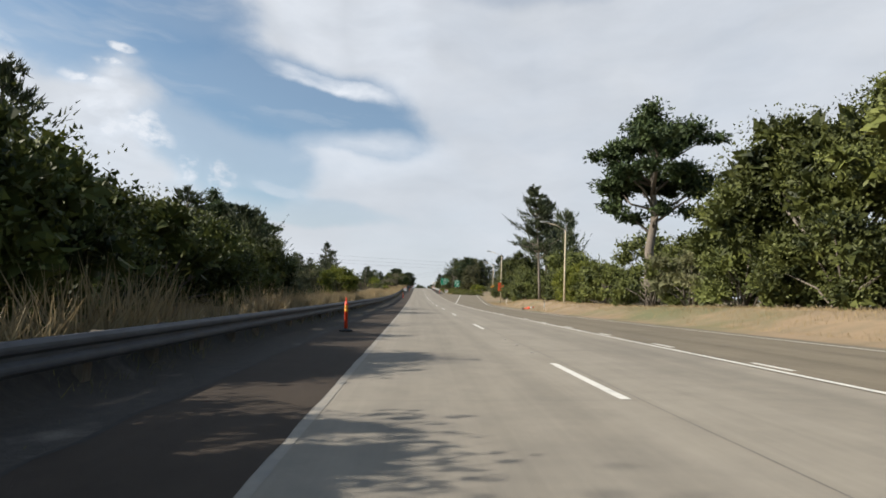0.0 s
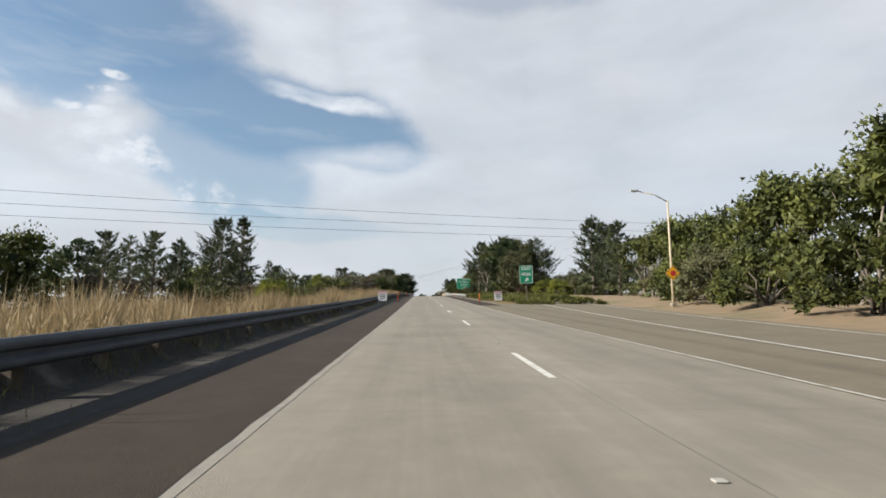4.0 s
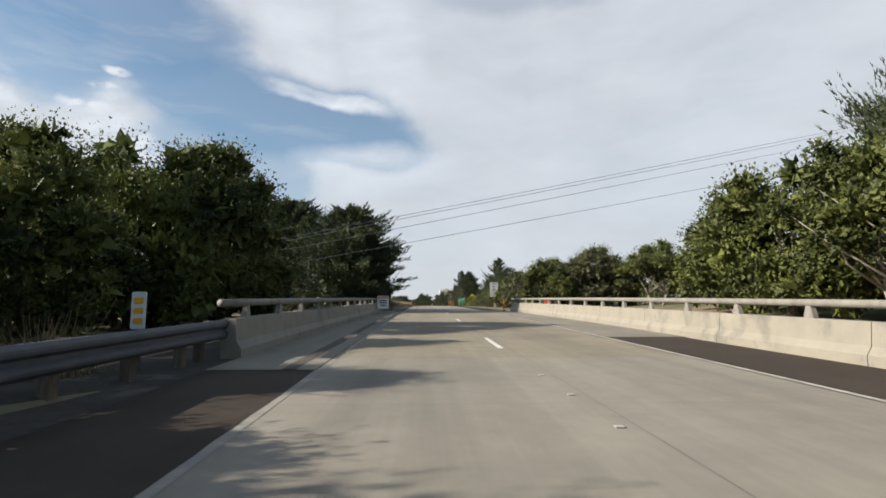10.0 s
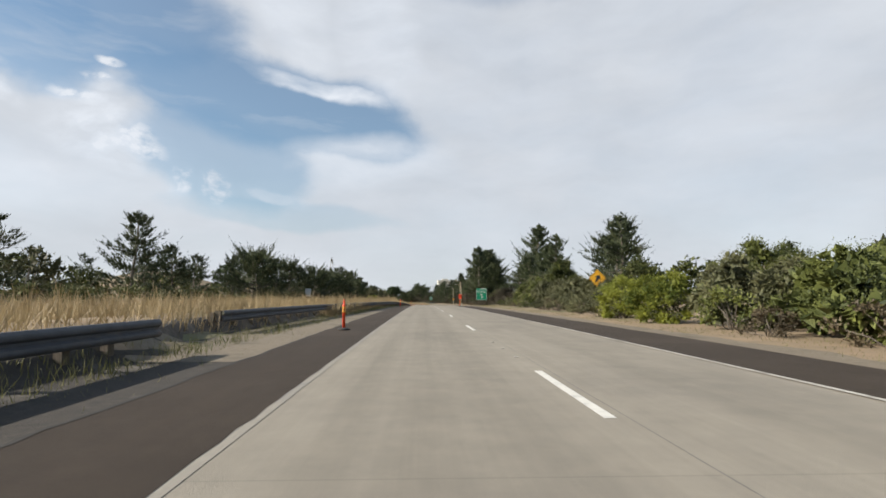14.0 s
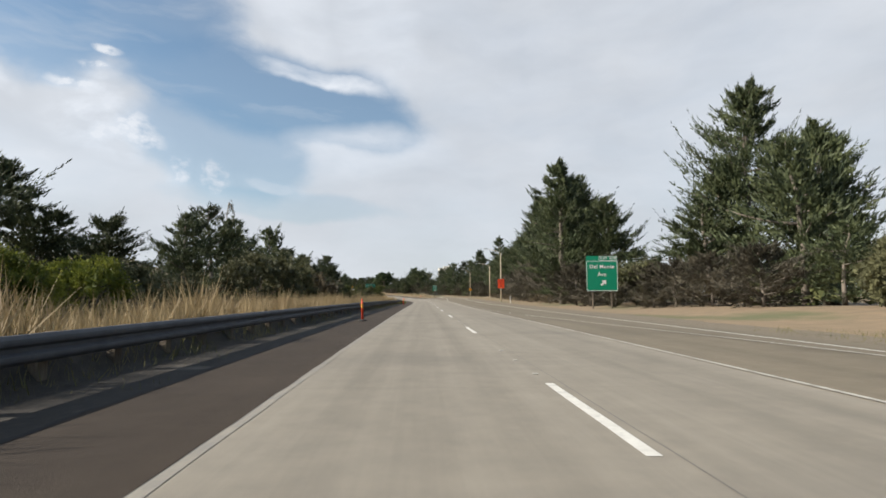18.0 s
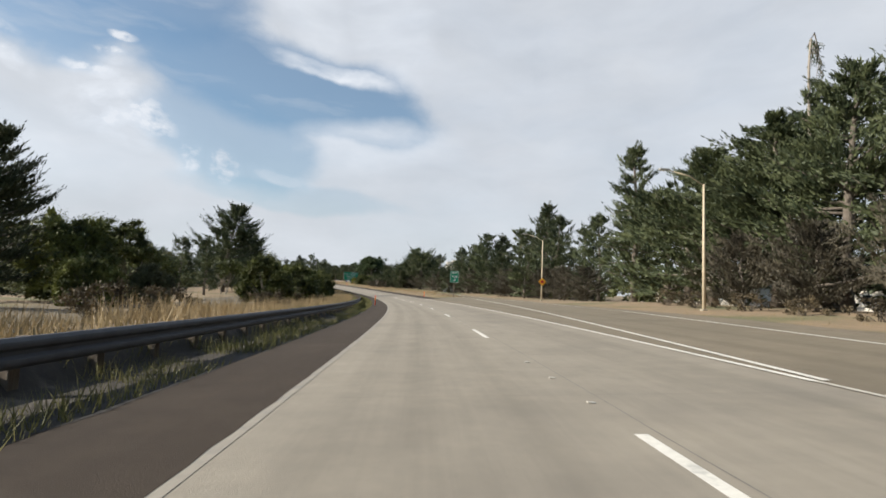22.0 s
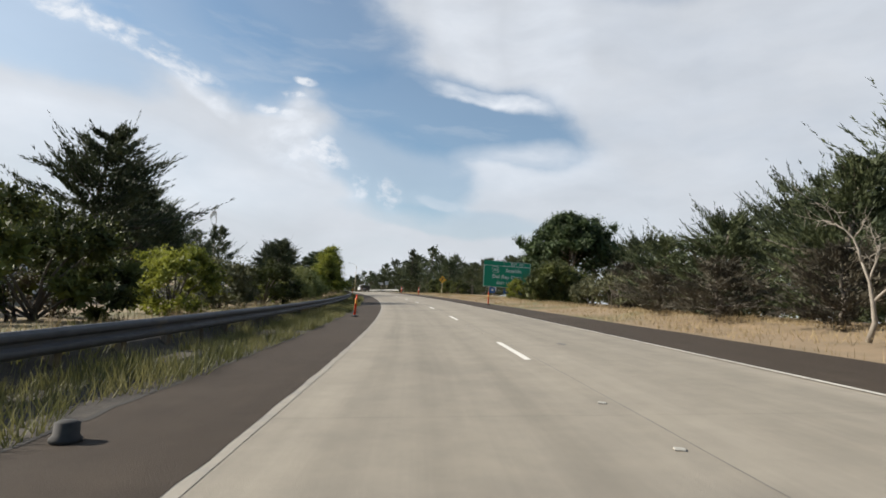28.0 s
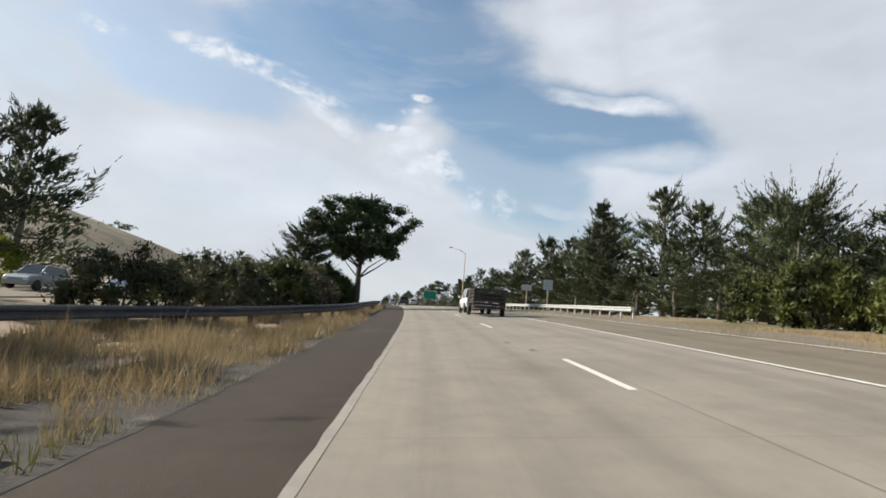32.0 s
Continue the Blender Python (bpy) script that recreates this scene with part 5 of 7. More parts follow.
PLANTS = """
bigoak 22 24.5 12; bigoak 31 25 13.5 1.0 0; bigoak 39 26 11; bigoak 13 24 11.5; bigoak 3 24.5 12; bigoak 28 32 15; bigoak 17 29 11; bigoak -3 -13.5 11.5; bigoak -9 -13 12; bush 18 22 4.6; bush 27 22 5; bush 36 22.5 5; bush 9 22 4.5; dull 44 23 5.5; pine 53 23.5 20 1.1 0; bush 61 22 5; bush 67 24 6; bush 47 21 4.5; bright 76 23.5 6; bush 81 22.5 5
tallpine 88 20.5 19; oak 85 25 5.5 1.0 2; oak 93 26.5 6.5 1.0 2; bush 98 24 5.4; bright 71 22 4; cyp 126 30 24 0.8 0; cyp 121 33 21 0.8; cyp 133 34 19 0.9; bush 104 22 6; bush 112 22.5 6.5; bush 100 20.5 4.5; oak 120 24 8; oak 129 25 10.5
oak 138 26 10; oak 146 27.5 10; oak 154 28.5 9.5; oak 162 29 9; oak 171 30 9; oak 180 31 9; oak 190 33 9; bush 141 23.5 5; bush 152 25 5; dull 160 26 5; bush 168 27 5; oak 60 31 8 1.0 2; oak 75 32 11; oak 105 30 10
cyp 208 35 13; cyp 216 33 15; cyp 223 37 15; cyp 231 41 14; bright 206 24 3.4; bright 213 23.5 3.6; dull 225 33 4.6 1.3; dull 236 36 4.8 1.4; dull 246 37 5 1.4; dull 255 38 5 1.4; dull 231 40 5.4 1.4; dull 243 43 5.6 1.4
cyp 276.5 18.4 16 0.8; cyp 273 22.5 15; cyp 279 25 13; oak 271 25 15; pine 262 24 15 1.1 0; pine 268.5 26 15.5 1.1 0; dense 267 29 16 1.15; dead 267 19.5 12; dense 258 27 13.5 1.1; oak 275 30 12; cyp 263 22.5 16; cyp 258 32 15; bush 262 22 4
oak 303 23 9.5; oak 316 19.5 8 1.0 2; oak 324 21 7.5 1.0 2; oak 331 24 7.5 1.0 2; oak 310 20.5 8 1.0 0; cyp 308 27 11; oak 313 27 8.5; cyp 300 29 9; dull 291 17 2.6; bush 296 17.5 3; dull 278 15.5 2.8; bush 282 16.5 3; dull 286 16 2.7; bush 289 19 3.4; dull 284 20 3.4; bush 300 17 3; bush 303 18.5 3; cypflat 318 29 11; oak 325 30 9; oak 331 34 8
oak 352 15 6; hedge 353 20.5 7; hedge 361 18 6; oak 345 24 6; bright 340 31 6; bright 334 36 6; bush 346 30 5; oak 336 46 8; softhedge 365 15.4 4.6 0.85; softhedge 372 16.2 5.2 0.9 0; softhedge 380 17.5 5.6 0.9 0; leaftree 363 17.2 6.2; pine 382 24.5 7.2 1.1; softhedge 387 16 4.6 0.85 0; softhedge 394 16.6 4 0.9 0; dull 366 14.5 3; bush 373 14.5 2.6; dull 381 14.2 2.6; bush 356 14.6 3
dull 391 14.4 2.9; dull 397 14.9 2.9; bush 403 15.4 3.0; dull 409 15.4 2.9; softhedge 415 16.4 3.1 1.1; softhedge 422 16.2 3.1 1.1; softhedge 429 16.4 3.2 1.1; softhedge 425 20 3.4 1.2; bright 433 13.9 2.8; bright 439 13.9 2.9; softhedge 445 16 2.8 0.9; softhedge 452 17 3.1; softhedge 459 18 3.5; softhedge 467 19 3.6
dull 472 18.9 3.7; softhedge 480 19.6 3.8; softhedge 488 19.8 3.9; softhedge 497 21 3.8; softhedge 505 22 4.2; softhedge 512 23.5 4.4; softhedge 517 25 4.8; oak 470 27 6; oak 440 24 5; oak 425 25 5.5; oak 410 26 6; cyp 478 28 12; cyp 486 30 13; cyp 497 34 12
sparse 537 33 17; cyp 562 30.5 6 1.4 3; leaftree 524 32 9.5; cyp 549 36 10; cyp 559 38 11; nearcyp 588 39 27 0.95; nearcyp 602 28 15 1.1; dull 590 27.5 5.5 1.2; cyp 595 29 7 1.4; nearcyp 578 41 19; cyp 573 38 16 1.1; cyp 585 33 12 1.3 3;  cyp 571 34 15; cyp 588 36 16; hedge 521 26.5 5.6 0.9 0; hedge 527 27 6.4 0.9 1; hedge 533 27.5 6 0.9 0; hedge 540 28 5.6 0.9 1; hedge 547 28.5 5.4 0.9 0; hedge 555 29.5 5 0.9 1; drycyp 564 26 4.6 1.2; drycyp 572 26.5 4.6 1.2; drycyp 580 27 4.6 1.2; drycyp 588 27 4.6 1.2; drycyp 577 23.5 2.6 1.3; drycyp 586 23 2.6 1.3; drycyp 594 22.5 3 1.3
nearcyp 605 21.8 21.5 1.05; nearcyp 611 26 19; nearcyp 616 27 21 1.1; nearcyp 622 28 21 1.1; nearcyp 628 27 20; nearcyp 635 27 20; nearcyp 641 29 20; nearcyp 647 28.5 21; nearcyp 655 29.5 24.5; nearcyp 660 33 18 1.1; nearcyp 663 29 17.5 1.2; nearcyp 671 30 17.5 1.2; nearcyp 679 30 17 1.2; nearcyp 687 31 16.5 1.5; nearcyp 694 30 15.5 1.5; cyp 700 31 15 1.5; cyp 706 32 14 1.5; cyp 684 33 16 1.4; droop 684 31.5 22
drycyp 598 22 5.5; drycyp 605 22 6; drycyp 612 22.5 6; drycyp 619 22.5 6.5; drycyp 626 22.5 7; drycyp 633 22.5 7.5; drycyp 640 23 7; drycyp 647 23.5 6.5; drycyp 654 24 6; drycyp 661 24.5 6; drycyp 668 25 6; drycyp 676 25.5 5.5; drycyp 684 26 5.5
sparse 712 31 21; cyp 718 34 12; cyp 712 41 10; cyp 727 33 14; cyp 735 34 13; cyp 745 33 16; sparse 752 34 20; sparse 757 36 19; cyp 762 34 15; cyp 770 35 16; cyp 778 33 13; cyp 786 31 14; cyp 776 29 15; cyp 795 32 14; cyp 804 31 14; cyp 815 34 13; cyp 790 38 17
drycyp 722 29 5; drycyp 731 29 5.5; drycyp 740 29 5.5; drycyp 749 29 6; drycyp 758 29 6; drycyp 768 29 6; drycyp 780 28 6; drycyp 792 28 6; cyp 745 27 8 1.5 3; drycyp 753 27 5.5 1.3; cyp 760 27 8.5 1.5 1; cyp 769 27 8 1.5 3; drycyp 777 27 5.5 1.3; cyp 784 26.5 8 1.5 1; cyp 800 26 7.5 1.5 3; drycyp 809 26 6 1.3; cyp 817 26 7.5 1.5 1; drycyp 827 25 5.5 1.2; cypflat 830 26 12; cypflat 836 30 11; drycyp 838 23.5 5 1.3; drycyp 846 23.5 5 1.2; cyp 842 24 9.5 1.4 3; cyp 850 25.5 8.5 1.4 3; drycyp 866 23 4.4 1.3; drycyp 874 23 4.4 1.3; drycyp 893 23.5 4.6 1.3; cyp 822 30 12
pine 846 29 15 1.1; dead 836.8 12.5 3.6; windcyp 843 17 6.6 1.2 0; cyp 849 16 4.8 1.6 3; cyp 855.5 16.5 4.5 1.6 1; drycyp 840 14.5 2.6 1.3; drycyp 846 14 2.5 1.4; drycyp 852 14.5 2.4 1.4; dull 859 15 2.3; dull 864 15.5 2.5; windcyp 836 20 8 1.0 1; cypflat 843 27 9 1.1; cypflat 849 30 11; cypflat 857 27 8; cyp 861 25 6.5 1.3; cypflat 868 29 8; cyp 873 26 7 1.2; cyp 838 25 9 1.3; cyp 854 24 6 1.4; dull 862 20.5 4; dull 858 22 3.6; broadpine 903 28.5 12.5 0.92; roundbush 881 18.3 4.8 0.9; pine 911 26.5 7.2 1.3 0; bright 896 18.3 3.4 0.8; twig 864 18.5 2.8; scrub 866 19.5 2.8; cyp 893 33 9; cypflat 886 31 8; bush 889 22 4.5; cyp 924 35 9.5 1.3 1; windcyp 926 32.5 8.6 1.1 0; cyp 933 33 9 1.5 3; windcyp 940 34 9.4 1.1 1; cyp 919 33 9.4 1.4 1; cyp 915.5 31 8.4 1.4 3
cyp 929 32 9 1.3 3; cyp 936 37 10 1.2 1; windcyp 942 32 9 1.0 0; cyp 948 30 8.6 1.5 1; windcyp 955 31 9.4 1.0 1; cyp 961 30 8.6 1.5 3; cyp 968 32 9 1.4 1; windcyp 974 33 9.6 1.0 0; cyp 981 34 9.5 1.4 3; cyp 950 36 10 1.3 1; cyp 964 37 10 1.3 3; hedge 969 25.5 4.6 0.8 0; hedge 976 25 5 0.8 0; bush 982 26 4.4; bush 963 27 4; pine 899 27 13
cyp 992 28 6 1.7 3; cyp 1000 28 6.5 1.7 1; cyp 1008 27.5 6.5 1.7 3; cyp 1017 27 6.5 1.7 1; cyp 1027 26.5 6.5 1.7 3; cyp 1038 25.5 6.5 1.7 1; cyp 1050 24 7 1.6 3; cyp 1023 29 15 1.2 3; cyp 1036 28 13 1.2 3; cyp 1011 32 17; sparse 1019 27 16.5; cyp 1005 34 14; cyp 1030 31 15; cyp 1000 37 14; cyp 1045 27 14; cyp 1040 34 14; cyp 1060 27 13; cyp 1075 28 12; cyp 1090 26 11; cyp 992 36 11; cyp 1110 24 10; cyp 1130 24 10; cypflat 986 31 10
bush 12 -11.5 4.8; bush 17 -12 5; bush 22 -12 4.8; bush 27 -12 4.6; bush 33 -12.5 4.6; bush 7 -11 4.8; bush 4 -7.6 4.4; bush 10 -8 4.8; bush 16 -8.5 4.6; bush 22 -8.5 4.3; bush 28 -9 4.2; bush 34 -9.5 4.2; bush -3 -7.5 4.4; bright 13 -11 5; cyp 45 -12.5 7.5 1.1; cyp 50 -13.5 8 1.1; oak 56 -14 6.5 1.0 2; dull 46 -10 3; dull 53 -10.5 2.8; cyp 35 -25 15; cyp 30 -31 14; cyp 67 -27 13 1.1; cyp 62 -33 13; pine 81 -28 14.5; pine 87 -28 12; pine 93 -30 11; cyp 98 -30 10; bush 50 -13 3.5; bush 42 -12 3.5; oak 57 -16 6
bright 71.5 -8.8 4.2; bush 78 -9.5 2.8; bush 82 -9.8 2.6; bush 86 -11 2.6; bush 116 -20 5; dull 123 -20 5.4; bush 130 -21 5.8; dull 138 -21 5.4; bush 146 -22 5; dull 110 -19 4.6; cyp 108 -27 9; cyp 117 -25 7.5; pine 150 -41 19; pine 135 -43 19; bush 99 -10 2.4; cyp 125 -38 9; bush 140 -8 2; bright 148 -7 1.8; cyp 205 -30 13; cyp 215 -45 12; cyp 228 -46 12; cyp 240 -44 11; cyp 196 -43 10
sparse 242 -38 18.5; palm 176 -7.5 2.6; palm 179 -8.5 2.6; twig 184 -9.4 2.8; scrub 189 -8.6 2.9; scrub 193 -8.2 3.0; scrub 197 -8.4 2.9; dull 186 -10 2.6; twig 191 -7.6 2.9; twig 199 -8.6 3.2; scrub 203 -8.8 2.5; dull 210 -9.5 3.6; scrub 215 -9 3.8; twig 213 -7.6 3.6; scrub 220 -9.5 3.6; dull 225 -9 3.2; bush 230 -9.5 2.8; bright 205 -14 4; dull 235 -12 3
bush 250 -9 4.5; bush 255 -9.5 4.8; bush 260 -9 4.4; twig 266 -8.5 6.2; twig 269 -8 5.5; twig 272 -9 6; dull 275 -8.5 5.2; leaftree 281 -10 5.4; leaftree 288 -9.8 6.2; leaftree 295.5 -9.6 6.2; bush 299 -10 5; leaftree 274 -11 5.8; leaftree 266 -12 5.4; bush 276 -6.9 3.6; bush 288 -7.4 3.6; bush 292 -7.2 3.4; bush 296.5 -7 3.6; twig 264 -7 3; bush 268 -7.3 4; bush 273 -7.3 3.8; bush 279 -7.5 3.6; bush 284.5 -7.8 3.2
leaftree 303 -8.4 5.6; leaftree 308.5 -7.8 6.7; leaftree 312.5 -6.9 8.2; leaftree 309 -14 7.6; leaftree 319.5 -9.6 4.6; leaftree 302 -13 6; leaftree 314 -13.5 6; cyp 331 -8.4 4.6 1.4 3; dull 327 -8 2.4; dull 335 -8.6 2.6; cyp 345 -9 9; bush 320 -8.5 4.5; bigcyp 339.5 -4.0 10.2; bigcyp 350.5 -12 12.5; fennel 357 -7.6 3.2 1.0 0; fennel 360.5 -7.2 3.2 1.0 0; fennel 364 -7.4 3.3 1.0 0; fennel 367.5 -7 2.6 1.0 1; fennel 361 -9.6 3.6 1.0 1; cyp 338 -25 10 1.2; cyp 331 -29 11; dull 329 -17 4; dull 337 -16 4; dull 345 -14 4; oak 325 -23 6; cyp 349 -17 7.5 1.3; dull 353 -12 3.4; cyp 345 -21 9; cyp 352 -29 12; cyp 341 -27 9; cyp 360 -31 9
hedge 369 -9.5 5.2 0.8 0; hedge 380 -9.8 5.6 0.8 0; bush 375 -8.5 3.6; bush 386 -8.5 4.8; bush 391 -8.5 4.8; oak 389 -12 5.8; bush 395 -10.5 4.6; bush 400 -8 4.2; bush 405 -8 3.6; bush 410 -9.5 3; bush 384 -12 4.6
cyp 502 -47 16; cyp 515 -46 12; cyp 525 -46 11; cyp 540 -43 12; cyp 550 -41 11; cyp 470 -60 12; cypflat 507 -28 9; cypflat 512 -30 10; cyp 518 -27 9.5 1.3; cypflat 525 -26 8.5; cyp 531 -25 8.5 1.3; cypflat 538 -23.5 8; cyp 544 -22.5 8.5 1.3; cypflat 550 -22 7.5; cyp 557 -22 9 1.2; dull 505 -23 3.4; dull 513 -22 3.2; scrub 521 -21 3; dull 529 -20 3.2; dull 537 -19 3; dull 545 -18 3.2; scrub 553 -17 3; dull 561 -16.5 3.4; bright 540 -9.5 2.4; bright 546 -10.5 2.6; dull 552 -10 2.4
dull 575 -12.5 5.4; dull 581 -12.5 5.4; scrub 587 -11.5 4.6; cyp 593 -14.5 7; cyp 600 -14.5 7; cyp 570 -17 8; dull 609 -12.5 4.6; bush 604 -8.5 2.4; bush 596 -15 4.6; dull 603 -15.5 5; bush 610 -16 4.8; dull 617 -16 5; bush 624 -16 4.8; dull 631 -16.5 5; bush 638 -17 4.6; dull 645 -17 4.4; bush 652 -16 4.2; cyp 600 -26 14; cyp 607 -25 13; cyp 613 -20 9 1.2; cyp 639 -20 8 1.3; cyp 628 -26 14.5; droop 631 -35 20; cyp 636 -27.5 13.5; cyp 621 -30 13; bush 616 -11 3; scrub 622 -11 2.6; cyp 645 -23.5 9.5; cyp 652 -22.5 8; cyp 660 -22.5 8.5; windcyp 676 -22.5 10.6 0.9 0; dull 650 -11 3.6; bush 657 -10.5 3.4; cyp 634 -24 9
bigoak 692 -25.5 8.2 1.0 0; bigoak 700 -25 7.2 1.0 1; hedge 684 -20 4 0.8 0; hedge 694 -20 3.6 0.8 1; cyp 686 -30 14; windcyp 768 -30 19 1.0 0; oak 700 -11.8 5.4 1.0 2; bush 706 -11 4.6; bush 722 -12 4; hedge 736 -9.6 4.9 0.62 0; bush 744 -10.5 2.8; dull 716 -10.5 3; windcyp 778 -27 13 1.0 1; oak 783 -12.5 6.4; bush 788 -10.5 5.4; bush 779 -11.5 4.8; cyp 800 -28 13; cyp 812 -28 12; dull 794 -10.5 3.6; dull 770 -12 3.2; bush 762 -13.5 3.4; dull 752 -13 3
windcyp 881 -28 15.5 1.15 1; windcyp 889 -27 11 1.1 0; windcyp 894 -26 9.5 1.1 1; cyp 899 -29 9; bright 845 -7.2 2.8; dull 851 -7.6 2.6; bush 858 -7 3; bush 839 -8.5 3.4; bright 863 -8 2.2; coyote 869 -7.2 2.5 1.1; coyote 873 -7.2 2.9 1.1; coyote 877.5 -7.5 3.0 1.1; coyote 882 -7.7 2.6 1.1; coyote 886 -8 2.4; windcyp 902 -13.5 7.4 1.1 0; windcyp 909 -14.5 8.2 1.1 1; dull 896 -15 2.2; scrub 904 -10 1.6; dull 910 -11 1.8; scrub 890 -11 1.5; dull 917 -13 2; thuja 917 -7 6.8 1.3; thuja 921.5 -6.8 8.4 1.4; thuja 912.5 -8 4.4 1.3
windcyp 908 -35 14.5 1.2 1; windcyp 918 -34.5 12 1.2 0; cyp 926 -34 11; cyp 936 -35 12; acacia 929 -9.4 4.8; acacia 934 -9.4 4.4; acacia 938 -9.6 3.6; scrub 942 -9 2.6; cyp 941 -15 9; cyp 935 -18 8.6 1.2; cyp 928 -17.5 7; cyp 949 -18 10 1.2; dull 963 -9.5 3; dull 972 -9 3.4; bush 981 -8.6 3.6; scrub 990 -8.6 3.6; bright 999 -8.4 3.2; lonepine 1008 -5.4 15.6; hedge 1004 -8.6 5 0.8 0; hedge 1009 -7.6 4.4 0.7 0; hedge 997 -9.2 4.4 0.8 1; hedge 989 -10 4.2 0.8 0; windcyp 1004 -11.5 9.4 1.0 0; windcyp 966 -19.5 9 1.0 1; windcyp 957 -18 8.5 1.0 0; bush 1003 -9 4.4; dull 997 -9 4; cyp 996 -35 17; droop 976 -34 19;  cyp 966 -36 13; bush 1017 -9 4; bush 985 -12 3.8; dull 992 -12.5 4.4; bush 978 -13 3.4; dull 1001 -12 5; bush 1007 -10.5 4.6; dull 1026 -9 4; oak 975 -34 5; bright 990 -33 4.5
cyp 820 -30 11; cyp 832 -31 12; cyp 845 -31 12; cyp 858 -31 13; oak 870 -30 8; cyp 730 -29 9; cyp 745 -29 10; oak 757 -28 7; oak 715 -28 7; cyp 562 -19 6.4 1.4 3; cyp 556 -19 5.9 1.4 1
"""
for item in PLANTS.replace("\n", ";").split(";"):
    if item.strip():
        kind, s, u, h, *rest = item.split()
        plant(kind, float(s), float(u), float(h), *[float(r) for r in rest[:1]], variant=int(rest[1]) if len(rest) > 1 else None)

# iceplant mounds by the first gore, brush along the fences
r_ = random.Random(3)
for s in range(176, 268, 4):
    plant("ice", s + r_.uniform(-1, 1), 13.0 + r_.uniform(-0.6, 2.6), r_.uniform(0.5, 0.95), 1.6)
    if s % 8 == 0:
        plant("ice", s + r_.uniform(-1, 1), 18.5 + r_.uniform(-1, 2), r_.uniform(0.7, 1.2), 1.8)
for s in range(610, 700, 7):
    plant("scrub", s + r_.uniform(-2, 2), 20.5 + ramp_2(s) + r_.uniform(0, 1.4), r_.uniform(0.9, 1.8))
for s in range(560, 690, 9):
    plant("scrub", s + r_.uniform(-2, 2), -10.5 + r_.uniform(-1, 1), r_.uniform(1.0, 1.9))

for s in range(0, 300, 6):
    plant(r_.choice(("scrub", "dull", "scrub", "bush")), s + r_.uniform(-2, 2), -15 + r_.uniform(-2.5, 2), r_.uniform(1.3, 2.4))
for s in range(690, 905, 9):
    plant(r_.choice(("scrub", "dull", "scrub")), s + r_.uniform(-2, 2), -9.5 + r_.uniform(-1.5, 1), r_.uniform(0.9, 1.7))
for s in range(388, 525, 5):
    plant(r_.choice(("dull", "scrub", "bush", "dull")), s + r_.uniform(-1.5, 1.5), float(np.interp(s, (388, 440, 525), (13.2, 13.4, 18.5))) + r_.uniform(-0.5, 0.6), r_.uniform(0.9, 1.9))
# woods behind, both sides, with scrub below
r_ = random.Random(9)
for s in range(-20, 1480, 14):
    for side, near in ((1, 42), (-1, 50)):
        for row in range(2):
            u = side * (near + row * 20 + r_.uniform(-4, 8))
            q = s + r_.uniform(-6, 6)
            if (side < 0 and 955 < q < 1300) or (side > 0 and 685 < q < 765) or (905 < q < 985 and side > 0):
                continue
            plant(r_.choice(("farcyp", "farcyp", "faroak", "faroak", "farpine") if row == 0 else ("woodcyp", "woodoak")), q, u, r_.uniform(6, 9.5) if side > 0 else r_.uniform(8, 12))
        q = s + r_.uniform(-4, 4)
        if not ((side < 0 and 955 < q < 1300) or (side > 0 and 915 < q < 985)):
            plant("farbush", q, side * (near - 6 + r_.uniform(-3, 3)), r_.uniform(2.6, 4.2), 1.3)
for q, u in ((1005, -75), (1022, -92), (1035, -70), (1050, -96), (1060, -78), (1075, -110), (1085, -88), (1100, -120), (1118, -100), (1040, -125), (1065, -140), (1130, -84), (1010, -58), (1030, -52)):
    plant("farbush", q, u, r_.uniform(2.2, 3.6), 1.2)
for q in [*range(560, 980, 9), *range(1030, 1085, 9)]:
    plant(r_.choice(("woodcyp", "woodoak", "woodoak")), q + r_.uniform(-3, 3), 92 + r_.uniform(0, 14), r_.uniform(5.5, 8.5))
# the line of trees that closes the view ahead
for k in range(26):
    q = 1080 + k * 19
    plant(r_.choice(("farcyp", "farcyp", "farpine")), q, 20 + r_.uniform(0, 8), r_.uniform(8, 12))
    plant(r_.choice(("farcyp", "faroak")), q, -33 + r_.uniform(-6, 0), r_.uniform(6, 10))


tagged(new("scrub_belt", tri_mesh("scrub_belt", np.concatenate(FAR_SCRUB[2:]), M["far_scrub"])), "distant dull green scrub below the woods", "scrub", kind="stuff")


for kind, mat in (("woodcyp", "cypress"), ("woodoak", "oak")):
    tagged(new("far_woods", tri_mesh("far_woods", np.concatenate(FAR_WOODS[kind][1:]), M[mat])), "far dark green woods behind the roadside trees", "woods", kind="stuff")


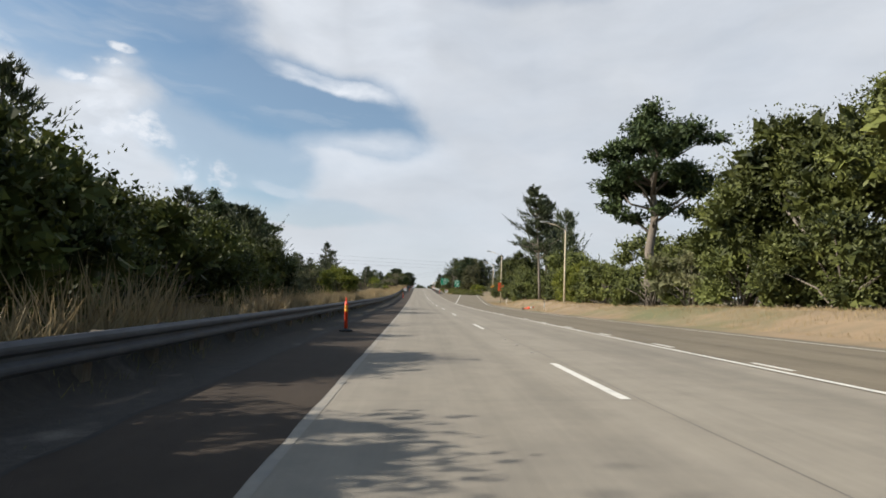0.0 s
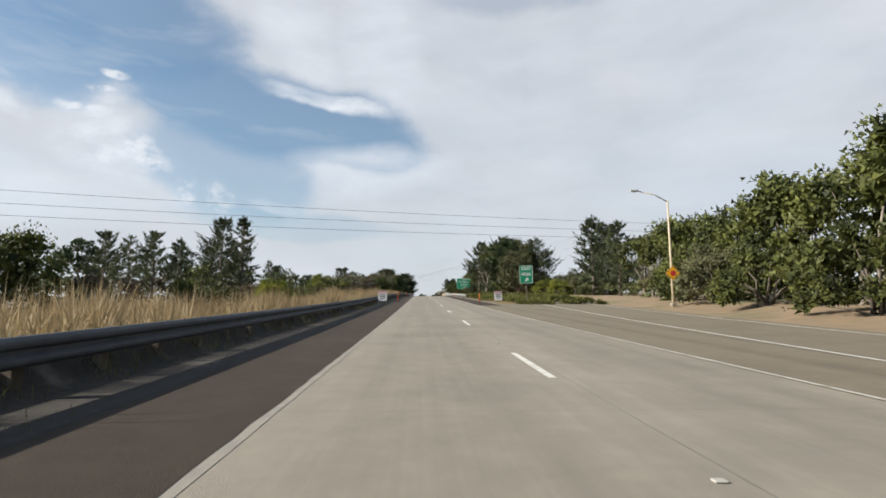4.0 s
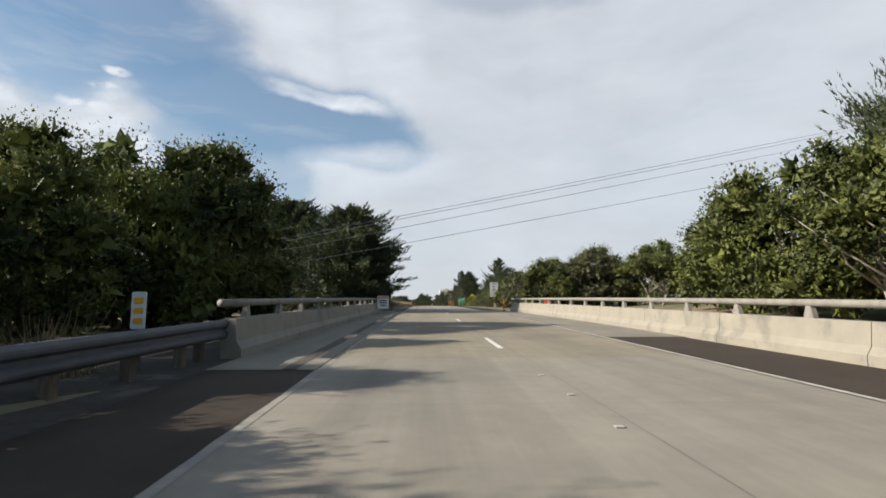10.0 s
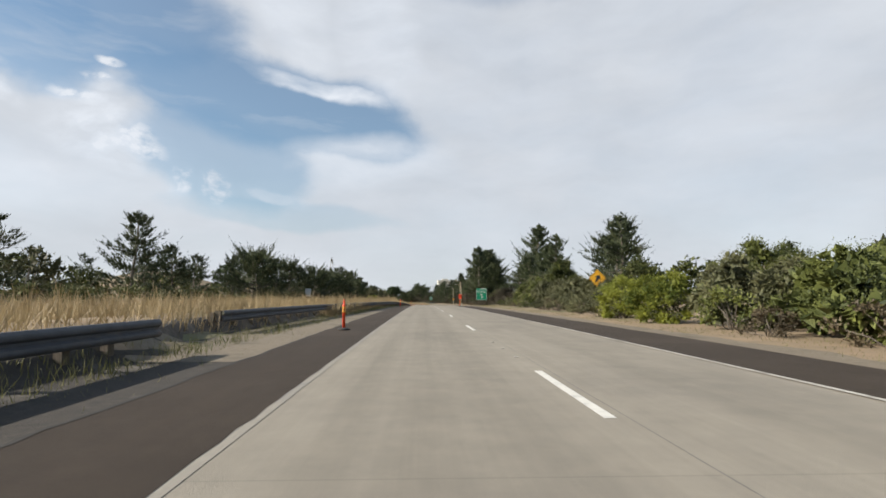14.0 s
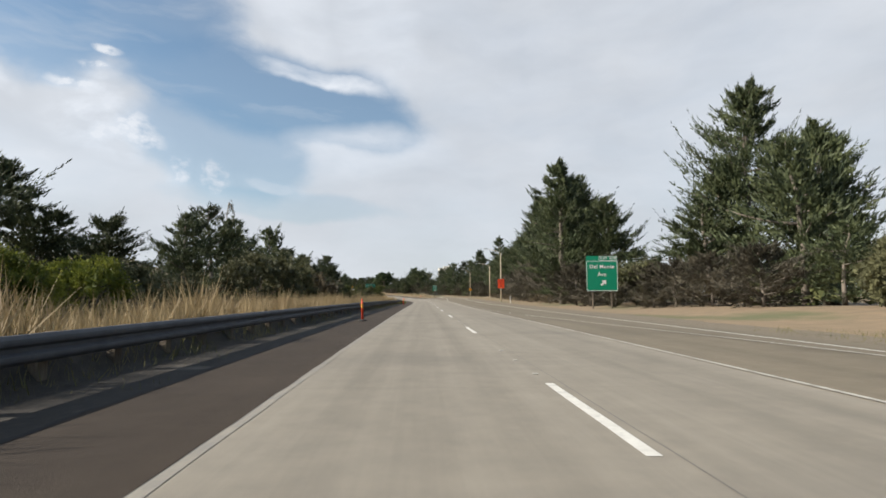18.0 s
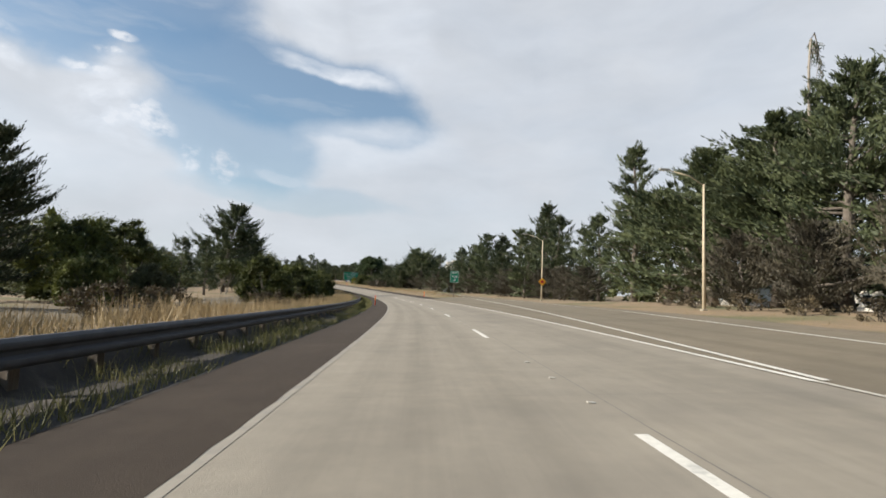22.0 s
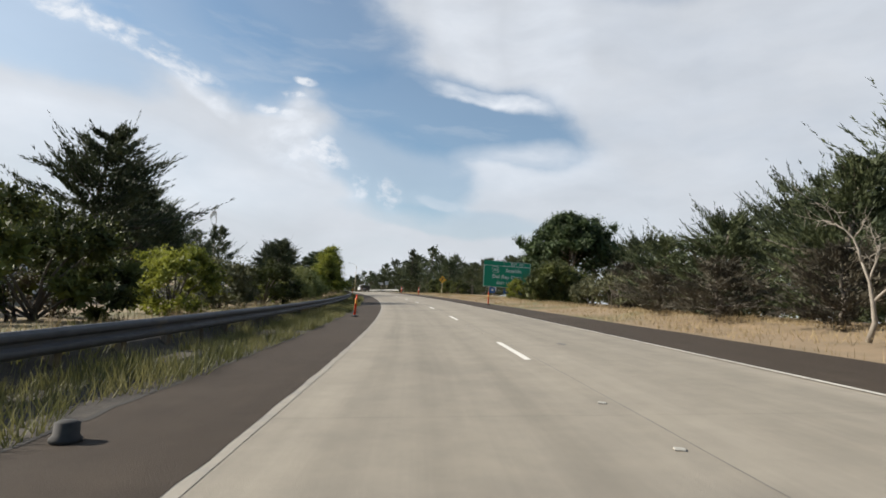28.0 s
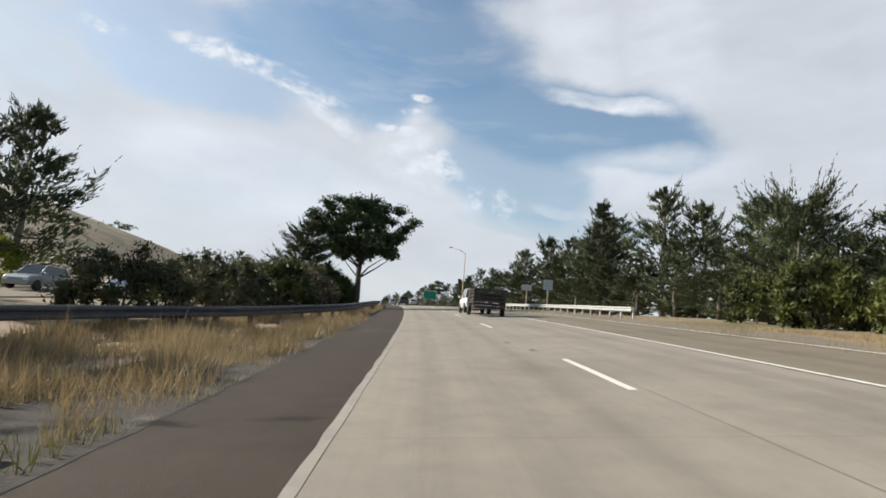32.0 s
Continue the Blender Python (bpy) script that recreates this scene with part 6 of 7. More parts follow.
# ---- grass ----
def grass(name, label, mat, patches, seed):
    """patches: from, to, inner and outer offset, height, blades a square metre."""
    g = np.random.default_rng(seed)
    tris = []
    for a, b, u0, u1, h, dens in patches:
        n = int((b - a) * abs(u1 - u0) * dens)
        s, u = g.uniform(a, b, n), g.uniform(u0, u1, n)
        keep = np.array([noise.noise((float(q) * 0.35, float(w) * 0.5, seed)) > -0.22 for q, w in zip(s, u)])
        s, u = s[keep], u[keep]
        p = np.array([at(q, w) for q, w in zip(s, u)])
        p[:, 2] += np.array([rise(q, w) for q, w in zip(s, u)]) - 0.03
        k = h * (0.45 + 0.75 * g.random(len(s))) * np.array([0.75 + 0.6 * noise.noise((float(q) * 0.6, float(w) * 0.6, 9)) for q, w in zip(s, u)])
        d = unit(np.stack([0.35 * g.normal(size=len(s)), 0.35 * g.normal(size=len(s)), np.ones(len(s))], 1))
        side = unit(np.cross(d, g.normal(size=d.shape)))
        w = (0.006 + 0.011 * k)[:, None]
        tris.append(np.stack([p - side * w, p + side * w, p + d * k[:, None]], 1))
    return tagged(new(name, tri_mesh(name, np.concatenate(tris), M[mat])), label, "grass", kind="stuff")


grass("tall_grass", "tall dry straw-coloured grass behind the guard rail", "straw",
      [(0, 56, -10, -4.4, 0.6, 18), (78, 96, -10, -4.4, 0.6, 20), (196, 222, -9, -4.2, 0.8, 26), (264, 297, -7, -3.6, 0.6, 20), (0, 78, -4.3, -3.4, 1.3, 120), (78, 298, -4.3, -3.5, 1.35, 130), (376, 412, -5.2, -4.4, 1.1, 90), (440, 640, -4.6, -3.7, 1.4, 130), (176, 268, 10.6, 13.2, 0.45, 26), (56, 78, -9, -4.2, 0.8, 57), (96, 172, -12, -4.2, 0.7, 22), (102, 150, -8.5, -4.6, 1.25, 40), (172, 196, -9, -4.2, 1.5, 48), (222, 264, -9, -4.0, 1.2, 40), (352, 372, -9.5, -4.9, 1.3, 60),
       (396, 500, -22, -4.8, 1.2, 24), (500, 700, -10, -4.2, 1.0, 35), (700, 800, -9, -4.4, 0.8, 31), (800, 905, -7, -4.4, 0.6, 22), (905, 960, -8, -4.4, 1.0, 35), (948, 1000, -9.0, -2.1, 0.6, 190), (948, 975, -4.0, -1.75, 0.4, 120),
       (985, 1030, -6.0, -2.2, 0.6, 31)], 1)
grass("short_grass", "short dry yellow grass on the outer bank", "straw",
      [(-20, 112, 14.6, 22, 0.3, 44), (742, 800, 10.4, 17, 0.28, 35), (800, 968, 10.3, 24, 0.34, 40), (960, 1010, 14.5, 24, 0.25, 18), (600, 700, 16.5, 22, 0.2, 13), (176, 300, 11.2, 17, 0.25, 11)], 2)
grass("verge_weeds", "green and yellow weeds along the inner verge", "weeds",
      [(0, 298, -4.3, -2.95, 0.42, 70), (344, 640, -4.3, -2.95, 0.42, 70), (640, 950, -4.3, -3.2, 0.5, 60), (0, 640, -3.0, -1.9, 0.2, 16), (640, 700, -3.3, -1.75, 0.4, 150), (700, 905, -3.6, -1.75, 0.55, 230), (905, 950, -3.6, -1.9, 0.45, 160), (180, 500, 10.4, 13.5, 0.2, 18), (500, 545, 13.5, 17, 0.3, 22),
       (820, 905, -5, -3.7, 0.6, 44), (900, 950, -5, -3.7, 0.6, 35)], 3)

# ---- guard rails ----
W_BEAM = [(0.0, 0.156), (0.03, 0.150), (0.075, 0.112), (0.08, 0.085), (0.075, 0.055), (0.012, 0.018), (0.012, -0.018), (0.075, -0.055), (0.08, -0.085), (0.075, -0.112), (0.03, -0.150), (0.0, -0.156)]


def beam_mesh(a, b, offset, facing, height, thick=0.012, tall=1.0):
    """A corrugated rail between two stations; facing 1 turns its ribs to the right, -1 to the left."""
    verts, faces, n = [], [], len(W_BEAM)
    stops = [a, (a + b) / 2, b]
    for s in stops:
        for back in (0, 1):
            for d, z in W_BEAM:
                verts.append(at(s, offset(s) + facing * (d - back * thick), height + tall * z))
    for i in range(2):
        o, p = i * 2 * n, (i + 1) * 2 * n
        for k in range(n - 1):
            faces.append((o + k, o + k + 1, p + k + 1, p + k))
            faces.append((o + n + k + 1, o + n + k, p + n + k, p + n + k + 1))
        for k in (0, n - 1):
            faces.append((o + k, p + k, p + n + k, o + n + k))
    for o in (0, 4 * n):
        for k in range(n - 1):
            faces.append((o + k, o + n + k, o + n + k + 1, o + k + 1))
    me = mesh_of("beam", verts, faces, M["steel"], False)
    return me


post_mesh = bpy.data.meshes.new("post")
_bm = boxed(-0.075, 0.075, -0.1, 0.1, -0.35, 0.71, bevel=0.012)
_bm.to_mesh(post_mesh), _bm.free(), post_mesh.materials.append(M["post_wood"])
block_mesh = bpy.data.meshes.new("spacer_block")
_bm = boxed(-0.1, 0.1, -0.075, 0.075, 0.4, 0.76, bevel=0.01)
_bm.to_mesh(block_mesh), _bm.free(), block_mesh.materials.append(M["post_wood"])
thin_mesh = bpy.data.meshes.new("post")
_bm = boxed(-0.05, 0.05, -0.075, 0.075, -0.35, 0.72, bevel=0.005)
_bm.to_mesh(thin_mesh), _bm.free(), thin_mesh.materials.append(M["steel_bright"])


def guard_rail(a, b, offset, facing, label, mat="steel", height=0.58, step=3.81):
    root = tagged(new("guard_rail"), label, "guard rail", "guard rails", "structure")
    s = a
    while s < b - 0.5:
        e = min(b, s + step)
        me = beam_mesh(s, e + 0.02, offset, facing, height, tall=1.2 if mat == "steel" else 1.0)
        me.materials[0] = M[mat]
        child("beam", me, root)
        for q in (s, (s + e) / 2):
            if mat == "steel":
                child("post", post_mesh, root, stand(q, offset(q) - facing * 0.3, 0, 0))
                child("spacer_block", block_mesh, root, stand(q, offset(q) - facing * 0.112, 0, 0))
            else:
                child("post", thin_mesh, root, stand(q, offset(q) - facing * 0.09, 0, 0))
        s = e
    return root


rail_label = "weathered steel guard rail, shade darkened into its grey, on dark timber posts"
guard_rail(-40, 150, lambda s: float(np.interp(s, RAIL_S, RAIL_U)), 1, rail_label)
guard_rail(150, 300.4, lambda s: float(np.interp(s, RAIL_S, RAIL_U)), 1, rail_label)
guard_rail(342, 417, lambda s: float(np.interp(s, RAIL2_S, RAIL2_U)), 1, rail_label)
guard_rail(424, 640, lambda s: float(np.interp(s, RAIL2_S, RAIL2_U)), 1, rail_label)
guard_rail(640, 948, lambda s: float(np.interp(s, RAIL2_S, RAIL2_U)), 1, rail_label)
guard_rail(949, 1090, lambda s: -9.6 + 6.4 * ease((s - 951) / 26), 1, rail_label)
guard_rail(222, 286, lambda s: 10.1 - 0.9 * ease((s - 222) / 55), -1, "bright galvanised guard rail on steel posts before the bridge", "steel_bright")
guard_rail(978, 1030, lambda s: 14.2 - 0.02 * (s - 978), -1, "bright galvanised guard rail on steel posts beside the entry lane", "steel_bright")


# ---- bridge parapets with a tube rail ----
def parapet(a, b, u, facing, label):
    root = tagged(new("bridge_parapet"), label, "parapet", "bridge parapets", "structure")
    profile = [(0.0, -0.3), (0.0, 0.18), (-0.1, 0.34), (-0.14, 0.78), (-0.42, 0.78), (-0.42, -0.3)]
    stops = span(a, b, 6.0)
    for i in range(len(stops) - 1):
        verts, faces, n = [], [], len(profile)
        for s in (stops[i] + 0.012, (stops[i] + stops[i + 1]) / 2, stops[i + 1] - 0.012):
            verts += [at(s, u + facing * d, z) for d, z in profile]
        for j in range(2):
            for k in range(n):
                q = (k + 1) % n
                faces.append((j * n + k, j * n + q, (j + 1) * n + q, (j + 1) * n + k))
        faces += [tuple(range(n)), tuple(range(2 * n, 3 * n))]
        child("panel", mesh_of("panel", verts, faces, M["barrier"]), root)
    rail_u = u - facing * 0.27
    pts = [at(s, rail_u, 1.1) for s in span(a - 0.5, b + 0.5, 3.0)]
    child("rail", tubes("rail", [(pts, [0.085] * len(pts))], M["old_rail"], 8), root, label="grey metal tube rail")
    for s in span(a + 1.2, b - 1.2, 3.0):
        bm = bmesh.new()
        v = [bm.verts.new(p) for p in ((-0.06, -0.16, 0.77), (0.06, -0.16, 0.77), (0.06, 0.16, 0.77), (-0.06, 0.16, 0.77), (-0.05, -0.07, 1.06), (0.05, -0.07, 1.06), (0.05, 0.07, 1.06), (-0.05, 0.07, 1.06))]
        for f in ((3, 2, 1, 0), (4, 5, 6, 7), (0, 1, 5, 4), (1, 2, 6, 5), (2, 3, 7, 6), (3, 0, 4, 7)):
            bm.faces.new([v[k] for k in f])
        part("rail_support", bm, M["old_rail"], root).matrix_basis = stand(s, rail_u)
    return root


parapet(300, 342, -1.85, 1, "concrete bridge parapet in shade with a grey tube rail")
parapet(287, 344, 9.75, -1, "sunlit tan concrete bridge parapet with a grey tube rail")
parapet(322, 345, -11.2, 1, "shaded concrete parapet of the opposite bridge with a tube rail")
_end = tagged(new("parapet_end_block"), "pale squared concrete end block of the bridge parapet", "barrier", kind="structure")
part("block", boxed(-0.22, 0.22, -1.6, 1.6, -0.3, 0.95, bevel=0.03), M["barrier"], _end)
_end.matrix_basis = stand(285.2, 9.95)


# ---- channelizer posts and cones ----
def channelizer():
    root = tagged(new("channelizer_post"), "orange plastic traffic post with two bands on black rubber", "traffic post", "orange posts")
    child("base", lathe("base", [(0.23, 0), (0.23, 0.03), (0.2, 0.055), (0.08, 0.075), (0.07, 0.09)], M["rubber"], 8), root)
    child("tube", lathe("tube", [(0.056, 0.07), (0.053, 0.86), (0.06, 0.865), (0.06, 0.9), (0.034, 0.92), (0.03, 1.07), (0.034, 1.075), (0.034, 1.095), (0.0, 1.1)], M["orange"], 14), root)
    for z in (0.64, 0.76):
        child("band", lathe("band", [(0.056, z), (0.058, z + 0.005), (0.0575, z + 0.085), (0.055, z + 0.09)], M["yellow_band"], 14), root, label="weathered yellow reflective band")
    return root


POSTS = [(19, -1.25), (109, -1.3), (186.5, -1.25), (238, -1.35), (355, -1.75), (426, -1.15), (487, -1.4), (553, -1.1), (620.5, -1.4), (704.5, -1.3), (852, -1.15), (945.2, -1.25),
         (181, 8.5), (227.7, 8.3), (293, 9.0), (407, 8.7), (496, 7.8), (750.5, 9.1), (871, 9.0), (345, 9.3)]
_first = channelizer()
for i, (s, u) in enumerate(POSTS):
    m = stand(s, u, 0.012) @ Matrix.Rotation(radians((i * 37 % 7 - 3) * 0.7), 4, "Y")
    if i == 0:
        _first.matrix_basis = m
    else:
        copy_thing(_first, m)


def cone(s, u, label="tall orange and white traffic cone beside the shoulder", fallen=False):
    root = tagged(new("traffic_cone"), label, "traffic cone")
    child("base", lathe("base", [(0.19, 0), (0.19, 0.04), (0.12, 0.07)], M["rubber"], 8), root)
    child("stem", lathe("stem", [(0.06, 0.05), (0.055, 0.55), (0.13, 0.56)], M["orange"], 14), root)
    child("cone", lathe("cone", [(0.14, 0.55), (0.1, 0.85), (0.035, 1.3), (0.0, 1.31)], M["orange"], 14), root)
    child("band", lathe("band", [(0.106, 0.82), (0.075, 1.05)], M["white"], 14), root, label="white reflective band")
    root.matrix_basis = stand(s, u, 0.2 if fallen else 0.01) @ Matrix.Rotation(radians(80 if fallen else 0), 4, "Y")


cone(926, 9.5), cone(948, 9.6)
cone(61.6, 12.8, "orange and white traffic cone lying on the asphalt", True)
_tub = tagged(new("rubber_base"), "black rubber post base dropped on the inner shoulder", "traffic post")
child("block", lathe("block", [(0.125, 0), (0.125, 0.035), (0.1, 0.06), (0.095, 0.16), (0.07, 0.175), (0.0, 0.18)], M["rubber"], 12), _tub)
_tub.matrix_basis = stand(828.6, -1.4, 0.01)


# ---- signs ----
def lettering(text, size, x, z, mat, parent, y, spacing=1.0):
    cu = bpy.data.curves.new("lettering", "FONT")
    cu.body, cu.size, cu.align_x, cu.align_y, cu.space_character, cu.extrude = text, size, "CENTER", "CENTER", spacing, 0.004
    cu.offset = size * 0.014
    tmp = bpy.data.objects.new("lettering", cu)
    scene.collection.objects.link(tmp)
    me = bpy.data.meshes.new_from_object(tmp)
    bpy.data.objects.remove(tmp)
    me.materials.append(M[mat])
    return child("lettering", me, parent, Matrix.Translation((x, y, z)) @ Matrix.Rotation(radians(90), 4, "X"), text)


def rounded(w, h, r, depth, y):
    """An upright plate with rounded corners, its face towards -y."""
    pts = []
    for cx, cz, a0 in ((w / 2 - r, h / 2 - r, 0), (-w / 2 + r, h / 2 - r, 90), (-w / 2 + r, -h / 2 + r, 180), (w / 2 - r, -h / 2 + r, 270)):
        for k in range(5):
            a = radians(a0 + 22.5 * k)
            pts.append((cx + r * math.cos(a), cz + r * math.sin(a)))
    n = len(pts)
    verts = [(x, y, z) for x, z in pts] + [(x, y + depth, z) for x, z in pts]
    faces = [tuple(range(n)), tuple(range(2 * n - 1, n - 1, -1))] + [(k, k + n, (k + 1) % n + n, (k + 1) % n) for k in range(n)]
    return verts, faces


def plate(name, w, h, r, depth, y, mat, parent, x=0.0, z=0.0, label=""):
    v, f = rounded(w, h, r, depth, y)
    return child(name, mesh_of(name, v, f, M[mat]), parent, Matrix.Translation((x, 0, z)), label)


def frame_plate(w, h, r, t, y, mat, parent, x=0.0, z=0.0, depth=0.006):
    """A thin border line round a plate."""
    (va, _), (vb, _) = rounded(w, h, r, 0, y), rounded(w - 2 * t, h - 2 * t, max(0.01, r - t), 0, y)
    n = len(va) // 2
    a, b = va[:n], vb[:n]
    verts = a + b + [(p[0], p[1] + depth, p[2]) for p in a] + [(p[0], p[1] + depth, p[2]) for p in b]
    faces = []
    for k in range(n):
        q = (k + 1) % n
        faces += [(k, k + n, q + n, q), (k, q, q + 2 * n, k + 2 * n), (k + n, k + 3 * n, q + 3 * n, q + n)]
    return child("border", mesh_of("border", verts, faces, M[mat]), parent, Matrix.Translation((x, 0, z)))


def sign_post(parent, x, top, mat="post_wood", half=0.07, foot=-0.4, y=0.06):
    return part("post", boxed(x - half, x + half, y, y + 2 * half, foot, top, bevel=0.01), M[mat], parent)


def arrow(parent, x, z, size, mat, y, turn):
    pts = [(-0.13, -0.5), (0.13, -0.5), (0.13, 0.02), (0.42, 0.02), (0, 0.5), (-0.42, 0.02), (-0.13, 0.02)]
    v = [(p[0] * size, y, p[1] * size) for p in pts] + [(p[0] * size, y + 0.006, p[1] * size) for p in pts]
    n = len(pts)
    f = [tuple(range(n)), tuple(range(2 * n - 1, n - 1, -1))] + [(k, k + n, (k + 1) % n + n, (k + 1) % n) for k in range(n)]
    return child("arrow", mesh_of("arrow", v, f, M[mat]), parent, Matrix.Translation((x, 0, z)) @ Matrix.Rotation(radians(turn), 4, "Y"))


def exit_sign(s, u0, u1, z0, z1, tab, lines, label, tab_text, tab_split=True, posts=(0.2, 0.8)):
    w, h = u1 - u0, z1 - z0
    root = tagged(new("freeway_sign"), label, "road sign", "green freeway signs")
    g = rise(s, (u0 + u1) / 2)
    cz = (z0 + z1) / 2
    panel = plate("panel", w, h, 0.12, 0.04, 0.0, "green_sign", root, 0, cz)
    main_h = h - tab if tab_split else h
    frame_plate(w - 0.03, main_h - 0.03, 0.14, 0.045, -0.008, "white", root, 0, z0 + main_h / 2)
    tw = w * 0.58
    th = tab if tab_split else 0.58
    frame_plate(tw, th - 0.03, 0.08, 0.035, -0.008, "white", root, w / 2 - tw / 2 - 0.02, z1 - th / 2)
    for text, size, x, z in lines:
        lettering(text, size, x, z, "white", root, -0.012, 1.08)
    lettering(tab_text, th * 0.62, w / 2 - tw / 2, z1 - th / 2, "white", root, -0.012, 1.12)
    for f in posts:
        sign_post(root, -w / 2 + w * f, z0 + 0.6, foot=g - 0.5)
    root.matrix_basis = stand(s, (u0 + u1) / 2, 0.0, -2)
    return root


exit_sign(300, 13.4, 17.8, 2.25, 5.65, 0.6, [("Del Monte", 0.66, 0, 4.55), ("Avenue", 0.66, 0, 3.65), ("1/4 MILE", 0.5, 0, 2.8)],
          "green freeway sign for Del Monte Avenue on two timber posts", "EXIT  402B", False, (0.14, 0.9))
_sg = exit_sign(582, 18.7, 21.9, 1.75, 5.35, 0.5, [("Del Monte", 0.54, 0, 4.25), ("Ave", 0.54, 0, 3.45)],
               "green freeway exit sign for Del Monte Ave with an arrow", "EXIT  402B", True)
arrow(_sg, 0.15, 2.6, 0.75, "white", -0.012, 45)
_sg = exit_sign(897, 14.0, 20.4, 1.65, 5.15, 0.6, [("Seaside", 0.68, 0.85, 3.95), ("Del Rey Oaks", 0.66, 0, 3.05), ("EXIT 1/2 MILE", 0.5, 0.2, 2.2)],
               "green freeway sign for Seaside with blue plates below", "EXIT  403", True, (0.14, 0.86))
frame_plate(0.98, 0.86, 0.36, 0.04, -0.01, "white", _sg, -1.6, 3.98)
lettering("218", 0.42, -1.6, 3.95, "white", _sg, -0.012)
for x, w in ((-1.9, 0.75), (0.0, 0.75), (2.0, 0.8)):
    p_ = plate("service_plate", w, 0.72, 0.05, 0.02, 0.0, "blue_sign", _sg, x, 1.22, "small blue service plate")
    plate("symbol", w * 0.4, 0.3, 0.1, 0.004, -0.006, "white", _sg, x, 1.24)


def gore_sign(s, u, text, base):
    root = tagged(new("exit_gore_sign"), "green exit number sign with an arrow on one post", "road sign", "green freeway signs")
    plate("panel", 1.55, 2.1, 0.1, 0.03, 0, "green_sign", root, 0, base + 1.05)
    frame_plate(1.5, 2.05, 0.1, 0.04, -0.008, "white", root, 0, base + 1.05)
    lettering("EXIT", 0.5, 0, base + 1.72, "white", root, -0.012, 1.08)
    lettering(text, 0.5, 0, base + 1.08, "white", root, -0.012, 1.02)
    arrow(root, 0.05, base + 0.45, 0.55, "white", -0.012, 45)
    sign_post(root, 0, base + 0.3, "post_wood", 0.07, rise(s, u) - 0.4)
    root.matrix_basis = stand(s, u, 0, -2)


gore_sign(180, 13.9, "402A", 2.3), gore_sign(746, 13.9, "402B", 2.6)


def bars(root, rows, y, mat):
    """Writing too small to read: plain bars."""
    for x, z, w, h in rows:
        plate("text_bar", w, h, h * 0.3, 0.004, y, mat, root, x, z)


speed = tagged(new("speed_limit_sign"), "white speed limit sign above a radar plate", "road sign")
plate("panel", 1.22, 1.5, 0.06, 0.02, 0, "white", speed, 0, 3.05)
frame_plate(1.16, 1.44, 0.06, 0.02, -0.006, "black", speed, 0, 3.05)
lettering("SPEED", 0.31, 0, 3.55, "black", speed, -0.01), lettering("LIMIT", 0.31, 0, 3.15, "black", speed, -0.01), lettering("65", 0.62, 0, 2.65, "black", speed, -0.01)
plate("radar_plate", 1.22, 0.72, 0.06, 0.02, 0, "white", speed, 0, 1.92)
frame_plate(1.16, 0.66, 0.06, 0.02, -0.006, "black", speed, 0, 1.92)
lettering("RADAR", 0.22, 0, 2.06, "black", speed, -0.01), lettering("ENFORCED", 0.2, 0, 1.79, "black", speed, -0.01)
sign_post(speed, 0, 3.6, "lamp_pole", 0.05, -0.4, 0.03)
speed.matrix_basis = stand(380.6, 12.5, 0, -2)


def diamond(s, u, z, side, label, symbol, post=True):
    root = tagged(new("warning_sign"), label, "road sign", "yellow warning signs")
    v, f = rounded(side, side, 0.06, 0.02, 0)
    turned = Matrix.Translation((0, 0, z)) @ Matrix.Rotation(radians(45), 4, "Y")
    child("panel", mesh_of("panel", v, f, M["yellow"]), root, turned)
    b = frame_plate(side - 0.06, side - 0.06, 0.05, 0.025, -0.006, "black", root)
    b.matrix_basis = turned
    if symbol == "merge":
        arrow(root, 0, z + 0.1, 0.62, "black", -0.01, 0)
        part("side_stroke", boxed(0.1, 0.18, -0.012, -0.004, z - 0.4, z - 0.05), M["black"], root).matrix_basis = Matrix.Rotation(radians(-8), 4, "Y")
    elif symbol == "disc":
        plate("disc", side * 0.5, side * 0.5, side * 0.24, 0.006, -0.01, "red_sign", root, 0, z)
    else:
        arrow(root, 0, z, 0.6, "black", -0.01, 30)
    if post:
        sign_post(root, 0, z + 0.3, "lamp_pole", 0.045, rise(s, u) - 0.4, 0.03)
    root.matrix_basis = stand(s, u, 0, -2)
    return root


diamond(924, 13.4, 2.75, 0.95, "yellow merge warning sign on one post in dry grass", "merge")
diamond(446, 14.6, 2.6, 0.95, "yellow diamond warning sign among shrubs", "bend")


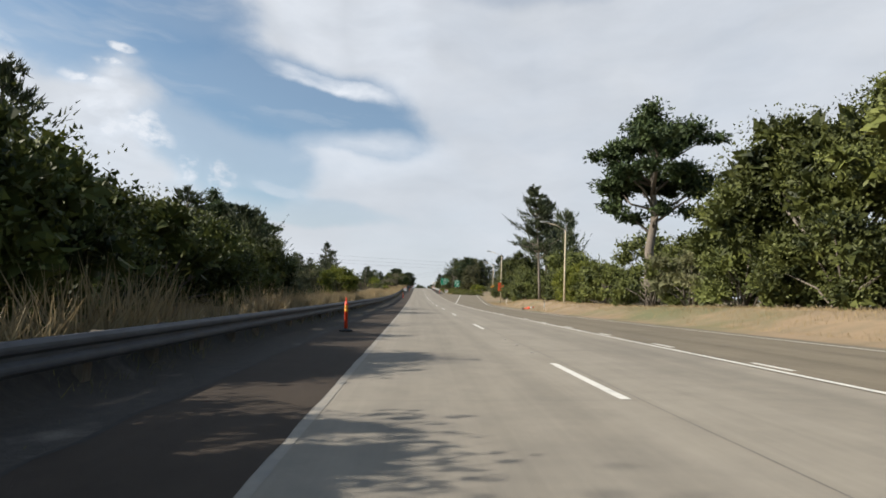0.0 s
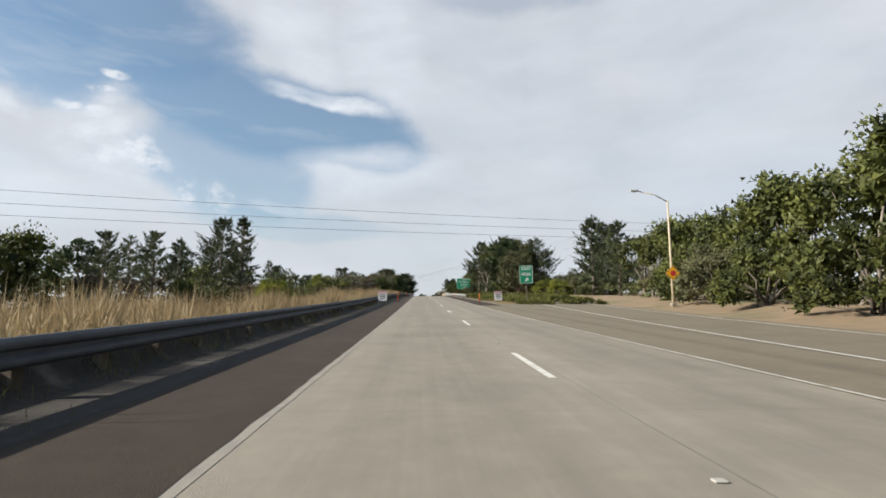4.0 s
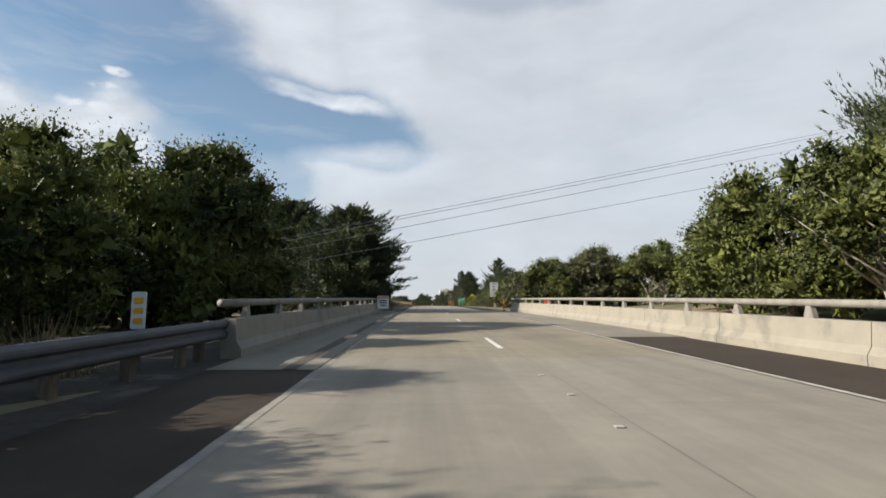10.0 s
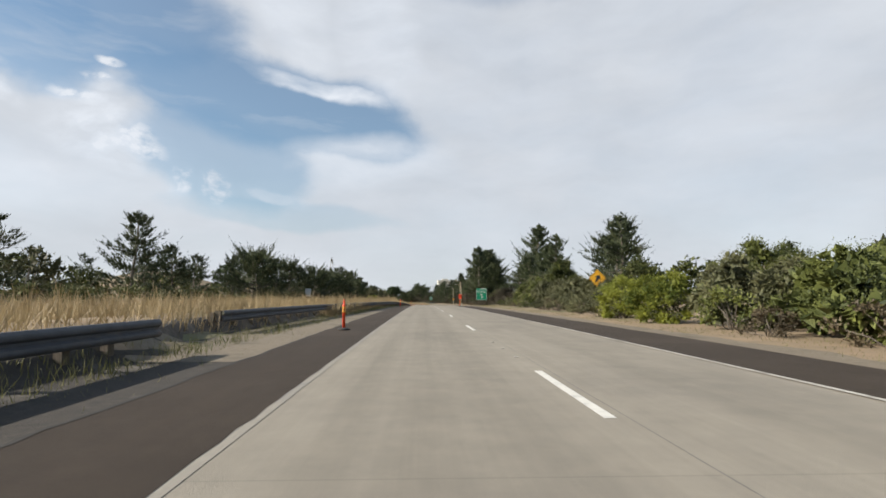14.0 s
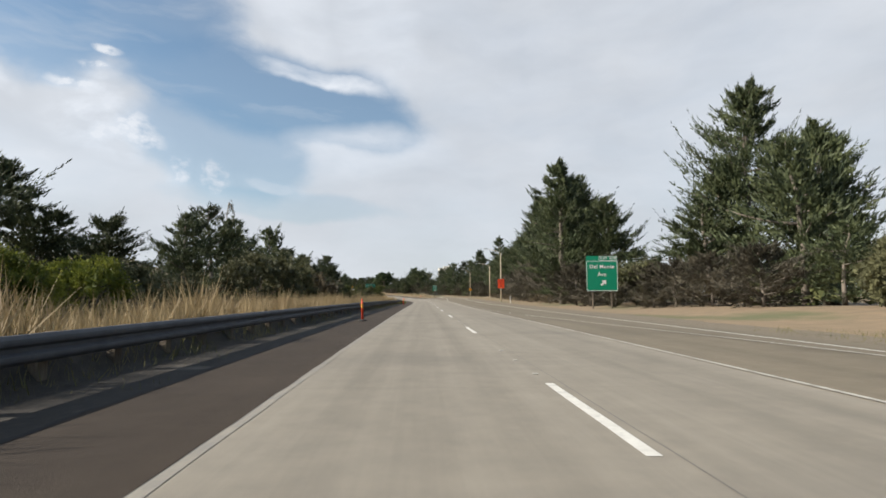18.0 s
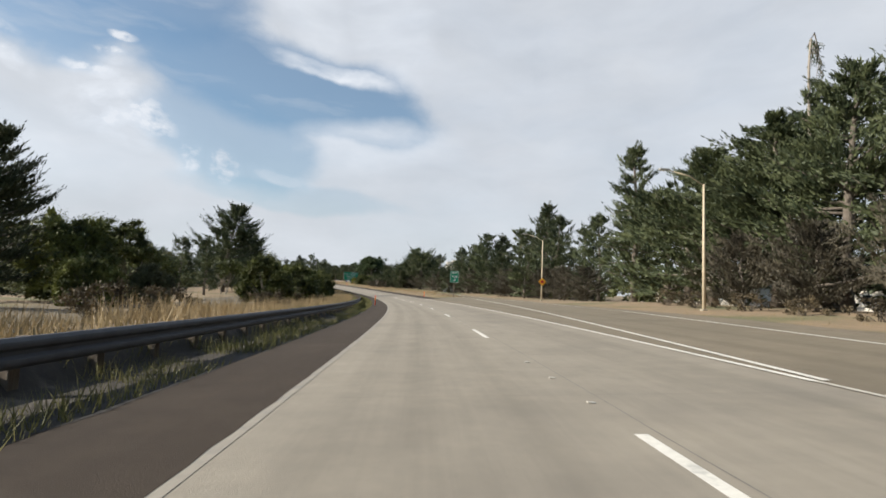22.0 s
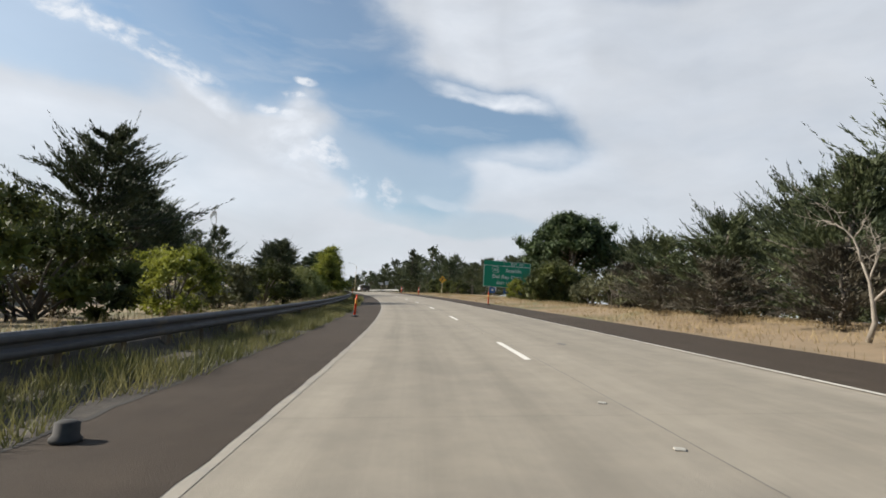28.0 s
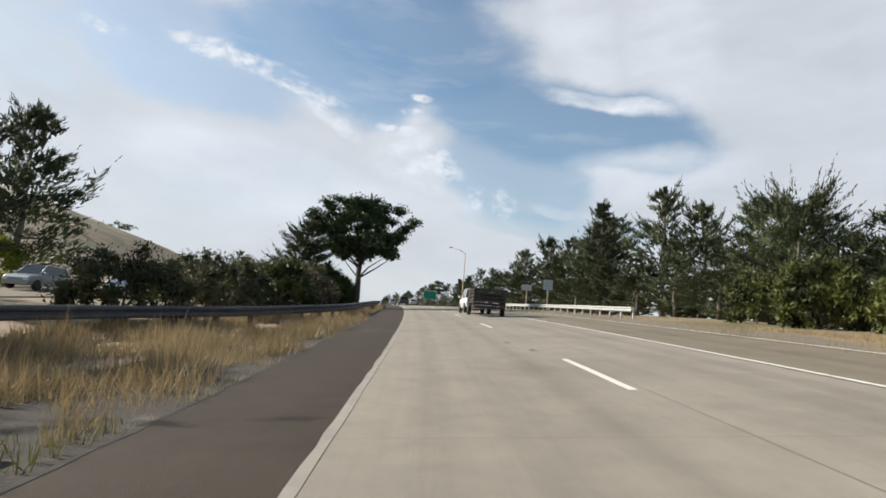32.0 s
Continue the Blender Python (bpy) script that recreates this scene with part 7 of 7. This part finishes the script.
# ---- street lamps ----
def street_lamp(s, u, h, arm, label, sign="", z_sign=2.6):
    root = tagged(new("street_lamp"), label, "street lamp", "street lamps")
    g = rise(s, u)
    child("pole", tubes("pole", [([(0, 0, g - 0.3), (0, 0, h * 0.5), (0, 0, h)], [0.13, 0.1, 0.07])], M["lamp_pole"], 10), root)
    part("base_plate", boxed(-0.2, 0.2, -0.2, 0.2, g - 0.1, g + 0.12, bevel=0.03), M["barrier"], root)
    child("arm", tubes("arm", [([(0, 0, h - 0.1), (-arm * 0.4, 0, h + 0.5), (-arm, 0, h + 0.85)], [0.05, 0.045, 0.04])], M["lamp_pole"], 8), root)
    head = part("lamp_head", boxed(-arm - 0.62, -arm + 0.1, -0.14, 0.14, h + 0.8, h + 0.95, bevel=0.05), M["steel_bright"], root)
    child("lens", lathe("lens", [(0.0, h + 0.72), (0.09, h + 0.75), (0.12, h + 0.81)], M["lens"], 12), head, Matrix.Translation((-arm - 0.3, 0, 0)))
    root.matrix_basis = stand(s, u)
    if sign == "orange":
        o = tagged(new("ramp_closed_sign"), "bright orange ramp closed sign strapped to a lamp post", "road sign", "orange ramp signs")
        plate("panel", 1.22, 1.75, 0.05, 0.02, 0, "orange_sign", o, 0, z_sign + 0.85)
        frame_plate(1.1, 1.63, 0.04, 0.025, -0.006, "black", o, 0, z_sign + 0.85)
        lettering("RAMP", 0.25, 0, z_sign + 1.42, "black", o, -0.01), lettering("CLOSED", 0.24, 0, z_sign + 1.12, "black", o, -0.01)
        bars(o, [(0, z_sign + 0.82, 0.6, 0.08), (0, z_sign + 0.55, 0.45, 0.1), (0, z_sign + 0.3, 0.7, 0.07)], -0.01, "black")
        plate("bracket", 0.34, 0.12, 0.02, 0.12, 0.02, "steel_bright", o, 0, z_sign + 1.5)
        plate("bracket", 0.34, 0.12, 0.02, 0.12, 0.02, "steel_bright", o, 0, z_sign + 0.3)
        o.matrix_basis = stand(s, u) @ Matrix.Translation((0, -0.23, 0))
    elif sign == "yellow":
        d = diamond(s, u, z_sign, 0.92, "yellow warning sign with a dark red disc on a lamp post", "disc", False)
        plate("bracket", 0.3, 0.1, 0.02, 0.12, 0.02, "steel_bright", d, 0, z_sign)
        d.matrix_basis = stand(s, u) @ Matrix.Translation((0, -0.24, 0))
    return root


street_lamp(65.4, 18.4, 9.6, 2.4, "tan street lamp with a curved arm on the dry bank")
street_lamp(116.5, 18.6, 9.6, 2.6, "tan street lamp carrying an orange sign beside the exit ramp", "orange", 2.3)
street_lamp(162, 23.0, 9.2, 2.6, "tan street lamp carrying a yellow sign beside the exit ramp", "yellow", 2.9)
street_lamp(632.4, 16.8, 9.2, 2.6, "tan street lamp carrying an orange sign beside the exit lane", "orange", 2.5)
street_lamp(681.6, 21.7, 9.0, 2.6, "tan street lamp in front of grey brush")
street_lamp(728, 24.2, 9.4, 2.6, "tan street lamp carrying a yellow sign beside the exit ramp", "yellow", 3.0)
street_lamp(345, 42, 9.5, 2.4, "pale street lamp beyond the bridge")
street_lamp(1052, 12.5, 10.5, 2.6, "pale street lamp on the road ahead")


# ---- utility poles and wires ----
def utility_pole(s, u, h, label):
    root = tagged(new("utility_pole"), label, "utility pole", "utility poles")
    child("pole", tubes("pole", [([(0, 0, rise(s, u) - 0.5), (0, 0, h)], [0.19, 0.12])], M["pole_wood"], 10), root)
    part("crossarm", boxed(-1.3, 1.3, -0.07, 0.07, h - 0.75, h - 0.6, bevel=0.01), M["pole_wood"], root)
    for x in (-1.2, -0.45, 0.45, 1.2):
        child("insulator", lathe("insulator", [(0.02, h - 0.6), (0.05, h - 0.52), (0.03, h - 0.47), (0.045, h - 0.42), (0, h - 0.4)], M["lens"], 8), root, Matrix.Translation((x, 0, 0)))
    root.matrix_basis = stand(s, u, 0, 35)
    return root


utility_pole(360, 70, 26.4, "tall wooden utility pole with a crossarm behind the trees")
utility_pole(327, -18, 3.6, "wooden utility pole with a crossarm below the bridge")
utility_pole(196, 60, 11.4, "wooden utility pole with a crossarm behind the trees")
utility_pole(153, -66, 12.0, "wooden utility pole with a crossarm behind the trees")


def wires(a, b, offsets, sag, label):
    for da, db in offsets:
        pa, pb = Vector(at(a[0], a[1], a[2] + da)), Vector(at(b[0], b[1], b[2] + db))
        pts = [pa.lerp(pb, k / 24) - Vector((0, 0, sag * 4 * (k / 24) * (1 - k / 24))) for k in range(25)]
        tagged(new("power_line", tubes("power_line", [(pts, [0.018] * 25)], M["wire"], 5)), label, "power line", "overhead wires")


wires((327, -18, 1.3), (360, 70, 21.4), ((0, 0), (0.8, 3.0), (1.4, 4.0), (1.6, 4.4)), 0.2, "thin dark overhead wire across the freeway")
wires((153, -66, 8.9), (196, 60, 8.7), ((0, 0), (1.1, 0.9), (2.3, 1.9)), 1.0, "thin dark overhead wire across the freeway")

# ---- small roadside things ----
def delineator(s, u, h=1.1, mat="white", label="white marker post beside the road"):
    root = tagged(new("marker_post"), label, "marker post", "marker posts")
    part("post", boxed(-0.05, 0.05, -0.012, 0.012, rise(s, u) - 0.3, h, bevel=0.004), M[mat], root)
    part("reflector", boxed(-0.04, 0.04, -0.018, -0.01, h - 0.25, h - 0.06), M["black"], root)
    root.matrix_basis = stand(s, u)


delineator(619.8, 16.6, 1.3), delineator(100, 17.2, 1.2), delineator(66, 16.2, 1.2), delineator(385, 13.2, 1.6)
for s, u in ((268, -4.3), (283, -4.2), (292, -3.6)):
    delineator(s, u, 1.3, "post_wood" if s == 283 else "yellow", "narrow marker post behind the guard rail")
obj = tagged(new("object_marker"), "white and yellow object marker at the bridge end", "road sign")
plate("panel", 0.24, 0.62, 0.03, 0.02, 0, "white", obj, 0, 1.0)
for k in range(3):
    plate("stripe", 0.16, 0.1, 0.02, 0.004, -0.006, "yellow", obj, 0, 0.82 + 0.17 * k)
sign_post(obj, 0, 0.8, "post_wood", 0.04, -0.3, 0.03)
obj.matrix_basis = stand(298, -3.0)


def a_board(s, u, turn, label, head):
    root = tagged(new("folding_sign"), label, "road sign", "folding boards")
    panel = plate("board", 0.9, 1.05, 0.04, 0.03, 0, "white", root, 0, 0.85)
    plate("header", 0.8, 0.2, 0.03, 0.004, -0.006, "red_sign", root, 0, 1.24)
    lettering(head, 0.15, 0, 1.24, "white", root, -0.014)
    bars(root, [(0, 0.98, 0.66, 0.1), (0, 0.8, 0.6, 0.1), (0, 0.6, 0.5, 0.1)], -0.006, "black")
    for x in (-0.38, 0.38):
        sign_post(root, x, 0.7, "steel_bright", 0.02, -0.05, 0.035)
    root.matrix_basis = stand(s, u, 0.02, turn) @ Matrix.Rotation(radians(-9), 4, "X")


a_board(180, 10.6, 5, "white folding sign with a red header on the gravel", "DANGER")
a_board(337, -1.45, 12, "white folding sign with a red header leaning on the parapet", "DANGER")
_b = tagged(new("orange_bag"), "bright orange sign board behind the parapet", "road sign")
plate("panel", 0.5, 0.5, 0.04, 0.03, 0, "orange_sign", _b, 0, 0.95)
sign_post(_b, 0, 0.9, "steel_bright", 0.03, -0.3, 0.035)
_b.matrix_basis = stand(334, 11.2)
_r = tagged(new("yield_sign"), "white back of a triangular sign on one post", "road sign")
_bm = bmesh.new()
_v = [_bm.verts.new((x, 0, z)) for x, z in ((-0.4, 2.3), (-0.36, 2.36), (0.36, 2.36), (0.4, 2.3), (0.05, 1.66), (-0.05, 1.66))]
_f = _bm.faces.new(_v)
for _q in bmesh.ops.extrude_face_region(_bm, geom=[_f])["geom"]:
    if isinstance(_q, bmesh.types.BMVert):
        _q.co.y -= 0.02
part("panel", _bm, M["white"], _r, "white triangular panel")
plate("panel", 0.5, 0.62, 0.04, 0.02, 0, "white", _r, 0, 1.28)
sign_post(_r, 0, 2.3, "post_wood", 0.045, -0.4, 0.05)
_r.matrix_basis = stand(901.6, 16.8, rise(901.6, 16.8))
for s, u, w, h in ((1003, 15.3, 1.0, 1.1), (1014, 15.6, 1.2, 0.7)):
    _r = tagged(new("sign_back"), "grey back of a road sign beside the entry lane", "road sign")
    plate("panel", w, h, 0.05, 0.03, 0, "sign_back", _r, 0, 2.9)
    sign_post(_r, 0, 3.0, "lamp_pole", 0.05, -0.3, 0.04)
    _r.matrix_basis = stand(s, u)
a_board(174, -2.35, 4, "white folding sign with a red header beside the guard rail", "DANGER")
for s, u, z, w, h, mat, label in ((514, -20, 2.6, 1.1, 1.5, "sign_back", "grey sign back among dark trees"), (517, -20.5, 2.5, 0.9, 1.3, "sign_back", "grey sign back among dark trees"),
                                  (339.5, -14.5, 2.7, 1.6, 1.4, "post_wood", "brown back of a sign beyond the bridge")):
    _r = tagged(new("sign_back"), label, "road sign")
    plate("panel", w, h, 0.05, 0.03, 0, mat, _r, 0, z)
    sign_post(_r, 0, z + 0.2, "post_wood", 0.06, -0.4, 0.04)
    _r.matrix_basis = stand(s, u)
mast = tagged(new("sensor_mast"), "thin grey mast with a solar panel beyond the dry grass", "mast")
child("pole", tubes("pole", [([(0, 0, -0.4), (0, 0, 6), (0, 0, 12.6)], [0.11, 0.09, 0.06])], M["sign_back"], 8), mast)
part("cabinet", boxed(-0.35, 0.35, -0.5, -0.12, 1.0, 2.0, bevel=0.03), M["sign_back"], mast)
part("solar_panel", boxed(-0.9, 0.9, -0.03, 0.03, -0.6, 0.6, bevel=0.01), M["glass"], mast, "tilted dark solar panel").matrix_basis = Matrix.Translation((-0.2, -0.5, 5.0)) @ Matrix.Rotation(radians(-50), 4, "X")
part("camera_box", boxed(0.0, 0.35, -0.1, 0.1, 10.2, 10.45, bevel=0.02), M["white"], mast)
mast.matrix_basis = stand(475, -50, rise(475, -50))
_g = tagged(new("freeway_sign"), "distant green freeway sign beside the road ahead", "road sign", "green freeway signs")
plate("panel", 4.2, 2.6, 0.1, 0.05, 0, "green_sign", _g, 0, 3.4)
frame_plate(4.1, 2.5, 0.1, 0.06, -0.01, "white", _g, 0, 3.4)
for x in (-1.3, 1.3):
    sign_post(_g, x, 2.5, foot=-0.5)
_g.matrix_basis = stand(1118, 13.0)

# the back of a large sign for the other carriageway
bb = tagged(new("sign_back"), "grey aluminium back of a large sign on two brown posts", "road sign")
for k in range(5):
    part("panel", boxed(-3.1 + 1.24 * k, -3.1 + 1.24 * (k + 1) - 0.006, 0, 0.05, 2.35, 4.2, bevel=0.004), M["sign_back"], bb)
for x in (-1.95, 1.75):
    part("post", boxed(x - 0.14, x + 0.14, -0.3, -0.02, -0.6, 4.25, bevel=0.015), M["post_wood"], bb, "brown timber post")
bb.matrix_basis = stand(946.2, -7.5, 0, 14)


# ---- vehicles ----
def wheel(parent, x, y, r, w=0.22):
    ob = child("wheel", lathe("wheel", [(r * 0.62, -w / 2), (r * 0.95, -w / 2), (r, -w * 0.35), (r, w * 0.35), (r * 0.95, w / 2), (r * 0.62, w / 2)], M["rubber"], 20), parent,
               Matrix.Translation((x, y, r)) @ Matrix.Rotation(radians(90), 4, "Y"), "black tyre")
    child("rim", lathe("rim", [(0.05, -w * 0.42), (r * 0.6, -w * 0.4), (r * 0.63, -w * 0.3), (r * 0.63, w * 0.3), (r * 0.6, w * 0.4), (0.05, w * 0.42)], M["alloy"], 14), ob)


def car(s, u, paint, label, kind="sedan", turn=0.0, up=0.0):
    """A car from cross-sections along its length; its front is towards +y."""
    root = tagged(new("car" if kind != "pickup" else "pickup_truck"), label, "car" if kind != "pickup" else "truck", "vehicles")
    if kind == "sedan":
        L, W, lower, upper = 4.6, 0.9, [(-2.3, .55, .82), (-2.1, .32, .96), (-1.2, .25, 1.0), (1.1, .25, .98), (2.0, .3, .82), (2.3, .45, .68)], [(-1.75, 1.0), (-1.05, 1.42), (0.2, 1.45), (1.15, 0.98)]
    elif kind == "suv":
        L, W, lower, upper = 4.7, 0.95, [(-2.35, .5, 1.05), (-2.2, .35, 1.12), (-1.2, .3, 1.12), (1.1, .3, 1.1), (2.1, .35, 0.98), (2.35, .5, .8)], [(-2.25, 1.12), (-1.95, 1.72), (0.3, 1.75), (1.15, 1.1)]
    else:
        L, W, lower, upper = 5.6, 0.98, [(-2.8, .55, 1.05), (-2.75, .45, 1.12), (-1.4, .4, 1.12), (1.4, .4, 1.14), (2.55, .42, 1.08), (2.8, .5, .85)], [(-0.75, 1.14), (-0.55, 1.8), (0.75, 1.84), (1.4, 1.14)]

    def loft(name, rings, mat, parent, label=""):
        verts = [p for ring in rings for p in ring]
        n = len(rings[0])
        faces = []
        for i in range(len(rings) - 1):
            for k in range(n):
                q = (k + 1) % n
                faces.append((i * n + k, i * n + q, (i + 1) * n + q, (i + 1) * n + k))
        faces += [tuple(range(n))[::-1], tuple((len(rings) - 1) * n + k for k in range(n))]
        return child(name, mesh_of(name, verts, faces, mat), parent, None, label)
    rings = []
    for y, z0, z1 in lower:
        w = W * (1.0 if abs(y) < L * 0.4 else 0.93)
        rings.append([(-w * .92, y, z0), (w * .92, y, z0), (w, y, (z0 + z1) / 2), (w * .97, y, z1 - .06), (w * .86, y, z1), (-w * .86, y, z1), (-w * .97, y, z1 - .06), (-w, y, (z0 + z1) / 2)])
    body = loft("body", rings, M[paint], root)
    cab = []
    for y, z in upper:
        base = upper[0][1] - 0.05 if y < 0 else upper[-1][1] - 0.05
        w = W * (0.84 if z < 1.2 else 0.7)
        cab.append([(-W * .86, y, min(base, z - 0.02)), (W * .86, y, min(base, z - 0.02)), (w, y, z), (-w, y, z)])
    loft("windows", cab, M["glass"], root, "dark window glass")
    roof_y0, roof_y1, rz = upper[1][0], upper[2][0], max(upper[1][1], upper[2][1])
    part("roof", boxed(-W * .71, W * .71, roof_y0 - .03, roof_y1 + .03, rz - .06, rz + .03, bevel=0.025), M[paint], root)
    for sx in (-1, 1):
        for (ya, za), (yb, zb) in zip(upper[:-1], upper[1:]):
            if za != max(za, zb) or zb != max(za, zb):
                wa, wb = W * (0.85 if za < 1.2 else 0.71), W * (0.85 if zb < 1.2 else 0.71)
                child("pillar", tubes("pillar", [([(sx * wa, ya, za), (sx * wb, yb, zb)], [0.045, 0.04])], M[paint], 6), root)
        child("mirror", lathe("mirror", [(0, -.09), (.08, -.06), (.1, 0), (.08, .06), (0, .09)], M[paint], 8), root, Matrix.Translation((sx * (W + .1), upper[-1][0] - .25, upper[-1][1] + .08)))
        part("tail_lamp", boxed(sx * W * .78 - .13, sx * W * .78 + .13, -L / 2 - .015, -L / 2 + .12, lower[0][2] - .24, lower[0][2] - .06, bevel=.02), M["lamp_red"], root, "red tail lamp")
        part("headlight", boxed(sx * W * .7 - .17, sx * W * .7 + .17, L / 2 - .16, L / 2 + .012, lower[-1][2] - .18, lower[-1][2] - .04, bevel=.02), M["lens"], root, "clear headlight")
        for y in (-L * .31, L * .31):
            wheel(root, sx * (W - .1), y, .33 if kind == "sedan" else .37)
    part("bumper", boxed(-W * .9, W * .9, -L / 2 - .06, -L / 2 + .1, .38, .56, bevel=.03), M["rust_frame" if kind == "pickup" else paint], root)
    part("bumper", boxed(-W * .88, W * .88, L / 2 - .12, L / 2 + .05, .36, .54, bevel=.03), M["rust_frame" if kind == "pickup" else paint], root)
    root.matrix_basis = stand(s, u, up, turn)
    return root


def trailer(s, u):
    """An open utility trailer with slatted steel sides and a dark load."""
    root = tagged(new("utility_trailer"), "dark steel utility trailer with high slatted sides", "trailer")
    part("bed", boxed(-1.0, 1.0, -1.8, 1.8, .5, .62, bevel=.02), M["rust_frame"], root)
    for x in (-1.0, 1.0):
        for z in (.78, .98, 1.18, 1.38, 1.58):
            part("side_slat", boxed(x - .025, x + .025, -1.8, 1.8, z, z + .13, bevel=.005), M["rust_frame"], root)
        for y in (-1.78, -.6, .6, 1.78):
            part("upright", boxed(x - .04, x + .04, y - .03, y + .03, .6, 1.75, bevel=.005), M["rust_frame"], root)
        wheel(root, x * 1.1, -.2, .34)
        part("fender", boxed(x * 1.1 - .14, x * 1.1 + .14, -.7, .3, .74, .78, bevel=.01), M["rust_frame"], root)
        part("tail_lamp", boxed(x * .85 - .08, x * .85 + .08, -1.86, -1.8, .5, .6), M["lamp_red"], root)
    for z in (.66, .88, 1.1, 1.32, 1.54):
        part("gate_slat", boxed(-.96, .96, -1.83, -1.79, z, z + .15, bevel=.005), M["rust_frame"], root)
    child("load", tri_mesh("load", np.concatenate([blades_around(np.array([x, y, 1.2]), 0.5, 120, 0.22) for x in (-.5, 0, .5) for y in (-1.2, -.4, .4, 1.2)]), M["cypress"]), root, None, "dark heap of cuttings")
    part("tongue", boxed(-.05, .05, 1.8, 3.1, .5, .58), M["rust_frame"], root)
    root.matrix_basis = stand(s, u, 0.0)


trailer(980.5, 5.3)
car(986.6, 5.3, "paint_white", "white pickup truck towing a dark trailer in the outer lane", "pickup")
car(802, 27.2, "paint_dark", "dark car parked below the cypresses", "suv", 25)
car(1062, 1.7, "paint_dark", "dark car driving ahead in the inner lane", "suv")
car(1085, 5.3, "paint_silver", "silver car driving ahead in the outer lane", "sedan")
car(1120, 1.7, "paint_silver", "silver car far ahead in the inner lane", "suv")
car(931, opposite(931) - 1.0, "paint_white", "white sedan on the opposite carriageway", "sedan", 180)
car(985, opposite(985) - 1.0, "paint_silver", "silver car on the opposite carriageway", "suv", 180)
car(992, opposite(992) + 2.4, "paint_white", "white pickup truck on the opposite carriageway", "pickup", 180)
car(852, opposite(852) + 1.6, "paint_white", "white pickup truck on the opposite carriageway", "pickup", 180)


# ---- houses ----
def house(s, u, w, d, h, roof_h, turn, label, wall="stucco"):
    root = tagged(new("house"), label, "house", "houses")
    part("wall", boxed(-w / 2, w / 2, -d / 2, d / 2, -1, h, bevel=.02), M[wall], root)
    bm = bmesh.new()
    o = 0.6
    v = [bm.verts.new(p) for p in ((-w / 2 - o, -d / 2 - o, h), (w / 2 + o, -d / 2 - o, h), (w / 2 + o, d / 2 + o, h), (-w / 2 - o, d / 2 + o, h), (-w / 2 + d * .3, 0, h + roof_h), (w / 2 - d * .3, 0, h + roof_h))]
    for f in ((0, 1, 5, 4), (2, 3, 4, 5), (1, 2, 5), (3, 0, 4), (3, 2, 1, 0)):
        bm.faces.new([v[k] for k in f])
    roof = part("roof", bm, M["roof"], root, "brown shingle roof")
    part("chimney", boxed(w * .2, w * .2 + .7, -.35, .35, h + .5, h + roof_h + .7, bevel=.02), M[wall], roof)
    for sy in (-1, 1):
        for k in range(3):
            x = -w * .33 + k * w * .33
            win = part("window", boxed(x - .7, x + .7, sy * d / 2 - .05, sy * d / 2 + .05, 1.0, 2.2), M["white"], root)
            part("pane", boxed(x - .6, x + .6, sy * (d / 2 + .055) - .005, sy * (d / 2 + .055) + .005, 1.1, 2.1), M["glass"], win)
    root.matrix_basis = stand(s, u, rise(s, u), turn)


house(722, 52, 16, 10, 2.9, 2.3, 85, "low house with a brown roof behind the trees")
house(748, 58, 14, 9, 2.9, 2.2, 80, "low house with a brown roof behind the trees")
house(700, 60, 14, 9, 2.9, 2.2, 95, "low house with a brown roof behind the trees")


def hotel(s, u, w, d, storeys, turn):
    """A far slab of many storeys with rows of small windows."""
    h = storeys * 3.6 + 1.4
    root = tagged(new("hotel"), "far pale many-storey hotel with rows of small windows", "building")
    part("wall", boxed(-w / 2, w / 2, -d / 2, d / 2, -3, h, bevel=0.1), M["stucco"], root)
    part("parapet", boxed(-w / 2 - 0.3, w / 2 + 0.3, -d / 2 - 0.3, d / 2 + 0.3, h + 0.004, h + 0.9, bevel=0.05), M["stucco"], root)
    part("roof_house", boxed(-w * 0.2, w * 0.25, -d * 0.3, d * 0.3, h + 0.91, h + 3.6, bevel=0.05), M["stucco"], root)
    pane = bpy.data.meshes.new("window")
    bm = boxed(-0.75, 0.75, -0.06, 0.06, 0, 1.5)
    bm.to_mesh(pane), bm.free(), pane.materials.append(M["glass"])
    for k in range(storeys):
        for j in range(6):
            child("window", pane, root, Matrix.Translation((-w / 2 + (j + 0.5) * w / 6, -d / 2 - 0.03, k * 3.6 + 1.2)))
        for j in range(3):
            child("window", pane, root, Matrix.Translation((-w / 2 - 0.03, -d / 2 + (j + 0.5) * d / 3, k * 3.6 + 1.2)) @ Matrix.Rotation(radians(90), 4, "Z"))
    root.matrix_basis = stand(s, u, rise(s, u), turn)


hotel(1250, 332, 24, 14, 10, -30)
